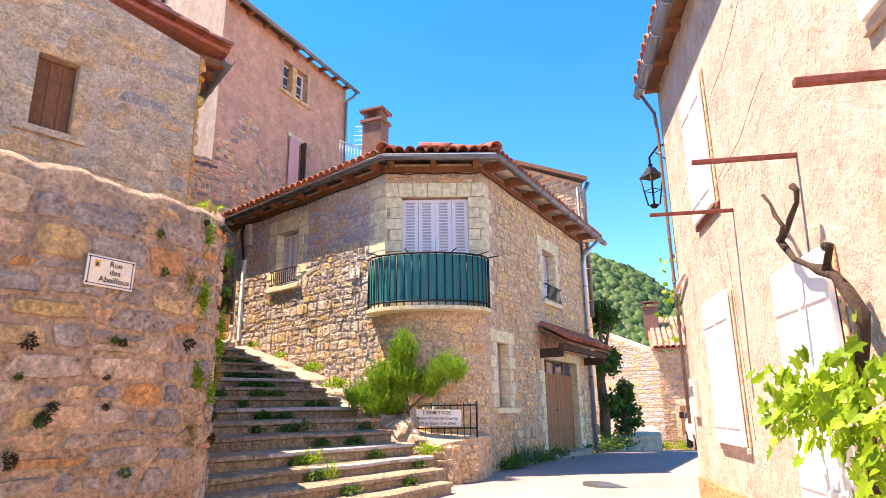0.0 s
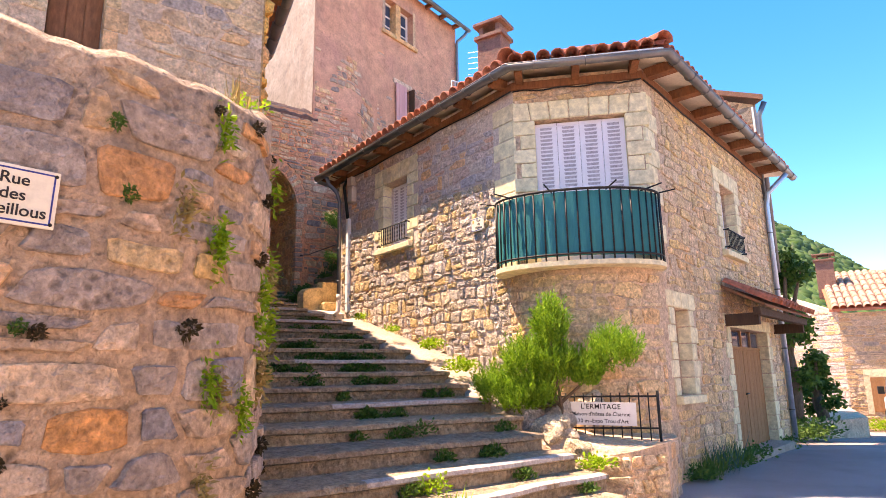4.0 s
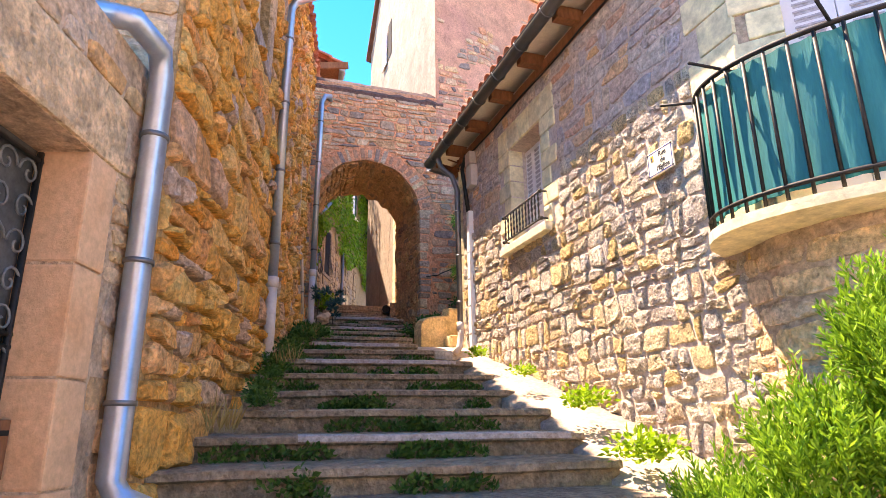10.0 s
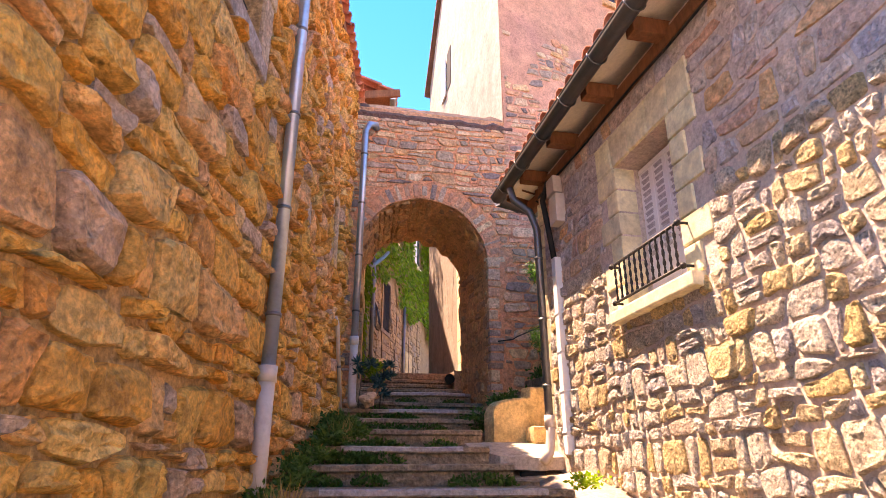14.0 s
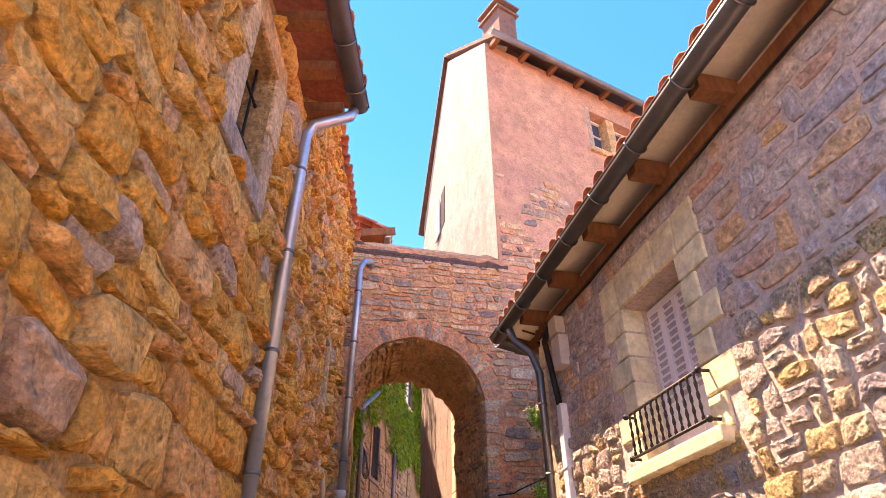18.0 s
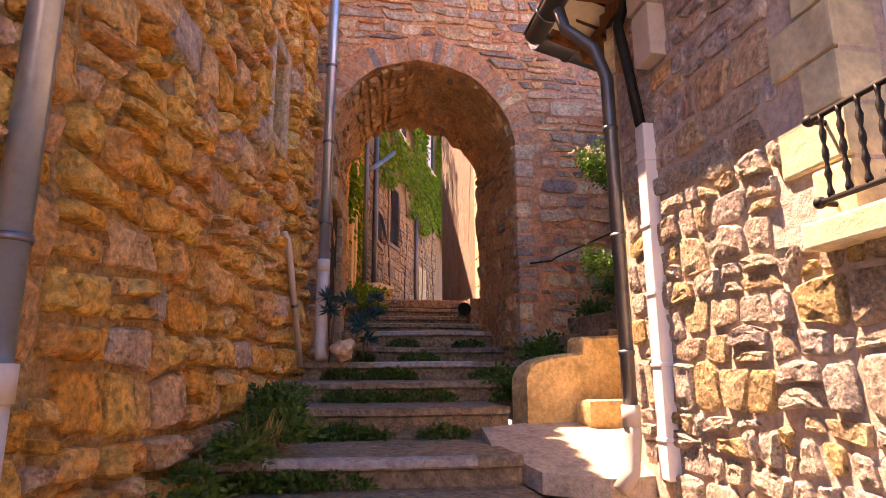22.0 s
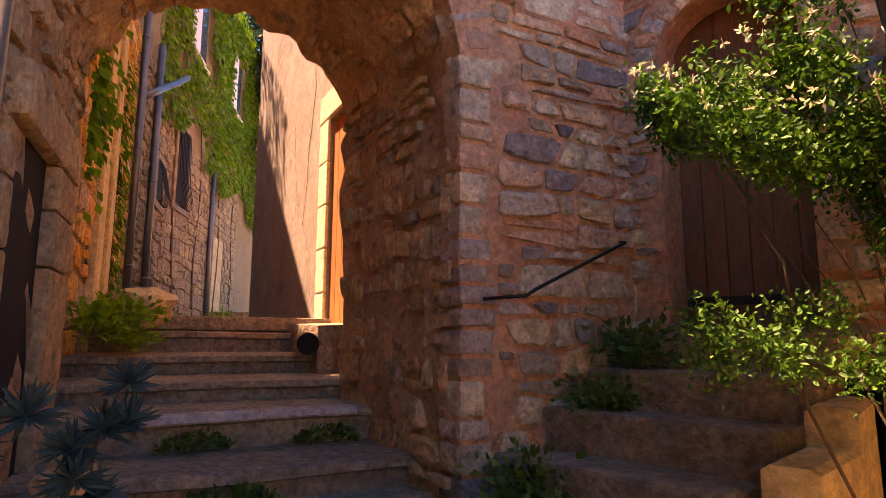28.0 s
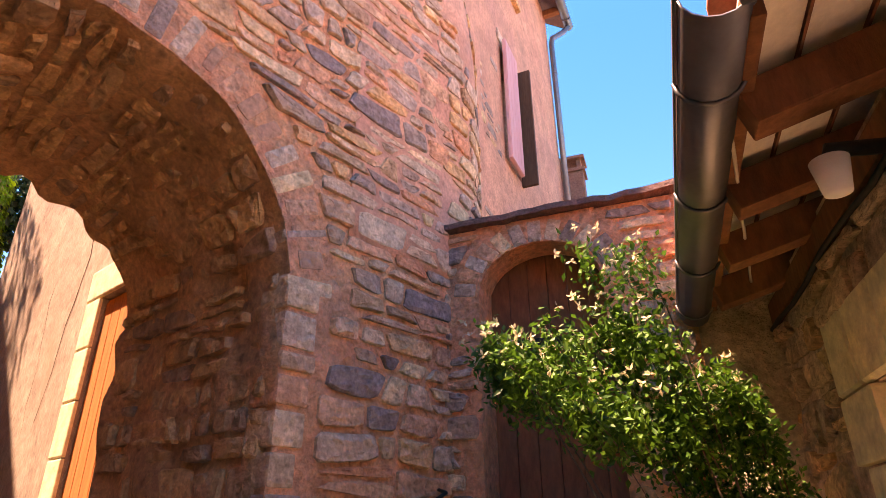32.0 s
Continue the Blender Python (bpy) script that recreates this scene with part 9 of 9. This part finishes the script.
masonry(tall, on(FT), (2.6, 8.8), 0.006, M_red, 125, 100, u0=2.35, u1=FT.length - 0.3, v0=7.0, v1=11.2, w=0.26, h=0.12, gap=0.06, openings=[clear(TP, 0.15, 0.2, 0.1, 0.25)],
        keep=lambda u, v: noise.noise((u * 1.1, v * 1.3, 5)) > 0.05 + 0.09 * (v - 8.3) + 0.06 * (u - 2))
masonry(planter, on(Face((-5.9, 7.35), (-6.2, 8.05), (1, 0))), (0.4, 0.9), 0.014, M_brown, 116, 40, u0=0, u1=0.74, v0=0.55, v1=1.18, w=0.24, h=0.14, gap=0.028)
for pa, pb, seed in (((-7.0, 6.42), (-6.4, 6.5), 126), ((-6.4, 6.5), (-5.95, 6.85), 127), ((-5.95, 6.85), (-5.9, 7.35), 128)):
    fp = Face(pa, pb, (0.6, -0.8))
    masonry(planter, on(fp), (0.3, 0.9), 0.03, M_warm, seed, 40, u0=0, u1=fp.length, v0=0.55, v1=1.12, w=0.24, h=0.15, gap=0.03)
masonry(far_a, on(FH1), (1, 2), 0.02, M_cream, 117, 0, u0=0, u1=3.35, v0=-0.4, v1=5.5, w=0.4, h=0.16, gap=0.04, keep=lambda u, v: v < 4.05 + 1.4 * u / 3.4)
masonry(far_b, on(FH2), (1, 2), 0.02, M_brown, 118, 0, u0=0, u1=5.5, v0=-0.4, v1=4.1, w=0.4, h=0.16, gap=0.04, openings=[(0.55, 1.95, 0.2, 1.9)])
masonry(rear, on(Face((-8.2, 15.4), (-13.0, 15.4), (0, -1))), (1, 6.5), 0.02, M_red, 119, 0, u0=0, u1=3.5, v0=5.6, v1=9.5, keep=lambda u, v: v < 7.85 + 0.5 * u, w=0.35, h=0.16, gap=0.04)
masonry(c_house, on(FA), (1, 5.5), 0.03, M_ochre, 120, 80, u0=0.0, u1=FA.length, v0=4.4, v1=8.6, w=0.32, h=0.19, gap=0.04)
# further walls take the shade-darkened brown, the near wall above keeps ochre
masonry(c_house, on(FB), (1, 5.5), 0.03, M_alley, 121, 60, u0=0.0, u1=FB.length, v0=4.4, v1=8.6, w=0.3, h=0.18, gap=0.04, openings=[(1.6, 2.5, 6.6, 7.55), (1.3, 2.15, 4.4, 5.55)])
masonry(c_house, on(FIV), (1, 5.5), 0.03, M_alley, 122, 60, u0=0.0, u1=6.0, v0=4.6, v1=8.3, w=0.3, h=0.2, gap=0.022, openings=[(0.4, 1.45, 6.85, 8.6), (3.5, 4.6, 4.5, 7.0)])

# ---- the stones, laid last ----
for wall, place, focus, proud, pair, seed, most, name, cut, layout in STONES:
    r = random.Random(seed)
    lay_stones(wall, place, rubble(gap=layout.pop("gap", 0.03), rng=r, **layout), proud, pair, r, focus, most, name, cut)
